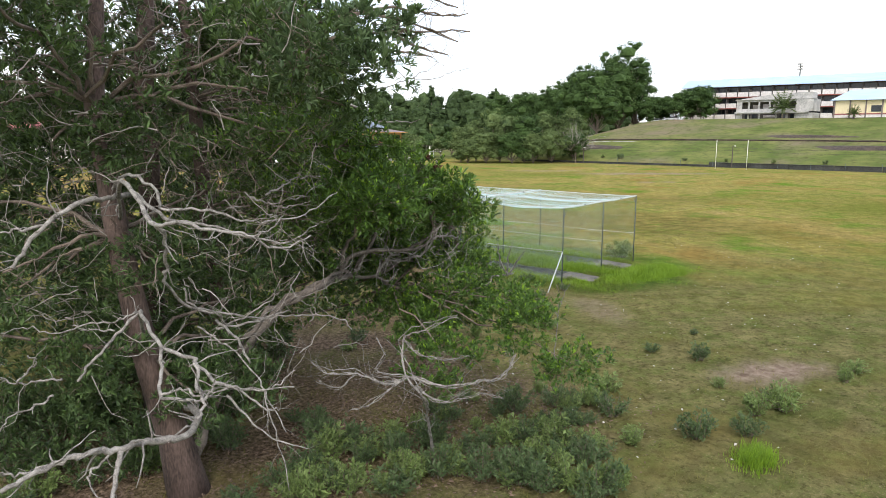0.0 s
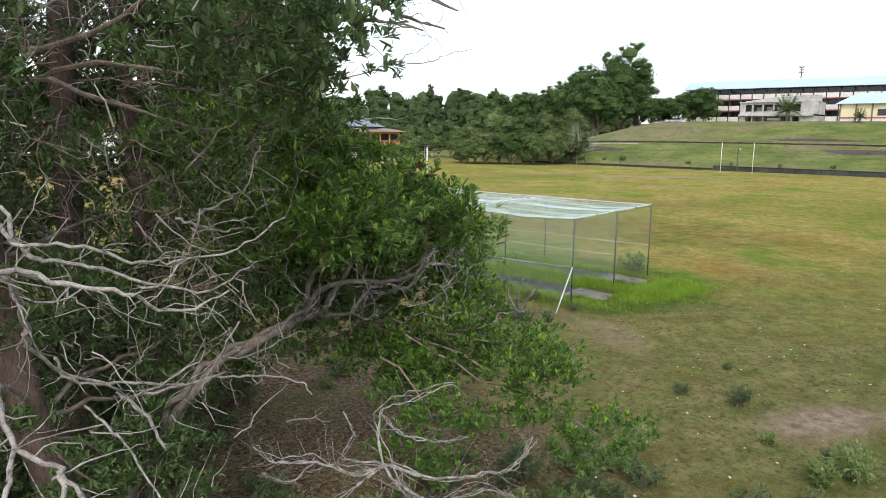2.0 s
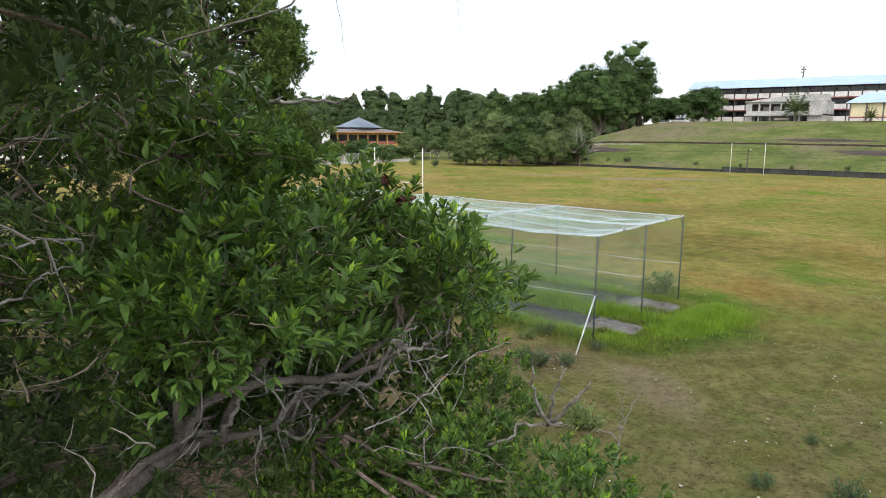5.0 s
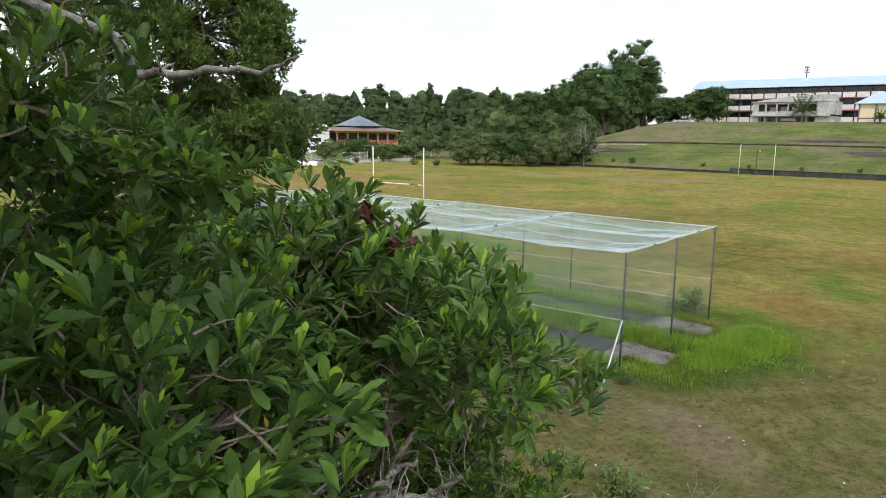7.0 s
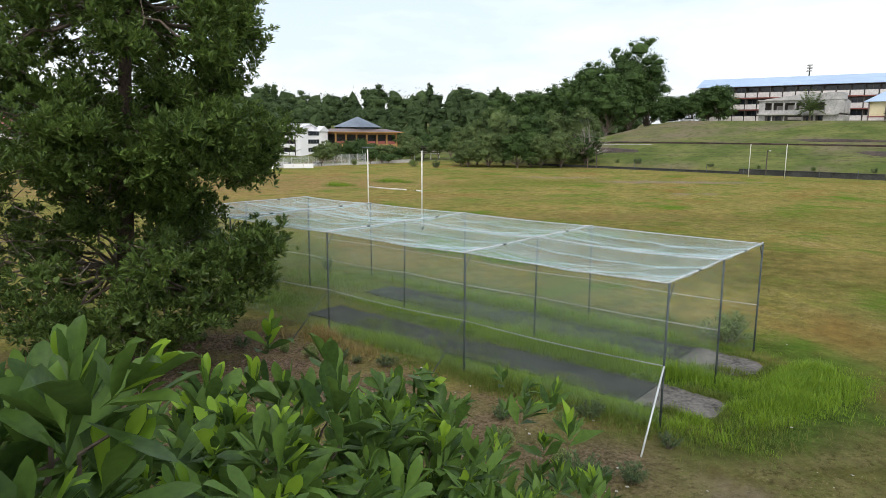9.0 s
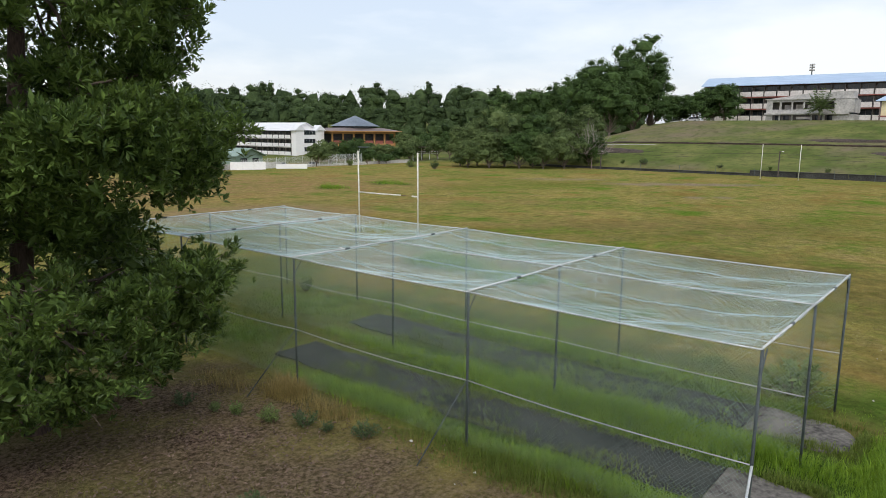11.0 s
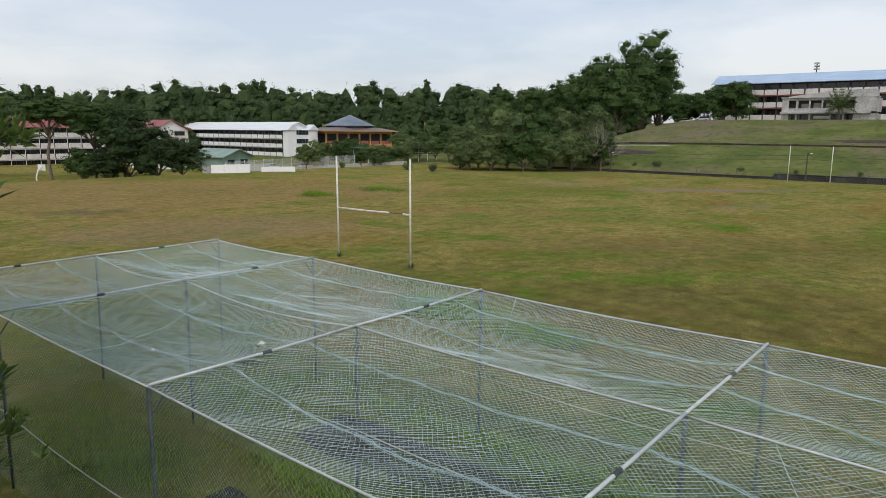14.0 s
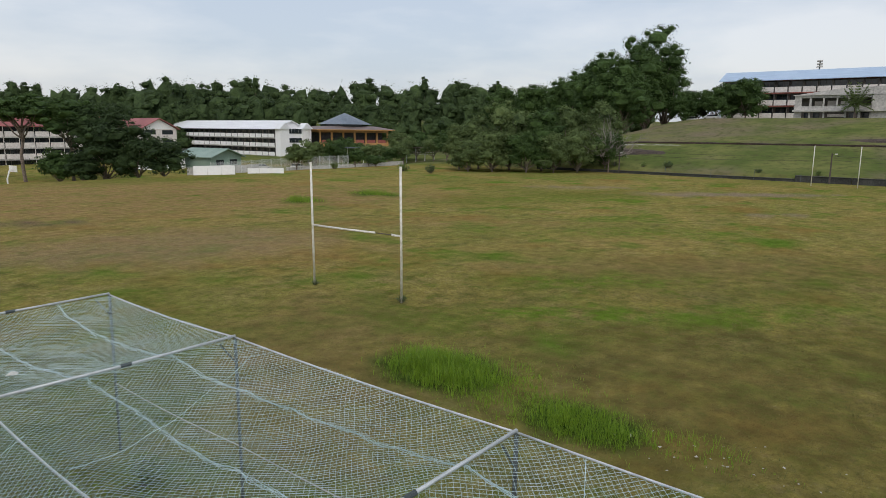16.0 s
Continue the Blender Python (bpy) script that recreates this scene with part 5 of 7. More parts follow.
def build_leafy_tree():
    t = thing("broadleaf_tree", "leaning tree with glossy broad green leaves and pale young tips", "tree")
    wood, crown, young = Soup(), Soup(), Soup()
    trunk = np.array([spot(*p) for p in ((13.5, -5.5, 0.2), (13.7, -4.9, 1.7), (13.8, -4.2, 3.0), (13.9, -3.4, 3.9), (14.1, -2.65, 4.29), (15.7, -2.48, 4.1), (16.2, -2.16, 4.03), (16.8, -1.7, 3.9), (17.1, -1.38, 3.6))])
    q = np.linspace(0, len(trunk) - 1, 33)
    gnarl = np.stack([np.interp(q, np.arange(len(trunk)), trunk[:, a]) for a in range(3)], -1) + rng.normal(0, 0.03, (33, 3))
    tube(wood, gnarl, np.interp(q, np.arange(len(trunk)), [0.16, 0.115, 0.095, 0.085, 0.078, 0.07, 0.06, 0.045, 0.025]) * rng.uniform(0.75, 1.25, 33), 12)
    for off in ((0.25, 0.1, 0.12), (-0.3, 0.15, -0.1)):
        side = gnarl[6:26] + np.array(off) * np.sin(np.linspace(0.15, 3.0, 20))[:, None] + rng.normal(0, 0.035, (20, 3))
        tube(wood, side, np.linspace(0.06, 0.025, 20) * rng.uniform(0.8, 1.2, 20), 8)
    for a, b, r in ((6, (-17.2, -4.8, 5.4), 0.06), (7, (-15.6, -5.0, 5.0), 0.06), (5, (-18.8, -5.4, 5.2), 0.06), (7, (-14.2, -4.6, 4.4), 0.05)):
        pts, rr = bent(trunk[a], b, r, r * 0.5, 9, 0.1, 0.05)
        tube(wood, pts, rr, 8)
    part("trunk", wood, M_BOUGH, t, "pale grey leaning trunk", True)
    bare_bough(t, [(15.7, -2.48, 4.1), (16.0, -2.32, 4.42), (16.2, -1.91, 4.63), (16.5, -1.18, 4.62), (16.7, -0.68, 4.6), (16.9, -0.24, 4.88), (17.0, -0.04, 5.2), (17.2, 0.34, 5.5)], 0.085, 0.02, 2)
    bare_bough(t, [(16.8, -1.7, 3.9), (16.7, -1.38, 4.35), (16.6, -1.12, 4.51), (16.7, -0.81, 4.48), (17.0, -0.51, 4.03)], 0.05, 0.015, 2)
    bare_bough(t, [(16.2, -2.16, 4.03), (16.2, -2.0, 4.35), (16.2, -1.91, 4.63)], 0.04, 0.03, 0)
    bare_bough(t, [(16.8, -1.49, 3.97), (16.6, -1.19, 4.88), (16.5, -1.04, 5.4), (16.4, -0.89, 5.65)], 0.03, 0.01, 2)
    bare_bough(t, [(16.8, -1.7, 3.9), (16.7, -1.31, 3.79), (16.6, -1.21, 4.13), (16.6, -1.3, 4.3)], 0.03, 0.012, 1)
    bare_bough(t, [(17.6, 0.07, 3.25), (17.3, 0.69, 3.42), (17.0, 1.14, 3.63), (17.0, 1.27, 3.82), (16.9, 1.55, 3.89), (16.8, 1.79, 3.97)], 0.03, 0.02, 0)
    bare_bough(t, [(16.9, 1.64, 3.89), (16.6, 1.42, 4.38), (16.4, 1.35, 4.81)], 0.034, 0.011, 2)
    bare_bough(t, [(16.9, 1.64, 3.91), (16.5, 1.61, 4.41), (16.3, 1.71, 4.84)], 0.034, 0.011, 2)
    bare_bough(t, [(16.9, 1.68, 3.93), (16.5, 1.89, 4.41), (16.4, 2.02, 4.65)], 0.034, 0.011, 2)
    for route, r0, r1, depth in (
            ([(17.2, -1.54, 4.04), (17.0, -0.87, 4.32), (16.9, -0.46, 4.48), (16.8, -0.25, 4.84), (16.7, -0.15, 5.08), (16.6, 0.02, 5.23)], 0.05, 0.018, 1),
            ([(16.9, -0.46, 4.48), (16.7, -0.34, 4.84), (16.6, -0.19, 5.08), (16.6, -0.12, 5.15)], 0.035, 0.02, 1),
            ([(16.8, -0.4, 4.71), (16.7, -0.15, 4.91), (16.6, 0.04, 4.94), (16.5, 0.2, 5.1), (16.4, 0.33, 5.22)], 0.04, 0.014, 2),
            ([(17.2, -1.64, 4.04), (16.9, -1.49, 4.53), (16.6, -1.36, 4.94)], 0.035, 0.02, 1),
            ([(17.4, -2.34, 4.1), (17.2, -1.73, 4.26), (17.0, -1.07, 4.27), (16.9, -0.65, 4.53)], 0.05, 0.02, 2),
            ([(21.2, 3.6, 0.0), (21.0, 3.65, 1.3), (21.0, 3.71, 2.2), (20.9, 3.57, 2.75)], 0.022, 0.008, 1),
            ([(21.0, 3.68, 1.9), (20.9, 3.83, 2.45), (20.8, 3.99, 2.8)], 0.016, 0.006, 1),
            ([(21.0, 3.69, 1.7), (21.0, 3.39, 1.95), (21.0, 3.05, 1.9)], 0.016, 0.006, 1)):
        bare_bough(t, route, r0, r1, depth)
    wood = Soup()
    root = [*trunk[5:], *(np.array(p) for p in ((-17.2, -4.8, 5.4), (-15.6, -5.0, 5.0), (-18.8, -5.4, 5.2), (-14.2, -4.6, 4.4)))]
    top = [blob(17.1, -0.75, 6.15, 0.95, 1.2, 0.8), blob(15.2, -1.35, 6.05, 1.1, 1.3, 0.8), blob(17.3, 0.45, 5.65, 0.85, 1.1, 0.75), blob(18.4, -0.35, 5.85, 0.75, 0.9, 0.65), blob(16.3, -1.9, 6.1, 1.3, 1.6, 1.0)]
    near = [blob(17.75, -0.72, 6.55, 0.4, 0.4, 0.45), blob(18.1, -1.1, 6.45, 0.5, 0.45, 0.4), blob(18.5, -0.35, 6.2, 0.45, 0.35, 0.35), blob(19.3, -0.55, 5.75, 0.75, 0.8, 0.6), blob(19.9, 0.2, 5.4, 0.7, 0.8, 0.6)]
    body = [blob(18, -1.8, 5.8, 1.2, 1.2, 0.9), blob(14.3, -1.7, 5.95, 1.0, 1.2, 0.6), blob(19.3, 0.1, 5.0, 1.1, 1.2, 1.1), blob(19.9, 0.5, 4.6, 1.0, 1.0, 1.0)]
    body += [blob(18.6, -3, 5.5, 1.5, 1.3, 1.2), blob(16.8, -3.5, 5.9, 1.4, 1.3, 0.8), blob(17.4, -1.2, 5.2, 1.2, 1.2, 0.55), blob(19.4, -1.2, 4.4, 1.3, 1.0, 0.9)]
    body += [blob(17.6, -1.6, 4.1, 0.9, 0.8, 0.6), blob(17.9, -0.4, 4.0, 0.9, 0.8, 0.7), blob(18.5, 0.4, 4.0, 0.8, 0.8, 0.7), blob(17.2, -2.9, 4.2, 1.0, 0.8, 0.8), blob(18.8, -1.6, 3.4, 1.1, 0.8, 0.8), blob(19.4, -3.8, 2.6, 1.2, 0.8), blob(20.4, -2.4, 2.4, 1.1, 0.8), blob(19, -5.4, 2.1, 1.2, 0.8)]
    leafy(wood, crown, young, root, top + near, per=8, length=0.19, width=0.066, fine=3, twigs=36, tips=4, gap=0.68, limb=0.04, upward=0.35, fresh_share=0.6)
    leafy(wood, crown, young, root, body, per=8, length=0.16, width=0.06, fine=1, twigs=60, tips=5, gap=0.6, limb=0.04, upward=0.45, fresh_share=0.5)
    low = [((-17.0, -8.7, 3.3), (1.1, 0.8, 0.7), 1.0), ((-15.6, -7.6, 3.4), (1.0, 0.8, 0.6), 0.9), ((-18.3, -7.5, 2.6), (1.2, 0.9, 0.7), 0.8), ((-16.2, -6.2, 3.3), (1.3, 1.0, 0.9), 1.0), ((-16.4, -9.6, 2.5), (0.9, 0.7, 0.5), 0.6),
           ((-14.5, -5.6, 3.6), (0.9, 0.8, 0.7), 0.8)]
    low += [blob(16.5, -1.0, 3.1, 0.9, 1.0, 0.6), blob(17.1, -0.2, 3.0, 0.9, 1.0, 0.6), blob(15.7, -0.4, 2.8, 0.8, 0.8, 0.5), blob(17.8, 0.7, 2.9, 0.9, 0.9, 0.6)]
    leafy(wood, crown, young, root, low, per=8, length=0.14, width=0.05, fine=1, twigs=66, tips=5, limb=0.03, fresh_share=0.45)
    part("branchwork", wood, M_TWIG, t)
    s = Soup()
    for i in range(80):
        p = spot(rng.uniform(15.2, 18.2), rng.uniform(-2.6, 0.5), rng.uniform(4.0, 5.2))
        dead_limb(s, p, rng.normal(0, 1, 3) + (0, 0, 0.4), rng.uniform(0.4, 1.1), rng.uniform(0.006, 0.013), 1, 0.1, 4, 0.34)
    tagged(part("twig_tangle", s, M_DEAD, t), kind="stuff")
    part("crown", crown, M_LEAF, t, smooth=True)
    part("young_foliage", young, M_YOUNG, t, "pale yellow-green young leaves", True)
    s = Soup()
    tips = np.array([spot(rng.uniform(15.5, 19.8), rng.uniform(-2.0, 0.6), rng.uniform(4.5, 6.0)) for _ in range(18)])
    tips = tips[clear_of_lane(tips, 0.8)]
    rosettes(s, tips, rng.normal(0, 1, (len(tips), 3)), 1, 0.13, 0.055, 3)
    part("yellowed_leaves", s, M_YELLOW, t, "single yellowed and browning leaves", True)
    s = Soup()
    for c in ((-15.95, -5.35, 6.6), (-16.2, -5.3, 6.85)):
        tips = np.array(c) + rng.normal(0, 0.045, (9, 3))
        rosettes(s, tips, rng.normal(0, 1, (9, 3)) - (0, 0, 0.9), 5, 0.095, 0.06, 3)
    part("withered_leaves", s, M_DRY, t, "withered reddish brown leaf clusters", True)
    s = Soup()
    rosettes(s, np.array([(-15.97, -5.4, 6.72)]), np.array([(-0.4, -0.3, 0.8)]), 3, 0.13, 0.08, 3)
    part("papery_leaf", s, M_PETAL, t, "bleached papery dead leaves", True)


build_leafy_tree()


# -- round dense tree behind the net
def build_round_tree():
    t = thing("dense_tree", "tall dense dark green tree with leaves down to the ground", "tree")
    wood, crown, young = Soup(), Soup(), Soup()
    trunk = np.array([(-6.4, 15.0, -0.2), (-6.4, 15.1, 3), (-6.2, 15.0, 7), (-6.0, 14.8, 11), (-5.8, 14.8, 13.5)])
    tube(wood, trunk, [0.36, 0.27, 0.22, 0.15, 0.06], 12)
    part("trunk", wood, M_BARK_RED, t, smooth=True)
    wood = Soup()
    blobs = []
    g = np.random.default_rng(31)
    face = math.atan2(SIDE[1], SIDE[0])
    for z, reach, thick, count in ((1.6, 3.2, 0.7, 9), (2.8, 4.4, 0.8, 11), (3.8, 4.6, 0.7, 11), (5.1, 2.6, 0.6, 7), (6.3, 4.4, 0.7, 12), (6.9, 4.6, 0.75, 12), (7.5, 5.1, 0.65, 12), (8.7, 3.6, 0.7, 9), (9.8, 4.5, 0.75, 11), (10.7, 4.5, 0.8, 11), (11.8, 4.2, 0.85, 10), (13.0, 3.0, 0.9, 8), (14.1, 1.7, 0.9, 5)):
        for i in range(count):
            a = face + i * 6.283 / count + g.uniform(-0.2, 0.2)
            away = 0.5 - 0.5 * math.cos(a - face)
            r = g.uniform(0.75, 1.15)
            out = (reach - r * 0.75) * g.uniform(0.88, 1.04) * (1 + 0.22 * away)
            lift = away * 0.8 * math.sin(2 * a + z)
            blobs.append(((-6.2 + math.cos(a) * out, 14.9 + math.sin(a) * out, z + lift + g.uniform(-0.2, 0.2)), (r, r, r * thick), 1.1 if away < 0.6 else 0.65))
            if i % 2:
                blobs.append(((-6.2 + math.cos(a) * out * 0.55, 14.9 + math.sin(a) * out * 0.55, z + lift + 0.3), (r * 1.15, r * 1.15, r * thick), 0.45))
    for c, r, _ in blobs:
        clump(crown, np.array(c), np.array(r) * 0.5, 40, 0.22, g, 1)
    for i in range(230):
        a = face + math.pi + g.normal(0, 0.9)
        z, out = g.uniform(1.6, 11), g.uniform(1.2, 4.4)
        way = (math.cos(a) * 0.8 + g.normal(0, 0.5), math.sin(a) * 0.8 + g.normal(0, 0.5), g.normal(0.15, 0.35))
        dead_limb(wood, (-6.2 + math.cos(a) * out, 14.9 + math.sin(a) * out, z), way, g.uniform(0.7, 1.6), g.uniform(0.01, 0.02), 1, 0.1, 4, 0.28)
    leafy(wood, crown, young, list(trunk[1:]), blobs, per=8, length=0.235, width=0.088, twigs=31, tips=5, limb=0.06, fresh_share=0.22, sticks=4)
    part("branchwork", wood, M_TWIG, t)
    part("crown", crown, M_LEAF_DEEP, t)
    part("young_foliage", young, M_LEAF_DARK, t)


build_round_tree()


# -- trees across the field
def seen_at(k, d):
    """Place d metres ahead of the walk's end, k metres to the right for each metre ahead."""
    return 1.3 + d * (HEAD[0] + SIDE[0] * k), 8.4 + d * (HEAD[1] + SIDE[1] * k)


GROVE = [(0.032, 134, 9.5, 7), (0.06, 137, 12.5, 8), (0.105, 134, 14.0, 11), (0.152, 132, 13.4, 10), (0.195, 136, 13.0, 9), (0.24, 136, 13.2, 9), (0.08, 128, 8.5, 8), (0.13, 127, 8.5, 8), (0.205, 128, 9.0, 8),
         (0.045, 128, 6.5, 6), (0.17, 127, 8, 8), (0.245, 131, 7, 7)]
for i, (k, d, tall, wide) in enumerate(GROVE):
    far_tree("grove_tree", "bushy mixed-green tree in the grove at the field's edge", *seen_at(k, d), tall * 0.95, wide, (M_CROWN_DULL, M_CROWN_DULL, M_CROWN_DULL, M_CROWN)[i % 4], 20 + i, 12, 4400, 0.38, 0.05, group="grove at the field's edge")
s = Soup()
for i in range(16):
    dead_limb(s, np.array([*seen_at(0.25 + rng.normal(0, 0.006), 129), float(height(*seen_at(0.25, 129))) + 3.0]), rng.normal(0, 0.5, 3) + (0, 0, 0.9), rng.uniform(4.5, 8), 0.07, 1, 0.1, 4, 0.12)
bare_tree = thing("bare_tree", "half-bare tree of pale twigs at the grove's edge", "tree")
part("branchwork", s, M_TWIG_PALE, bare_tree)
s = Soup()
tube(s, [(*seen_at(0.25, 129), -0.3 + float(height(*seen_at(0.25, 129)))), (*seen_at(0.25, 129), 3.2 + float(height(*seen_at(0.25, 129))))], [0.16, 0.1], 8)
part("trunk", s, M_TWIG, bare_tree)
for i, (k, d, tall, wide) in enumerate([(0.235, 206, 27, 19), (0.30, 208, 30, 20), (0.328, 212, 24, 15), (0.265, 198, 20, 17), (0.19, 226, 23, 17), (0.205, 240, 24, 17), (0.14, 242, 22, 17), (0.095, 250, 20, 16)]):
    far_tree("tall_tree", "tall broad-crowned dark green tree above the bank", *seen_at(k, d), tall * 1.07, wide * 1.0, M_CROWN, 40 + i, 18, 5600, 0.66, 0.05, group="tall trees above the bank")
for i, (k, d, tall, wide) in enumerate([(0.145, 258, 22, 13), (0.355, 200, 10, 9), (0.4, 197, 9.6, 9), (0.445, 197, 12.5, 12), (0.425, 203, 11, 10), (0.375, 205, 9, 9)]):
    far_tree("campus_tree", "round green tree on the bank before the buildings", *seen_at(k, d), tall, wide, M_CROWN, 60 + i, 12, 4200, 0.5, 0.08, group="trees before the buildings")
for i, (k, d, tall, wide, bare, flat) in enumerate([(-0.60, 126, 16, 12, 0.62, 0.4), (-0.53, 130, 16.5, 13, 0.42, 0.45), (-0.485, 130, 15, 13, 0.3, 0.45), (-0.48, 126, 11, 12, 0.04, 0.6), (-0.435, 126, 10.5, 11, 0.04, 0.6), (-0.398, 124, 7.5, 9, 0.03, 0.6), (-0.55, 124, 6, 8, 0.03, 0.6), (-0.515, 124, 5, 7, 0.03, 0.6), (-0.69, 130, 15, 12, 0.35, 0.5)]):
    far_tree("shade_tree", "dark spreading tree at the field's far side", *seen_at(k, d), tall, wide, M_CROWN if i in (0, 1, 6) else M_CROWN_DARK, 80 + i, 13, 3200, 0.44, bare, flat=flat, group="trees beside the red-roofed block")
for i, (k, d, tall, wide) in enumerate([(-0.15, 165, 7.5, 7), (-0.178, 165, 7.5, 7), (-0.115, 172, 6.8, 7), (-0.085, 178, 5.5, 6), (-0.12, 152, 4, 5), (-0.1, 160, 5.5, 6), (-0.07, 172, 4.5, 6), (-0.045, 185, 5, 7), (-0.13, 200, 6, 6), (-0.205, 135, 5.0, 5), (-0.09, 140, 2.5, 4), (-0.06, 215, 6, 7), (-0.02, 200, 6, 8), (-0.05, 172, 6.5, 7), (-0.03, 180, 7.5, 8), (-0.006, 168, 6.5, 7), (0.014, 158, 7, 6)]):
    far_tree("garden_tree", "small leafy tree beside the campus lane", *seen_at(k, d), tall, wide, M_CROWN_DULL if i % 2 else M_CROWN, 100 + i, 8, 1800, 0.5, 0.15, group="small campus trees")


def build_woods():
    g = np.random.default_rng(5)
    soup, wood = Soup(), Soup()

    def wood_tree(k, d, tall, girth, low, lobes, cards, card):
        x, y = seen_at(k, d)
        z = float(height(x, y))
        lean = g.normal(0, 0.5, 2)
        tube(wood, [(x, y, z - 0.3), (x + lean[0], y + lean[1], z + tall * 0.75)], [0.25, 0.1], 5)
        core = np.array([x + lean[0], y + lean[1], z + tall * (1 + low) / 2])
        reach = np.array([3.3 * girth, 3.3 * girth, tall * (1 - low) * 0.4])
        clump(soup, core, reach * 1.0, cards * 2, card, g, 2, 0.74)
        for i in range(lobes):
            e = unit(g.normal(0, 1, 3) + (0, 0, 0.45))
            clump(soup, core + e * reach * g.uniform(0.6, 0.98), np.array([1, 1, 0.7]) * girth * g.uniform(1.0, 2.0), cards, card, g, 1, 0.72)

    for row, d in enumerate((262, 276, 292)):
        for k in np.arange(-0.74, 0.31, 0.0215):
            tall = (17.2, 20.2, 21.6)[row] + g.uniform(-1.4, 1.5) + 1.2 * math.sin(k * 17 + row) + 0.8 * math.sin(k * 41) + (1.8 if k < -0.28 else 0.5)
            wood_tree(k + g.uniform(-0.008, 0.008), d + g.uniform(-5, 5), tall, g.uniform(1.2, 1.85), 0.12 if row else 0.05, 13 if row < 2 else 5, 80, 0.57)
    for k in np.arange(-0.74, 0.25, 0.019):
        wood_tree(k + g.uniform(-0.007, 0.007), 250 + g.uniform(-5, 5), g.uniform(6, 11), g.uniform(0.9, 1.4), 0.0, 6, 44, 0.56)
    for k, tall in ((-0.605, 22), (-0.59, 21.5), (-0.572, 21.5), (-0.46, 20.5), (-0.318, 21.5), (-0.272, 22.5), (-0.26, 23), (-0.12, 21), (-0.02, 22.5), (0.03, 21.5), (0.085, 21.5)):
        wood_tree(k, 285, tall + 2.2, g.uniform(0.55, 0.8), 0.6, 9, 50, 0.6)
    w = tagged(part("woodland", soup, M_WOODS), "dense dark green wood on a low rise behind the campus", "woodland", kind="stuff")
    part("trunk_rest", wood, M_TWIG, w)


build_woods()


# ---------------- buildings ----------------
def gallery_block(name, label, place, run, deep, storeys, storey, bay, wall, panel, roof, slab, roof_rise=2.0, eave=1.2, panel_h=1.2, gable=None, pillar=None):
    """A long block with open galleries: local x runs along the front, y goes in, z up."""
    t = thing(name, label, "building")
    t.matrix_world = place
    top = storeys * storey
    s = Soup()
    # Back wall: its dark material holds the gallery's shade as colour.
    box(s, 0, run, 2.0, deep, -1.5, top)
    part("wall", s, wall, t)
    n = max(1, round(run / bay))
    step = run / n
    for i in range(storeys + 1):
        s = Soup()
        box(s, -0.05, run + 0.05, 0, 2.05, i * storey - 0.28, i * storey + 0.02)
        part("floor_slab", s, slab, t)
    for j in range(n + 1):
        s = Soup()
        x = min(max(j * step, 0.16), run - 0.16)
        box(s, x - 0.07, x + 0.07, 0.2, 0.34, -1.5, top - 0.05)
        part("column", s, pillar or wall, t)
    for i in range(storeys):
        for j in range(n):
            s = Soup()
            box(s, j * step + 0.2, (j + 1) * step - 0.2, -0.1, 0.03, i * storey + 0.05, i * storey + panel_h)
            part("parapet_panel", s, panel, t)
            s = Soup()
            box(s, j * step + 0.35, (j + 1) * step - 0.35, 1.93, 1.99, i * storey + 0.95, i * storey + storey - 0.55)
            w = part("window", s, M_GLASS, t)
            s = Soup()
            box(s, (j + 0.5) * step - 0.04, (j + 0.5) * step + 0.04, 1.88, 1.93, i * storey + 0.95, i * storey + storey - 0.55)
            part("mullion", s, M_SHADE, w)
    s = Soup()
    mid = (deep + 0.5) / 2
    prism(s, [(-eave, top - 0.1), (mid, top + roof_rise), (deep + 0.6, top - 0.1), (deep + 0.6, top - 0.28), (mid, top + roof_rise - 0.2), (-eave, top - 0.28)], "x", -0.9, run + 0.9)
    part("roof", s, roof, t)
    for x in (0.0, run - 0.25):
        s = Soup()
        prism(s, [(0.3, top - 0.12), (deep, top - 0.12), (mid, top + roof_rise - 0.25)], "x", x, x + 0.25)
        part("gable", s, gable or wall, t)
    return t


def facing_minus_x(x, y_far, z):
    """Front looks along -x; its run goes from y_far towards -y."""
    return Matrix(((0, 1, 0, x), (-1, 0, 0, y_far), (0, 0, 1, z), (0, 0, 0, 1)))


def facing_minus_y(x, y, z):
    return Matrix.Translation((x, y, z))


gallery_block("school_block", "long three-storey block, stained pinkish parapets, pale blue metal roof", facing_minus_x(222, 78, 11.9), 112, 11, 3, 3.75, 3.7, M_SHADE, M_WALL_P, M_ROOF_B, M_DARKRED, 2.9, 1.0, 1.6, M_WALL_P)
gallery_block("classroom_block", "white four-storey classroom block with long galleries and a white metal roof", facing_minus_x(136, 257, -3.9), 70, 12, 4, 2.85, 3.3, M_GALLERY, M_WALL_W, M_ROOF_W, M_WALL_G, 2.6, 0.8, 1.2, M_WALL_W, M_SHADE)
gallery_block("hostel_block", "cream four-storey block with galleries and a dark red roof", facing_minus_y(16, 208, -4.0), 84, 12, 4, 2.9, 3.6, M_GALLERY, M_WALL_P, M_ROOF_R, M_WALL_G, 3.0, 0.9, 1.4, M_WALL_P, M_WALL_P)


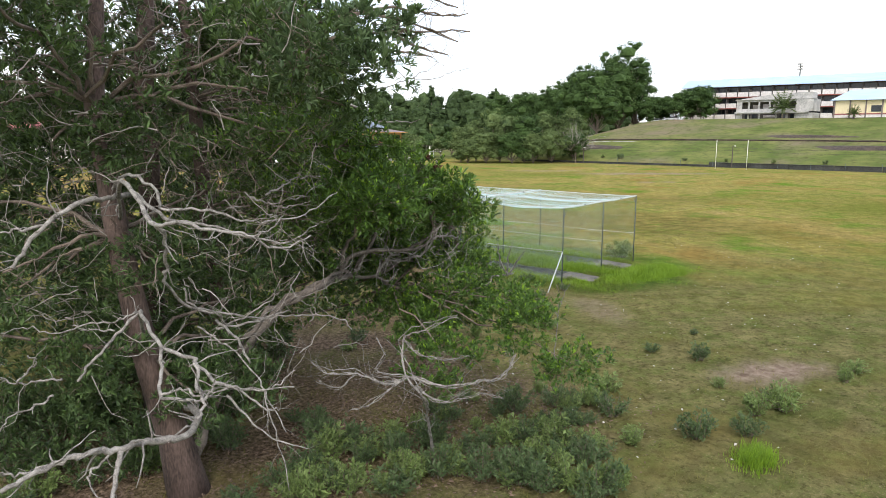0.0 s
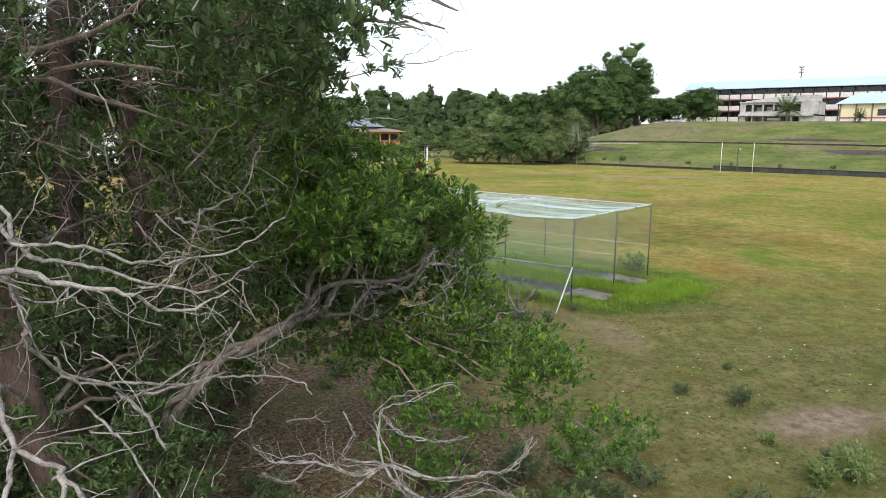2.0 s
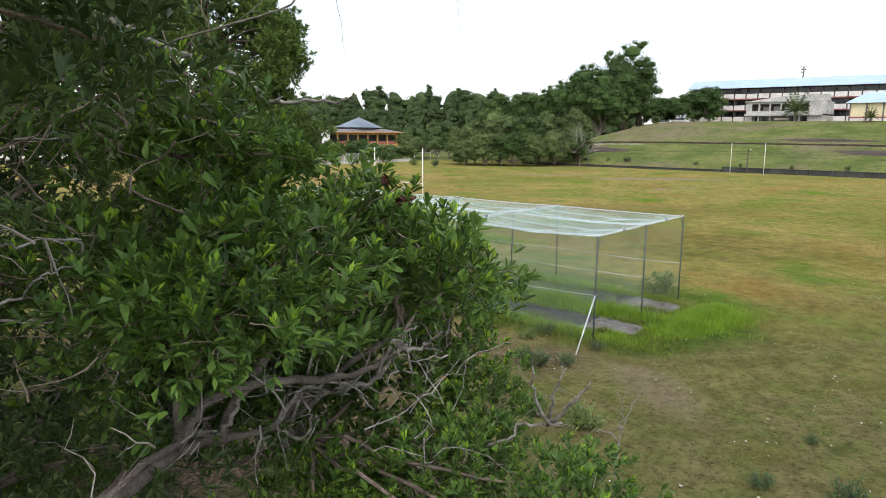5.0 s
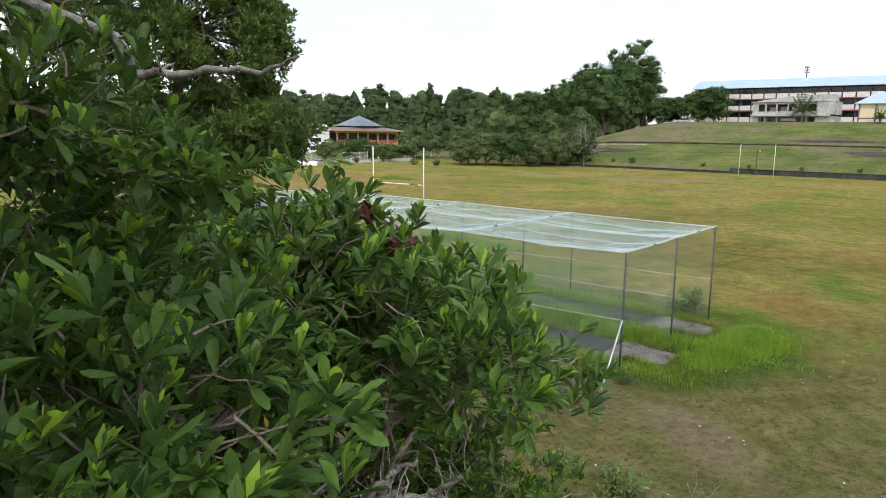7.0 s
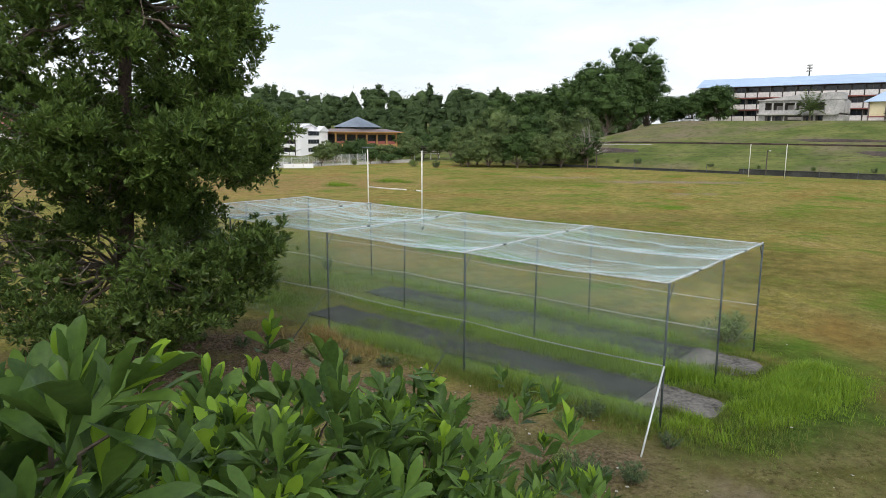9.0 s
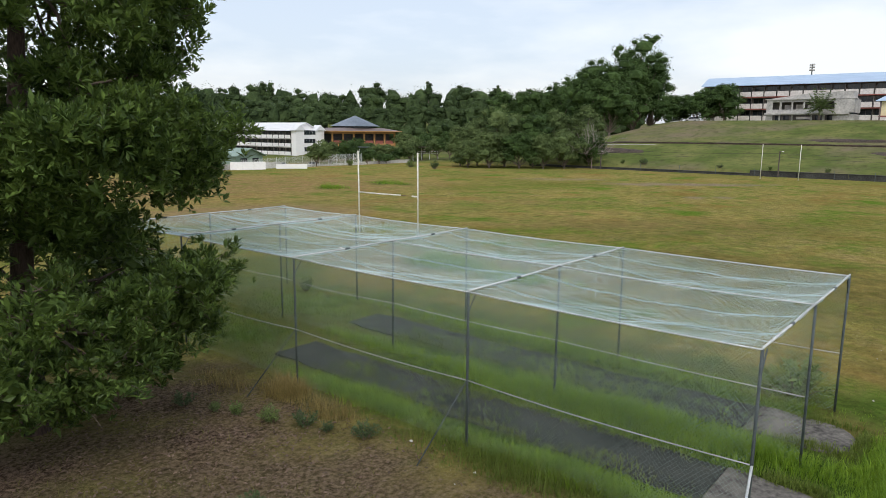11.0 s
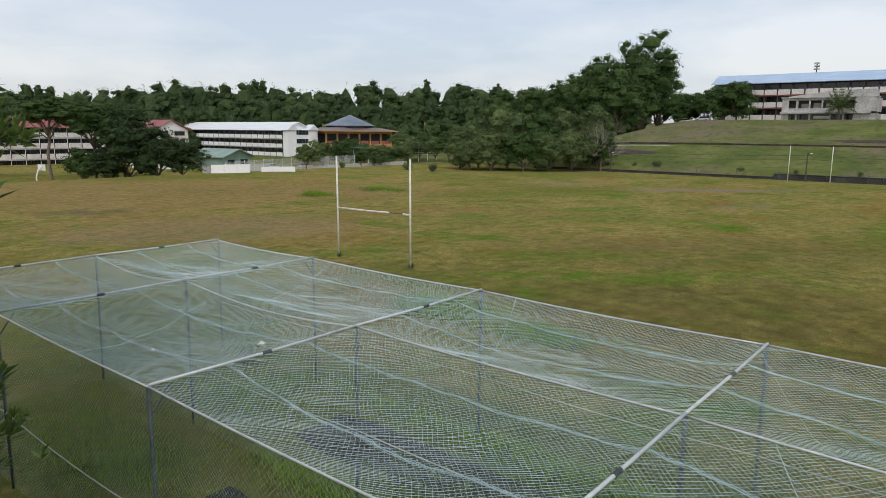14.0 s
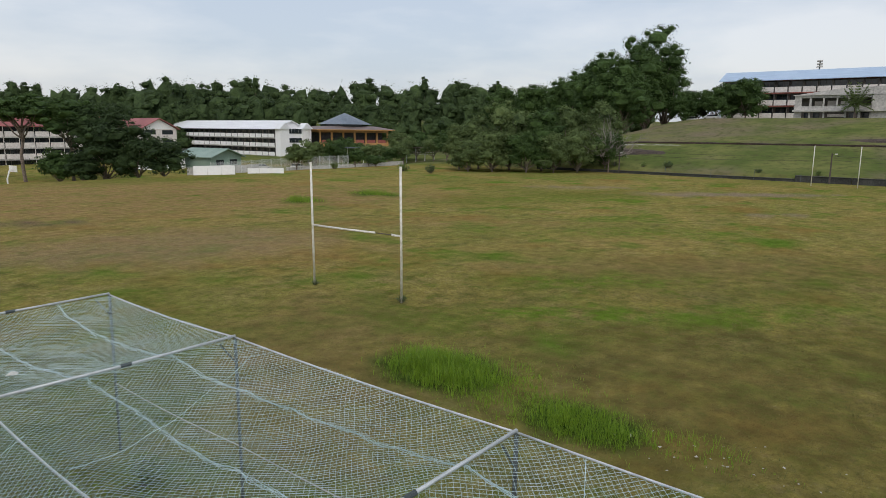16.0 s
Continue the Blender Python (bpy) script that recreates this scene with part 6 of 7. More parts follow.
def build_end_wing():
    """White stair tower end of the classroom block, with three rows of windows."""
    t = thing("stair_wing", "white gabled stair wing with bands of dark windows", "building")
    t.location = (136.2, 184.6, -3.9)
    s = Soup()
    box(s, 0.0, 12, 0.2, 2.3, -0.5, 11.3)
    part("wall", s, M_WALL_W, t)
    for x in (0.0, 8.9):
        s = Soup()
        box(s, x - 0.2, x + 3.3, -0.5, 0.3, -0.5, 11.4)
        part("pier", s, M_WALL_W, t)
        s = Soup()
        prism(s, [(x - 0.8, 11.3), (x + 1.55, 13.2), (x + 3.9, 11.3)], "y", -0.9, 2.4)
        part("gable", s, M_ROOF_W, t)
    for i in range(4):
        for j in range(4):
            s = Soup()
            box(s, 3.4 + j * 1.38, 4.66 + j * 1.38, 0.1, 0.19, i * 2.85 + 1.3, i * 2.85 + 2.75)
            part("window", s, M_GLASS, t)


build_end_wing()


def build_gable_wing():
    t = thing("gabled_wing", "cream wing with a white gable and red roof", "building")
    t.location = (101, 203, -4.0)
    s = Soup()
    box(s, 0, 11, 0, 16, -0.5, 11.2)
    part("wall", s, M_WALL_P, t)
    s = Soup()
    prism(s, [(-0.8, 11.0), (5.5, 14.2), (11.8, 11.0), (11.8, 10.8), (5.5, 14.0), (-0.8, 10.8)], "y", -0.9, 17)
    part("roof", s, M_ROOF_R, t)
    s = Soup()
    prism(s, [(0, 11.0), (11, 11.0), (5.5, 13.9)], "y", -0.05, 0.2)
    part("gable", s, M_WALL_W, t)
    for i in range(4):
        for x in (1.0, 6.4):
            s = Soup()
            box(s, x, x + 3.4, -0.06, 0.02, i * 2.8 + 1.0, i * 2.8 + 2.3)
            part("window", s, M_GLASS, t)


build_gable_wing()


def build_grey_block():
    """Two-storey concrete block with open ground floor, front towards the field."""
    t = thing("concrete_block", "weathered grey concrete two-storey block with an open ground floor", "building")
    t.matrix_world = facing_minus_x(196, 51.5, 10.95)
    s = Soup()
    # Shade behind the open fronts is painted into this wall's colour.
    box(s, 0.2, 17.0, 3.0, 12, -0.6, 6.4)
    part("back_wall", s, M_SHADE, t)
    for name, x0, x1, y0, y1, z0, z1 in (("base", 0, 17.1, 0.05, 0.5, -0.8, 0.35), ("lintel", 0, 17.1, 0.06, 0.5, 2.0, 2.15), ("ledge", -0.2, 20.6, -0.9, 0.7, 2.15, 2.6), ("parapet", 0, 17.1, 0, 0.4, 2.6, 3.5),
                                         ("beam", 0, 17.1, 0.02, 3.2, 5.55, 6.15), ("eave", -0.3, 21.9, -0.5, 3.4, 6.15, 6.35), ("pier", 17.1, 21.6, -0.15, 9, -0.8, 2.14), ("pier", 17.1, 21.6, -0.4, 9, 2.61, 6.14), ("upper_wall", 17.1, 21.2, -0.1, 6, 6.36, 8.1)):
        s = Soup()
        box(s, x0, x1, y0, y1, z0, z1)
        part(name, s, M_WALL_G, t)
    for x, w in ((0, 1.7), (3.4, 0.35), (6.6, 0.35), (11.4, 0.3), (14.3, 0.5), (16.7, 0.39)):
        s = Soup()
        box(s, x, x + w, 0.08, 0.45, 0.34, 2.01)
        part("column", s, M_WALL_G, t)
    for x, w in ((0, 1.6), (3.4, 0.5), (6.4, 0.4), (9.4, 0.35), (11.9, 0.4), (14.2, 0.5), (16.8, 0.3)):
        s = Soup()
        box(s, x, x + w, 0.05, 0.38, 3.49, 5.56)
        part("mullion_pier", s, M_WALL_G, t)
    for x, w, z in ((4.1, 2.0, 3.5), (7.0, 2.2, 3.6), (9.9, 1.8, 3.5), (12.5, 1.6, 3.6), (7.2, 4.0, 0.9)):
        s = Soup()
        box(s, x, x + w, 2.85, 2.99, z, z + (1.3 if z > 3 else 0.7))
        part("inner_panel", s, M_WALL_P, t)
    for x in (1.8, 3.9, 12.0, 14.9):
        s = Soup()
        box(s, x, x + 1.5, 2.9, 2.98, 0.5, 1.9)
        part("window", s, M_GLASS, t)
    s = Soup()
    v = [(1.4, 0.0, 6.36), (17.05, 0.0, 6.36), (17.05, 0.0, 8.0), (10.5, 0.0, 7.75), (1.4, 0.0, 6.5)]
    v += [(x, 0.4, z) for x, _, z in v]
    s.add(v, [(0, 1, 2, 3, 4), (9, 8, 7, 6, 5)], [(0, 5, 6, 1), (1, 6, 7, 2), (2, 7, 8, 3), (3, 8, 9, 4), (4, 9, 5, 0)])
    part("sloping_parapet", s, M_WALL_G, t)


build_grey_block()


def build_yellow_house():
    t = thing("yellow_hall", "pale yellow single-storey hall with a pale blue hipped metal roof", "building")
    t.matrix_world = facing_minus_x(190, 23.5, 11.4)
    s = Soup()
    box(s, 0, 34, 0, 12, -0.6, 4.8)
    part("wall", s, M_WALL_Y, t)
    s = Soup()
    v = [(-1, -1, 4.7), (35, -1, 4.7), (35, 13, 4.7), (-1, 13, 4.7), (3.0, 6, 7.8), (31, 6, 7.8)]
    s.add(v, [(0, 1, 5, 4), (2, 3, 4, 5)], [(1, 2, 5), (3, 0, 4)], [(3, 2, 1, 0)])
    part("roof", s, M_ROOF_B, t)
    s = Soup()
    box(s, -0.1, 34.1, -0.12, 0.0, -0.6, 0.75)
    part("dado", s, M_WALL_P, t, "stained pinkish plinth")
    s = Soup()
    box(s, -0.1, 34.1, -0.16, 0.0, 0.753, 1.1)
    part("band", s, M_ROOF_R, t, "dull red painted band")
    for j in range(9):
        s = Soup()
        box(s, j * 3.8, j * 3.8 + 0.35, -0.2, 0.0, -0.5, 4.7)
        part("pilaster", s, M_EAVE, t)
    for j in range(4):
        s = Soup()
        box(s, 9 + j * 7.6, 11.6 + j * 7.6, -0.08, 0.0, 1.5, 3.2)
        part("window", s, M_GLASS, t)


build_yellow_house()


def build_orange_hall():
    t = thing("orange_hall", "orange hall with a slate-blue pyramid roof over broad red eaves", "building")
    t.matrix_world = pose(164, 185, 1.0, 0, 0, -20)
    # Inner wall coloured near black to stand for shade in the openings.
    s = Soup()
    box(s, -11, 11, -6.5, 8, -2, 6.2)
    part("inner_wall", s, M_GALLERY, t)
    for z0, z1 in ((-2.0, 1.9), (5.4, 6.2)):
        s = Soup()
        box(s, -12.4, 12.4, -8.6, 8.6, z0, z1)
        part("wall_band", s, M_WALL_O, t)
    for j in range(7):
        s = Soup()
        box(s, -12.4 + j * 4.05, -11.9 + j * 4.05, -8.55, -8.0, 1.9, 5.4)
        part("column", s, M_WALL_O, t)
    for j in range(6):
        s = Soup()
        box(s, -11.6 + j * 4.05, -8.7 + j * 4.05, -8.3, -8.2, 1.9, 3.0)
        part("railing_panel", s, M_DARKRED, t)
    s = Soup()
    v = [(-14, -10.6, 6.4), (14, -10.6, 6.4), (14, 10.6, 6.4), (-14, 10.6, 6.4), (-8.6, -6, 7.5), (8.6, -6, 7.5), (8.6, 6, 7.5), (-8.6, 6, 7.5)]
    s.add(v, [(0, 1, 5, 4), (1, 2, 6, 5), (2, 3, 7, 6), (3, 0, 4, 7), (3, 2, 1, 0), (4, 5, 6, 7)])
    part("eave", s, M_EAVE, t, "broad low grey-brown eaves")
    s = Soup()
    box(s, -14.1, 14.1, -10.7, 10.7, 6.12, 6.39)
    part("fascia", s, M_WALL_O, t)
    s = Soup()
    a = np.arange(8) * math.pi / 4 + math.pi / 8
    low = np.stack([np.cos(a) * 8.2, np.sin(a) * 7.4, np.full(8, 7.4)], -1)
    s.add([*low, *(low + (0, 0, 0.7))], [(i, (i + 1) % 8, (i + 1) % 8 + 8, i + 8) for i in range(8)])
    part("clerestory", s, M_GLASS, t)
    s = Soup()
    ring = np.stack([np.cos(a) * 9.4, np.sin(a) * 8.4, np.full(8, 8.1)], -1)
    s.add([*ring, (0, 0, 12.0)], [(i, (i + 1) % 8, 8) for i in range(8)], [tuple(range(8))[::-1]])
    part("roof", s, M_ROOF_D, t)


build_orange_hall()


def build_small_house(x, y, z, w, d, h, wall, roof, label, turn=0):
    t = thing("small_house", label, "house")
    t.matrix_world = pose(x, y, z, 0, 0, turn)
    s = Soup()
    box(s, 0, w, 0, d, -1, h)
    part("wall", s, wall, t)
    s = Soup()
    prism(s, [(-0.8, h - 0.1), (w / 2, h + w * 0.2), (w + 0.8, h - 0.1), (w + 0.8, h - 0.3), (w / 2, h + w * 0.2 - 0.2), (-0.8, h - 0.3)], "y", -0.9, d + 0.9)
    part("roof", s, roof, t)
    s = Soup()
    prism(s, [(0, h - 0.1), (w, h - 0.1), (w / 2, h + w * 0.19)], "y", 0, 0.2)
    part("gable", s, wall, t)
    for j in range(2):
        s = Soup()
        box(s, w * (0.15 + 0.45 * j), w * (0.4 + 0.45 * j), -0.05, 0.0, 0.9, 2.2)
        part("window", s, M_GLASS, t)


build_small_house(97, 161, -2.6, 10, 12, 3.0, M_ROOF_G, M_ROOF_G, "small house with a green gable and green metal roof", 10)
build_small_house(84, 166, -2.6, 10, 14, 3.6, M_WALL_W, M_ROOF_B, "low white house with a pale blue metal roof", 10)


# ---------------- low wall and fence along the bank ----------------
for i in range(14):
    s = Soup()
    y = -30 + i * 8.0
    h = 0.95 if y < 34 else 0.4
    box(s, 121.6, 122.1, y + 0.06, y + 7.94, -0.2, h)
    box(s, 121.5, 122.15, y + 0.06, y + 7.94, h, h + 0.09)
    tagged(part("low_wall", s, M_DARKWALL), "dark mossy retaining wall section at the bank's foot", "retaining wall", "wall along the bank", "structure")


# ---------------- undergrowth ----------------
def shrub_stock(seed, wide, tall, leaf, mat):
    g = np.random.default_rng(seed)
    t = new("shrub")
    wood, green = Soup(), Soup()
    tips, ways = [], []
    for i in range(26):
        a = g.uniform(0, 6.283)
        out = g.uniform(0.15, 1) ** 0.7
        tip = np.array([math.cos(a) * wide * 0.5 * out, math.sin(a) * wide * 0.5 * out, tall * (1.05 - 0.55 * out) * g.uniform(0.7, 1.15)])
        pts, rr = bent((tip[0] * 0.15, tip[1] * 0.15, -0.05), tip, 0.01, 0.003, 5, 0.08, 0.05)
        tube(wood, pts[::2], rr[::2], 3)
        for s in np.linspace(0.4, 1, 5):
            p = np.array([np.interp(s, np.linspace(0, 1, 5), pts[:, k]) for k in range(3)])
            tips.append(p + g.normal(0, 0.03, 3))
            ways.append(unit(tip * (1, 1, 0) + (0, 0, 0.5) + g.normal(0, 0.3, 3)))
    rosettes(green, np.array(tips), np.array(ways), 6, leaf, leaf * 0.34, 0, 0.95)
    part("stem", wood, M_TWIG, t)
    part("foliage", green, mat, t)
    return t


M_SHRUB_B = material("bluish_shrub_leaf", (0.035, 0.065, 0.03), (0.14, 0.2, 0.08), 1.5, 0.55, island=0.8, thin=0.15)
M_DULL_G = material("dull_green_blade", (0.075, 0.115, 0.02), (0.17, 0.22, 0.045), 0.6, 0.6, island=0.8, thin=0.3)
STOCK = [shrub_stock(1, 1.0, 0.75, 0.12, M_SHRUB_B), shrub_stock(2, 1.3, 0.8, 0.13, M_SHRUB_B), shrub_stock(3, 0.8, 0.7, 0.12, M_SHRUB), shrub_stock(4, 1.1, 0.65, 0.13, M_SHRUB)]
for s in STOCK:
    tagged(s, "low leafy dark green shrub in rough grass", "shrub", "shrubs on the rough ground")
PLACED = [0]


def plant(x, y, size=1.0, label=""):
    i = PLACED[0]
    PLACED[0] += 1
    m = pose(x, y, float(height(x, y)) - 0.02, 0, 0, (i * 77) % 360)
    if i < len(STOCK):
        ob = STOCK[i]
        ob.matrix_world = m
    else:
        ob = copy_thing(STOCK[i % len(STOCK)], m)
    ob.scale = (size, size, size * (0.9 + 0.05 * (i % 5)))
    if label:
        ob["label"] = label
    return ob


for ahead, across, size in ((30.3, 3.6, 0.8), (30.2, 4.4, 0.7), (26.2, 2.9, 1.0), (25.4, 4.0, 1.1), (21.7, 8.6, 0.9), (22.5, 7.2, 0.6), (17.2, 8.4, 1.1), (17.6, 9.3, 1.2), (15.7, 6.3, 1.15), (15.9, 7.6, 0.8), (15.4, 4.6, 0.9), (18.8, 4.8, 1.0), (17.1, 4.5, 1.0), (17.4, 2.0, 1.0), (19.6, 12.2, 0.7), (20.4, 13.0, 0.8),
                            (18.3, 9.2, 0.5), (17.8, 3.1, 0.9), (20.3, 3.4, 0.8), (19.2, 8.2, 0.5), (24.6, 9.4, 0.4), (33.5, 4.2, 0.8), (24.2, 1.2, 0.8)):
    plant(*plan(ahead, across), size)
for i in range(84):
    at = plan(rng.uniform(12.6, 15.6), rng.uniform(-3.2, 4.0)) if i < 56 else plan(rng.uniform(15.4, 19), rng.uniform(-1.0, 4.6))
    plant(*at, rng.uniform(0.65, 1.15) if i < 56 else rng.uniform(0.4, 0.8))
for i in range(30):
    plant(*plan(rng.uniform(11.5, 24), rng.uniform(-9, -3)), rng.uniform(0.6, 1.1))
UNDER = shrub_stock(9, 2.0, 1.3, 0.17, M_LEAF_DARK)
tagged(UNDER, "dark green understorey bush in the shade of large trees", "bush", "understorey bushes")
UNDER.matrix_world = pose(*plan(14.5, -6.4), -0.05)
for i in range(36):
    at = plan(rng.uniform(15.5, 23), rng.uniform(-11.5, -5.5)) if i < 22 else plan(rng.uniform(13.2, 16.5), rng.uniform(-10, -6.2))
    ob = copy_thing(UNDER, pose(*at, -0.05, 0, 0, i * 47))
    size = rng.uniform(0.6, 1.2)
    ob.scale = (size, size, size * rng.uniform(0.8, 1.2))
for i in range(12):
    plant(-5 + 4 * ((i * 0.618) % 1), 8 + 11 * ((i * 0.382) % 1), rng.uniform(0.4, 0.8))
for x, y, size in ((-3.9, 0.2, 0.9), (-3.4, 0.9, 0.7), (-1.4, 1.9, 0.7), (-0.9, -0.6, 0.6), (-2.2, 3.4, 0.6), (-3.6, 2.4, 0.8)):
    plant(x, y, size)
plant(8.9, 1.1, 1.9, "tall grey-green bush inside the practice net's open end")
for gx, gy in ((22.9, 34.2), (23.2, 28.6)):
    plant(gx, gy, 0.45, "small green weed tuft at a goal post's foot")
plant(7.8, 22.0, 1.1, "dark bush in the far corner of the practice net")


def scatter(n, cx, cy, a, b, turn=0.0):
    """Random places in an oval, denser in its middle."""
    r, t = np.sqrt(rng.random(n)) * rng.uniform(0.5, 1.3, n), rng.uniform(0, 6.283, n)
    u, v = r * np.cos(t) * a, r * np.sin(t) * b
    c, s = math.cos(radians(turn)), math.sin(radians(turn))
    return cx + u * c - v * s, cy + u * s + v * c


def tall_grass(name, label, mat, patches, wide=0.008):
    s = Soup()
    for cx, cy, a, b, turn, n, tall in patches:
        x, y = scatter(n, cx, cy, a, b, turn)
        rim = 1 - 0.55 * np.clip((((x - cx) / a) ** 2 + ((y - cy) / b) ** 2), 0, 1)
        blades(s, x, y, height(x, y), tall * rim * (0.8 + 0.3 * lumps(x, y, 1.6, 9)) * rng.uniform(0.5, 1.3, n), wide, 0.5, 3)
    tagged(part(name, s, mat), label, "grass", kind="stuff")


tall_grass("lush_grass", "bright green tall grass round the practice net", M_GRASS,
           [(3.3, -2.0, 2.6, 0.9, -15, 1300, 0.42), (1.0, -0.5, 0.25, 0.6, 0, 200, 0.36), (2.5, -1.1, 0.7, 0.25, -10, 260, 0.34), (5.5, -3.1, 2.6, 0.8, -12, 900, 0.34), (0.3, 2.8, 0.6, 4.5, 0, 2300, 0.42), (4.0, 4.5, 1.05, 7.2, 0, 4600, 0.6), (5.2, -1.9, 2.7, 1.0, -8, 2000, 0.48), (6.9, -2.3, 1.3, 1.3, 0, 700, 0.42), (17.5, 21.5, 1.5, 2.3, 0, 1300, 0.85), (16.8, 16.3, 1.2, 2.0, 0, 650, 0.5), (17.9, 19.8, 2.4, 4.2, 0, 420, 0.4), (16.6, 17.6, 1.8, 3.6, 0, 420, 0.34), (17.2, 13.6, 1.2, 2.2, 0, 120, 0.3), (48, 66, 1.9, 2.6, 0, 420, 0.8), (59, 66, 2.2, 3.6, 0, 420, 0.8)], 0.0075)
tall_grass("rank_grass", "dull green rank grass along the practice net", M_DULL_G, [(-0.3, 3.5, 0.9, 5.5, 0, 2200, 0.4), (1.8, -2.0, 1.8, 0.9, 0, 700, 0.2), (4.2, 19, 3.8, 4.5, 0, 1300, 0.26)])
tall_grass("cage_grass", "soft green uncut grass inside the practice net", M_CAGE, [(2.0, 19.4, 1.7, 4.2, 0, 1000, 0.28), (6.2, 19.8, 1.8, 3.8, 0, 1200, 0.3), (2.0, 9.5, 0.8, 6.5, 0, 700, 0.16), (6.3, 7.5, 0.95, 8, 0, 1700, 0.22), (7.9, 8, 0.5, 8.5, 0, 900, 0.34), (0.5, 11, 0.5, 5, 0, 700, 0.3)])
tall_grass("edge_grass", "thin green grass creeping over the slab edges", M_DULL_G, [(1.2, 7, 0.25, 8, 0, 700, 0.22), (2.9, 7, 0.3, 8, 0, 900, 0.28), (5.4, 8, 0.3, 8.5, 0, 900, 0.28), (7.2, 8, 0.3, 8.5, 0, 700, 0.25), (2.0, 12, 0.9, 2.6, 0, 420, 0.2), (6.3, 5, 0.9, 2.8, 0, 420, 0.2), (1.5, 3.5, 0.5, 2.2, 0, 260, 0.2), (2.6, 8.5, 0.4, 1.8, 0, 220, 0.22), (5.8, 12, 0.6, 2.5, 0, 320, 0.22), (1.1, -0.3, 0.25, 1.2, 0, 220, 0.3), (2.0, -1.05, 1.0, 0.2, 0, 260, 0.28), (3.05, -0.2, 0.25, 1.2, 0, 260, 0.35), (6.3, -0.95, 1.1, 0.2, 0, 260, 0.3), (5.4, -0.1, 0.3, 1.3, 0, 240, 0.35), (7.2, 0, 0.3, 1.3, 0, 200, 0.3)])
tall_grass("lush_clump", "bright green grass clump among low shrubs", M_GRASS, [(-13.2, -12.7, 0.8, 0.5, 0, 500, 0.5), (0.5, 10.2, 0.6, 3.0, 0, 700, 0.45), (8.3, 10, 0.5, 10, 0, 1300, 0.4), (4.2, 13.5, 0.6, 3, 0, 600, 0.4)])
tall_grass("straw_grass", "dry straw-coloured tussock by a net stay", M_REED, [(-0.7, 12.4, 0.55, 0.8, 0, 420, 0.95), (-0.9, 10.4, 0.6, 1.3, 0, 180, 0.5), (-1.4, 14.6, 0.8, 1.4, 0, 150, 0.4)])


def field_grass():
    s = Soup()
    n = 32000
    x, y = rng.uniform(-27, 34, n), rng.uniform(-26, 30, n)
    ahead = (x + 29.1) * HEAD[0] + (y + 16.5) * HEAD[1]
    across = (x + 29.1) * SIDE[0] + (y + 16.5) * SIDE[1]
    keep = (np.abs(across) < ahead * 0.75 + 2) & (ahead > 8) & (lumps(x, y, 0.8, 2) + rng.normal(0, 0.7, n) > -0.1)
    keep &= ~((x > 0.9) & (x < 3.4) & (y > -1) & (y < 15.5)) & ~((x > 5) & (x < 7.5) & (y > -1) & (y < 16.5))
    x, y = x[keep], y[keep]
    blades(s, x, y, height(x, y), 0.13 + 0.07 * lumps(x, y, 0.5, 4), 0.0065, 1.3, 3)
    tagged(part("field_grass", s, M_DULL), "dull yellow-green tufts of uncut field grass", "grass", kind="stuff")


field_grass()


def fallen_leaves():
    s = Soup()
    for cx, cy, a, b, turn, n in ((-19, -2.5, 8, 6.5, 20, 6500), (-15, -6, 5, 4, 30, 3000), (-4.5, 12, 5, 7, 0, 3600), (-10, 4, 6, 5, 0, 1500)):
        x, y = scatter(n, cx, cy, a, b, turn)
        d = rng.normal(0, 1, (n, 3)) * (1, 1, 0.25)
        size = rng.uniform(0.06, 0.14, n)
        leaves(s, np.stack([x, y, height(x, y) + 0.035], -1), d, size, size * 0.4)
    tagged(part("leaf_litter", s, M_LITTER), "fallen brown and pinkish dry leaves on bare earth", "leaf litter", kind="stuff")


fallen_leaves()


def scraps():
    s = Soup()
    n = 240
    f, k = rng.uniform(14, 46, n), rng.uniform(-0.02, 0.62, n)
    x = -29.1 + HEAD[0] * f + SIDE[0] * f * k
    y = -16.5 + HEAD[1] * f + SIDE[1] * f * k
    keep = ~((x > -0.5) & (x < 8.6) & (y > -1) & (y < 24))
    x, y = x[keep], y[keep]
    x, y = np.append(x, rng.normal(16.9, 0.9, 26)), np.append(y, rng.uniform(10.2, 15.2, 26))
    n = len(x)
    size = rng.uniform(0.04, 0.11, n)
    leaves(s, np.stack([x, y, height(x, y) + 0.07], -1), rng.normal(0, 1, (n, 3)) * (1, 1, 0.2), size, size * 0.8)
    tagged(part("pale_fallen_leaf", s, M_PETAL), "pale fallen leaves scattered in the field grass", "fallen leaves", kind="stuff")


scraps()


# ---------------- bank, poles and campus clutter ----------------
def along_bank(name, label, mat, x_at, y0, y1, half, lift, n=60, category="drain"):
    s = Soup()
    ys = np.linspace(y0, y1, n)
    xs = x_at(ys)
    rows = []
    for off, up in ((-half, -0.3), (-half, lift), (half, lift), (half, -0.3)):
        rows.append(np.stack([xs + off, ys, height(xs + off, ys) + up + 0.1 * lumps(ys, xs, 0.9, off) * (up > 0)], -1))
    v = np.concatenate(rows)
    i = np.arange(n - 1)[:, None]
    s.add(v, *(i + np.array([[a * n, a * n + 1, (a + 1) * n + 1, (a + 1) * n]]) for a in range(3)))
    return tagged(part(name, s, mat), label, category, kind="structure")


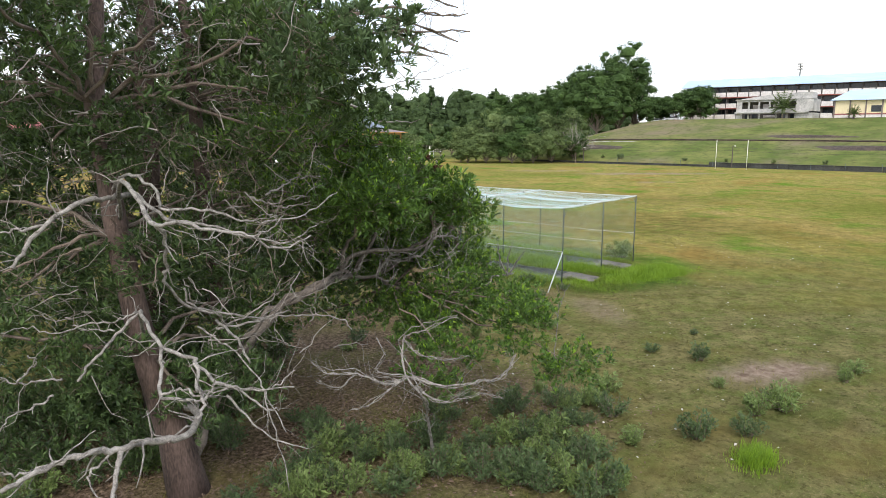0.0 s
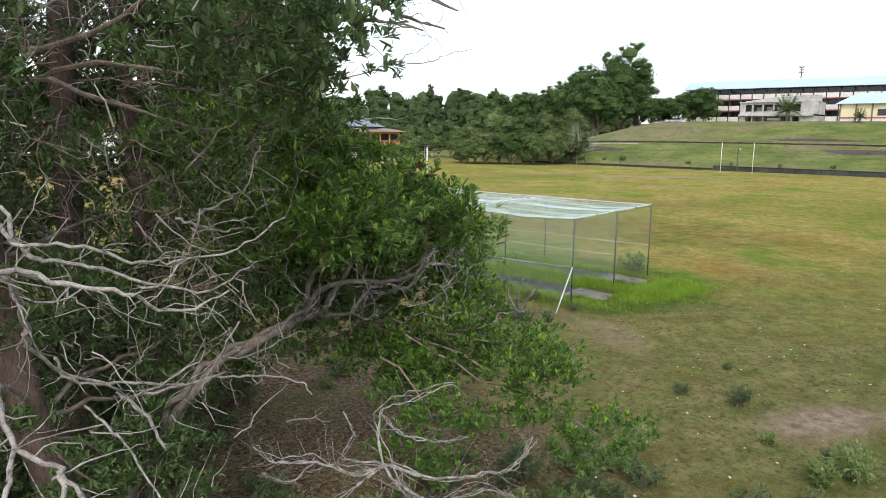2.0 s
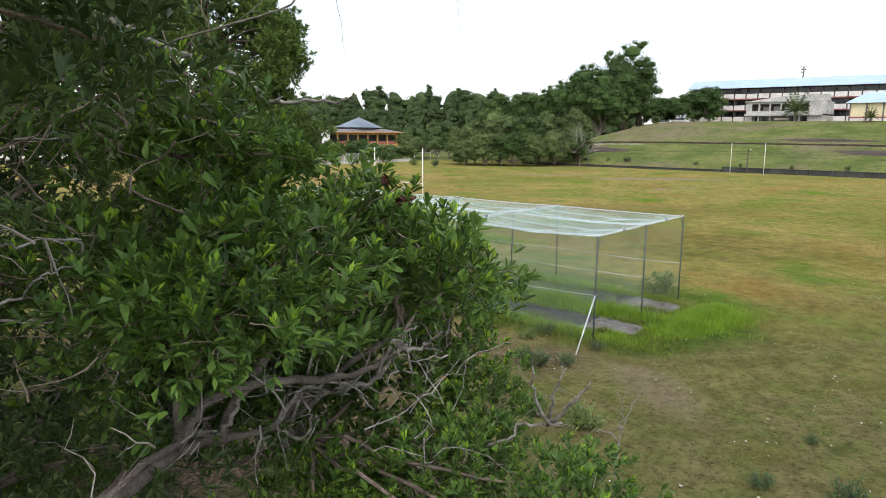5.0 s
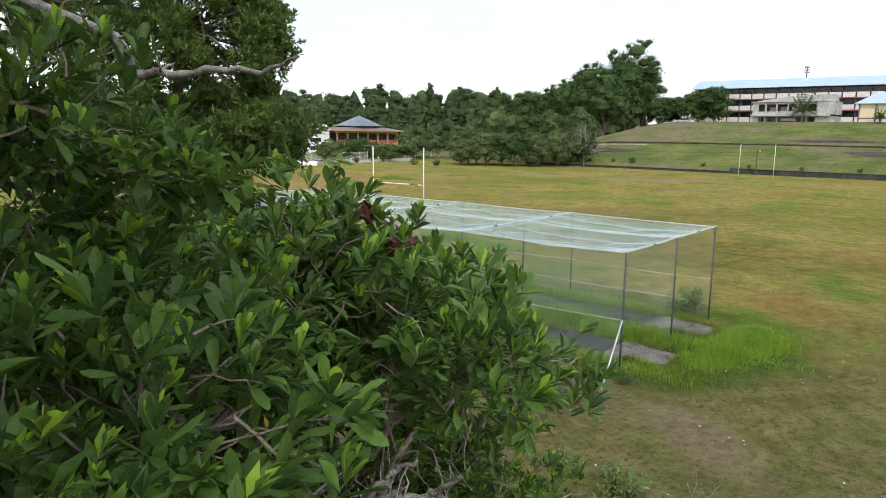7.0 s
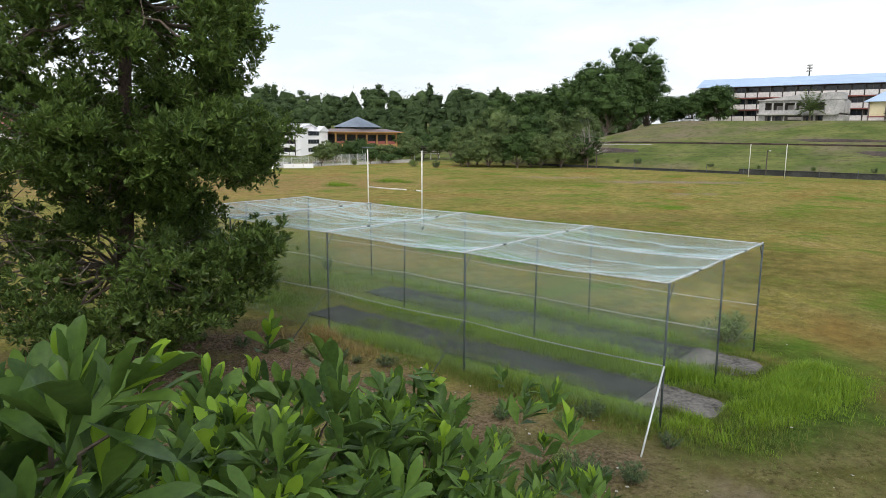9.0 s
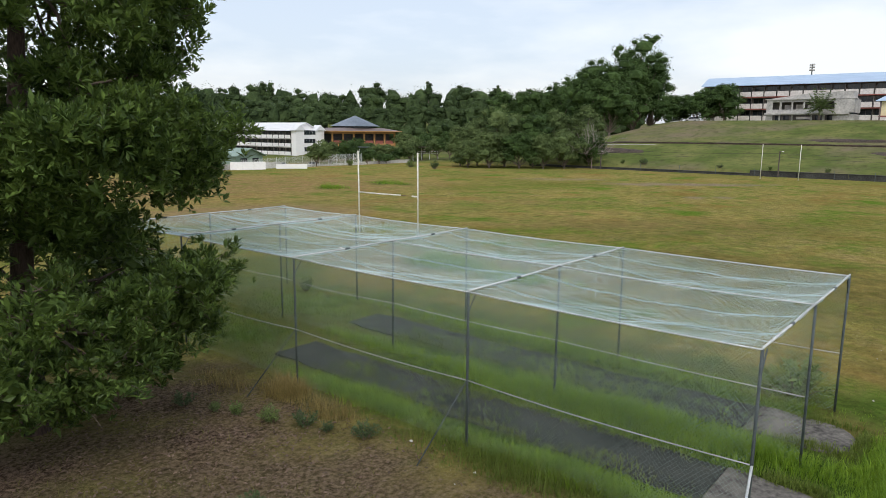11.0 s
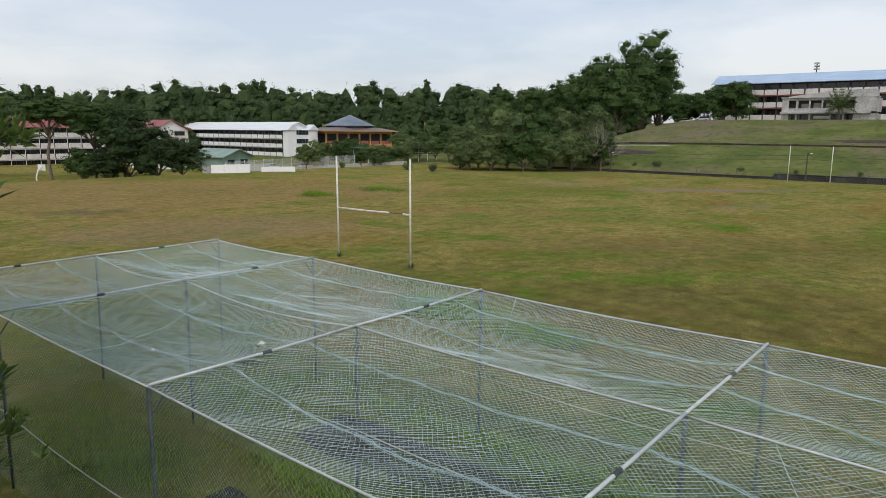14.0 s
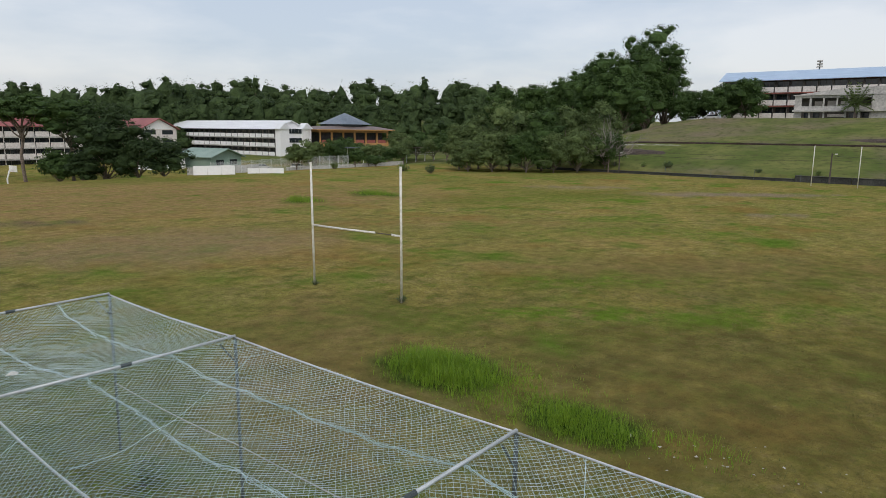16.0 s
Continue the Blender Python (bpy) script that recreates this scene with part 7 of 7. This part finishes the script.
along_bank("terrace_drain", "dark drain line along the bank's terrace", M_ROCK, lambda y: 149.5 + 1.2 * np.sin(y * 0.05), -20, 96, 0.45, 0.28)
along_bank("terrace_kerb", "grey weathered concrete kerb along the terrace", M_WALL_G, lambda y: 146.8 + 1.2 * np.sin(y * 0.05), 62, 92, 0.06, 0.1, category="kerb")


def soil_patch(x, y, a, b, label):
    s = Soup()
    n, k = 22, 14
    u, v = np.meshgrid(np.linspace(0, 2 * np.pi, n, endpoint=False), np.linspace(0, 1, k), indexing="ij")
    px, py = x + a * v * np.cos(u) * (1 + 0.25 * np.sin(3 * u)), y + b * v * np.sin(u) * (1 + 0.2 * np.sin(2 * u + 1))
    pz = height(px, py) + 0.35 * (1 - v ** 2) + 0.2 * lumps(px, py, 0.9) * (1 - v) - 0.08 * v
    i, j = np.meshgrid(np.arange(n), np.arange(k - 1), indexing="ij")
    q = np.stack([i * k + j, i * k + j + 1, (i + 1) % n * k + j + 1, (i + 1) % n * k + j], -1).reshape(-1, 4)
    s.add(np.stack([px, py, pz], -1), q)
    tagged(part("bare_soil", s, M_ROCK, smooth=True), label, "soil", kind="structure")


soil_patch(138.5, 69, 3.6, 9.5, "dark bare soil outcrop on the bank")
soil_patch(142, 6, 3.0, 15, "brown eroded soil on the bank")
soil_patch(158, 22, 2.0, 14, "brown eroded soil streak on the bank")


def pole(x, y, tall, arm, label, cat="utility pole"):
    t = thing("utility_pole", label, cat)
    z = float(height(x, y))
    t.location = (x, y, z)
    s = Soup()
    tube(s, [(0, 0, -0.2), (0, 0, tall)], [0.13, 0.09], 8)
    part("shaft", s, M_POLE, t)
    s = Soup()
    tube(s, [(0, 0, tall - 0.35), (-arm * 0.5, -arm * 0.4, tall - 0.1), (-arm, -arm * 0.8, tall - 0.05)], 0.04, 6)
    part("lamp_arm", s, M_POLE, t)
    s = Soup()
    box(s, -arm - 0.3, -arm + 0.1, -arm * 0.8 - 0.14, -arm * 0.8 + 0.14, tall - 0.14, tall - 0.02)
    part("lamp_head", s, M_WHITE, t)
    return t


pole(120.4, 63.5, 3.9, 1.0, "short dark timber pole with a lamp arm at the bank's foot")
pole(120.4, 28.8, 4.7, 0.9, "dark timber pole with a lamp at the bank's foot")
for z, dz in ((3.7, 0.5), (4.3, 0.4)):
    s = Soup()
    ys = np.linspace(-28, 63.5, 40)
    bay = ((ys + 5.9) % 34.7) / 34.7
    tube(s, np.stack([np.full(40, 120.4), ys, z - dz * 4 * bay * (1 - bay)], -1), 0.018, 4)
    tagged(part("overhead_cable", s, M_TYRE), "thin dark overhead cable strung along the field's edge", "cable")
for y in (55, 47, 40, 33, 20, 14, 8, 2):
    s = Soup()
    tube(s, [(121.2, y, -0.1), (121.2, y, 1.5)], 0.04, 6)
    tagged(part("fence_post", s, M_POST), "thin grey fence post before the low wall", "fence post", "posts along the low wall")
for i, (x, y) in enumerate(((124.5, 60.5), (124.5, 56), (123.5, 40), (123.5, 31), (123.5, 21.5), (123.8, 12), (123.8, 66))):
    plant(x, y, 1.3 if i != 1 else 2.2, "small yellow-green ornamental bush at the bank's foot")


def palm(x, y, tall, reach):
    t = thing("palm_tree", "small fan of feathery palm fronds on a stout trunk", "palm tree", "palms before the buildings")
    z = float(height(x, y))
    t.location = (x, y, z)
    s = Soup()
    tube(s, [(0, 0, -0.2), (0.05, 0, tall * 0.25), (0, 0, tall * 0.5)], [0.3, 0.24, 0.2], 8)
    part("trunk", s, M_BARK, t)
    for i in range(26):
        s = Soup()
        a, up = i * 2.4, (i + 0.5) / 26
        q = np.linspace(0, 1, 8)
        lift = 1.25 - 1.5 * up
        out = reach * (0.55 + 0.45 * min(1, up * 2))
        rib = np.stack([np.cos(a) * out * q, np.sin(a) * out * q, tall * 0.45 + reach * (lift * q + (0.35 - 0.75 * up) * q ** 2 * 0.8)], -1)
        pos = np.repeat(rib[1:], 8, 0)
        side = np.array([-np.sin(a), np.cos(a), 0.0])
        along = unit(rib[-1] - rib[0])
        way = along * 0.9 + side * np.tile([-1, 1, -0.7, 0.7, -1.1, 1.1, -0.5, 0.5], 7)[:, None] + rng.normal(0, 0.2, (56, 3)) - (0, 0, 0.25)
        leaves(s, pos, way, 0.6 * reach / 2.2, 0.11)
        tube(s, rib, 0.03, 4)
        part("frond", s, M_CROWN_DULL, t)


palm(192.5, 37.3, 7.4, 3.2)
palm(187, 18, 3.4, 1.5)


def mast(x, y, tall):
    t = thing("floodlight_mast", "tall grey floodlight mast far behind the school block", "floodlight")
    t.location = (x, y, float(height(x, y)))
    s = Soup()
    tube(s, [(0, 0, -0.3), (0, 0, tall)], [0.75, 0.45], 8)
    part("shaft", s, M_POST, t)
    for i in range(3):
        z = tall - 5.6 + i * 2.1
        s = Soup()
        box(s, -0.3, 0.3, -2.3 + 0.3 * i, 2.4 - 0.2 * i, z, z + 0.3)
        row = part("lamp_row", s, M_POST, t)
        for k in range(4):
            s = Soup()
            prism(s, [(-0.9, z + 0.3), (0.2, z + 0.3), (0.2, z + 1.4), (-0.5, z + 1.25)], "y", -2.0 + k * 1.05, -1.2 + k * 1.05)
            part("lamp", s, M_WALL_G, row)


mast(616, 129, 52.0)


def car(x, y, turn, label):
    t = thing("car", label, "car", "parked cars")
    t.matrix_world = pose(x, y, float(height(x, y)), 0, 0, turn)
    s = Soup()
    prism(s, [(-2.1, 0.35), (2.1, 0.35), (2.15, 0.75), (1.2, 0.95), (-2.0, 1.0), (-2.15, 0.7)], "y", -0.85, 0.85)
    part("body", s, M_CAR, t)
    s = Soup()
    prism(s, [(-1.7, 0.98), (1.1, 0.95), (0.5, 1.42), (-1.3, 1.45)], "y", -0.74, 0.74)
    part("window", s, M_GLASS, t)
    s = Soup()
    prism(s, [(-1.28, 1.43), (0.5, 1.41), (0.35, 1.5), (-1.1, 1.52)], "y", -0.72, 0.72)
    part("roof", s, M_CAR, t)
    for wx in (-1.3, 1.3):
        for wy in (-0.86, 0.86):
            s = Soup()
            tube(s, [(wx, wy - 0.1, 0.32), (wx, wy + 0.1, 0.32)], 0.32, 12)
            part("wheel", s, M_TYRE, t)


car(200, 79.5, 80, "white car parked under trees above the bank")
car(203, 74.5, 85, "white car parked beside the school trees")
car(112, 146, 10, "white car parked beside the low campus houses")
car(104, 150, 10, "white car parked before the classroom block")


def wall_run(a, b, tall, mat, name, label, kind="structure", n=1, thick=0.2):
    a, b = np.array(a), np.array(b)
    s = Soup()
    for i in range(n):
        p, q = a + (b - a) * i / n, a + (b - a) * (i + 1) / n
        d = unit(q - p) * 0.02
        w = np.array([-(q - p)[1], (q - p)[0]]) / np.linalg.norm(q - p) * thick / 2
        z = float(min(height(*p), height(*q)))
        v = [(*(p + d + w), z - 0.3), (*(q - d + w), z - 0.3), (*(q - d - w), z - 0.3), (*(p + d - w), z - 0.3)]
        v += [(x, y, z + tall) for x, y, _ in v]
        s.add(v, [(0, 1, 2, 3), (7, 6, 5, 4), (0, 4, 5, 1), (1, 5, 6, 2), (2, 6, 7, 3), (3, 7, 4, 0)])
    return tagged(part(name, s, mat), label, "wall", kind=kind)


wall_run(seen_at(-0.356, 112), seen_at(-0.295, 114), 1.5, M_WALL_W, "white_wall", "low white rendered wall at the field's far side", n=3)
wall_run(seen_at(-0.277, 116), seen_at(-0.224, 118), 0.9, M_WALL_W, "white_wall", "low white kerb wall at the field's far side", n=3)
wall_run(seen_at(-0.365, 138), seen_at(-0.26, 142), 2.0, M_WALL_G, "grey_wall", "grey boundary wall before the campus", n=6)
wall_run(seen_at(-0.22, 150), seen_at(-0.05, 165), 1.1, M_WALL_G, "grey_wall", "grey boundary wall beside the campus lane", n=8)


def mesh_fence(k0, k1, d):
    t = thing("mesh_fence", "grey-blue wire fence on slim posts before the campus", "fence")
    a, b = np.array(seen_at(k0, d)), np.array(seen_at(k1, d + 6))
    n = 14
    for i in range(n + 1):
        p = a + (b - a) * i / n
        z = float(height(*p))
        s = Soup()
        tube(s, [(*p, z - 0.1), (*p, z + 2.6)], 0.05, 6)
        part("post", s, M_STEEL, t)
    for i in range(n):
        p, q = a + (b - a) * i / n, a + (b - a) * (i + 1) / n
        z = float(height(*p))
        s = Soup()
        for h in np.linspace(0.2, 2.5, 12):
            tube(s, [(*p, z + h), (*q, z + h)], 0.014, 3)
        for u in np.linspace(0, 1, 24):
            w = p + (q - p) * u
            tube(s, [(*w, z + 0.1), (*w, z + 2.5)], 0.012, 3)
        part("wire_panel", s, M_STEEL, t)


mesh_fence(-0.33, -0.13, 132)


def hoop(x, y):
    t = thing("basketball_goal", "white basketball goal with a bent pole and white board", "basketball goal")
    t.matrix_world = pose(x, y, float(height(x, y)), 0, 0, 20)
    s = Soup()
    tube(s, [(-1.1, 0, -0.2), (-1.1, 0, 1.2), (-0.6, 0, 2.5), (0.1, 0, 3.0)], 0.13, 8)
    part("pole", s, M_WHITE, t)
    s = Soup()
    box(s, 0.1, 0.18, -0.9, 0.9, 2.3, 3.4)
    part("board", s, M_WHITE, t)
    s = Soup()
    a = np.linspace(0, 2 * np.pi, 17)
    tube(s, np.stack([0.42 + 0.23 * np.cos(a), 0.23 * np.sin(a), np.full(17, 2.6)], -1), 0.02, 6)
    part("rim", s, M_DARKRED, t)


hoop(*seen_at(-0.618, 118))
for k, d in ((-0.15, 132), (-0.05, 128), (-0.01, 122)):
    x, y = seen_at(k, d)
    plant(x, y, 2.4, "bushy green shrub at the field's far edge")


def covered_walkway(k0, k1, d, z, tall, roof, label):
    """A flat roof on slim posts with a handrail, running before the campus."""
    t = thing("covered_walkway", label, "walkway")
    a, b = np.array(seen_at(k0, d)), np.array(seen_at(k1, d))
    n = max(3, int(np.linalg.norm(b - a) / 3.0))
    w = np.array([-(b - a)[1], (b - a)[0]]) / np.linalg.norm(b - a) * 1.2
    s = Soup()
    v = [(*(a + w), z + tall), (*(b + w), z + tall), (*(b - w), z + tall + 0.25), (*(a - w), z + tall + 0.25)]
    v += [(x, y, h + 0.16) for x, y, h in v]
    s.add(v, [(0, 1, 2, 3), (7, 6, 5, 4), (0, 4, 5, 1), (1, 5, 6, 2), (2, 6, 7, 3), (3, 7, 4, 0)])
    part("roof", s, roof, t)
    for i in range(n + 1):
        p = a + (b - a) * i / n
        s = Soup()
        tube(s, [(*(p + w * 0.8), z - 2.6), (*(p + w * 0.8), z + tall)], 0.08, 6)
        part("post", s, M_WALL_W, t)
    for h in (0.5, 1.0):
        s = Soup()
        tube(s, [(*(a + w * 0.8), z + h), (*(b + w * 0.8), z + h)], 0.05, 5)
        part("handrail", s, M_WALL_W, t)


covered_walkway(-0.155, -0.085, 168, 0.6, 2.3, M_ROOF_D, "grey-roofed covered walkway on slim white posts")
covered_walkway(-0.045, -0.005, 176, 0.9, 2.0, M_EAVE, "low covered walkway with a dull grey-brown roof")
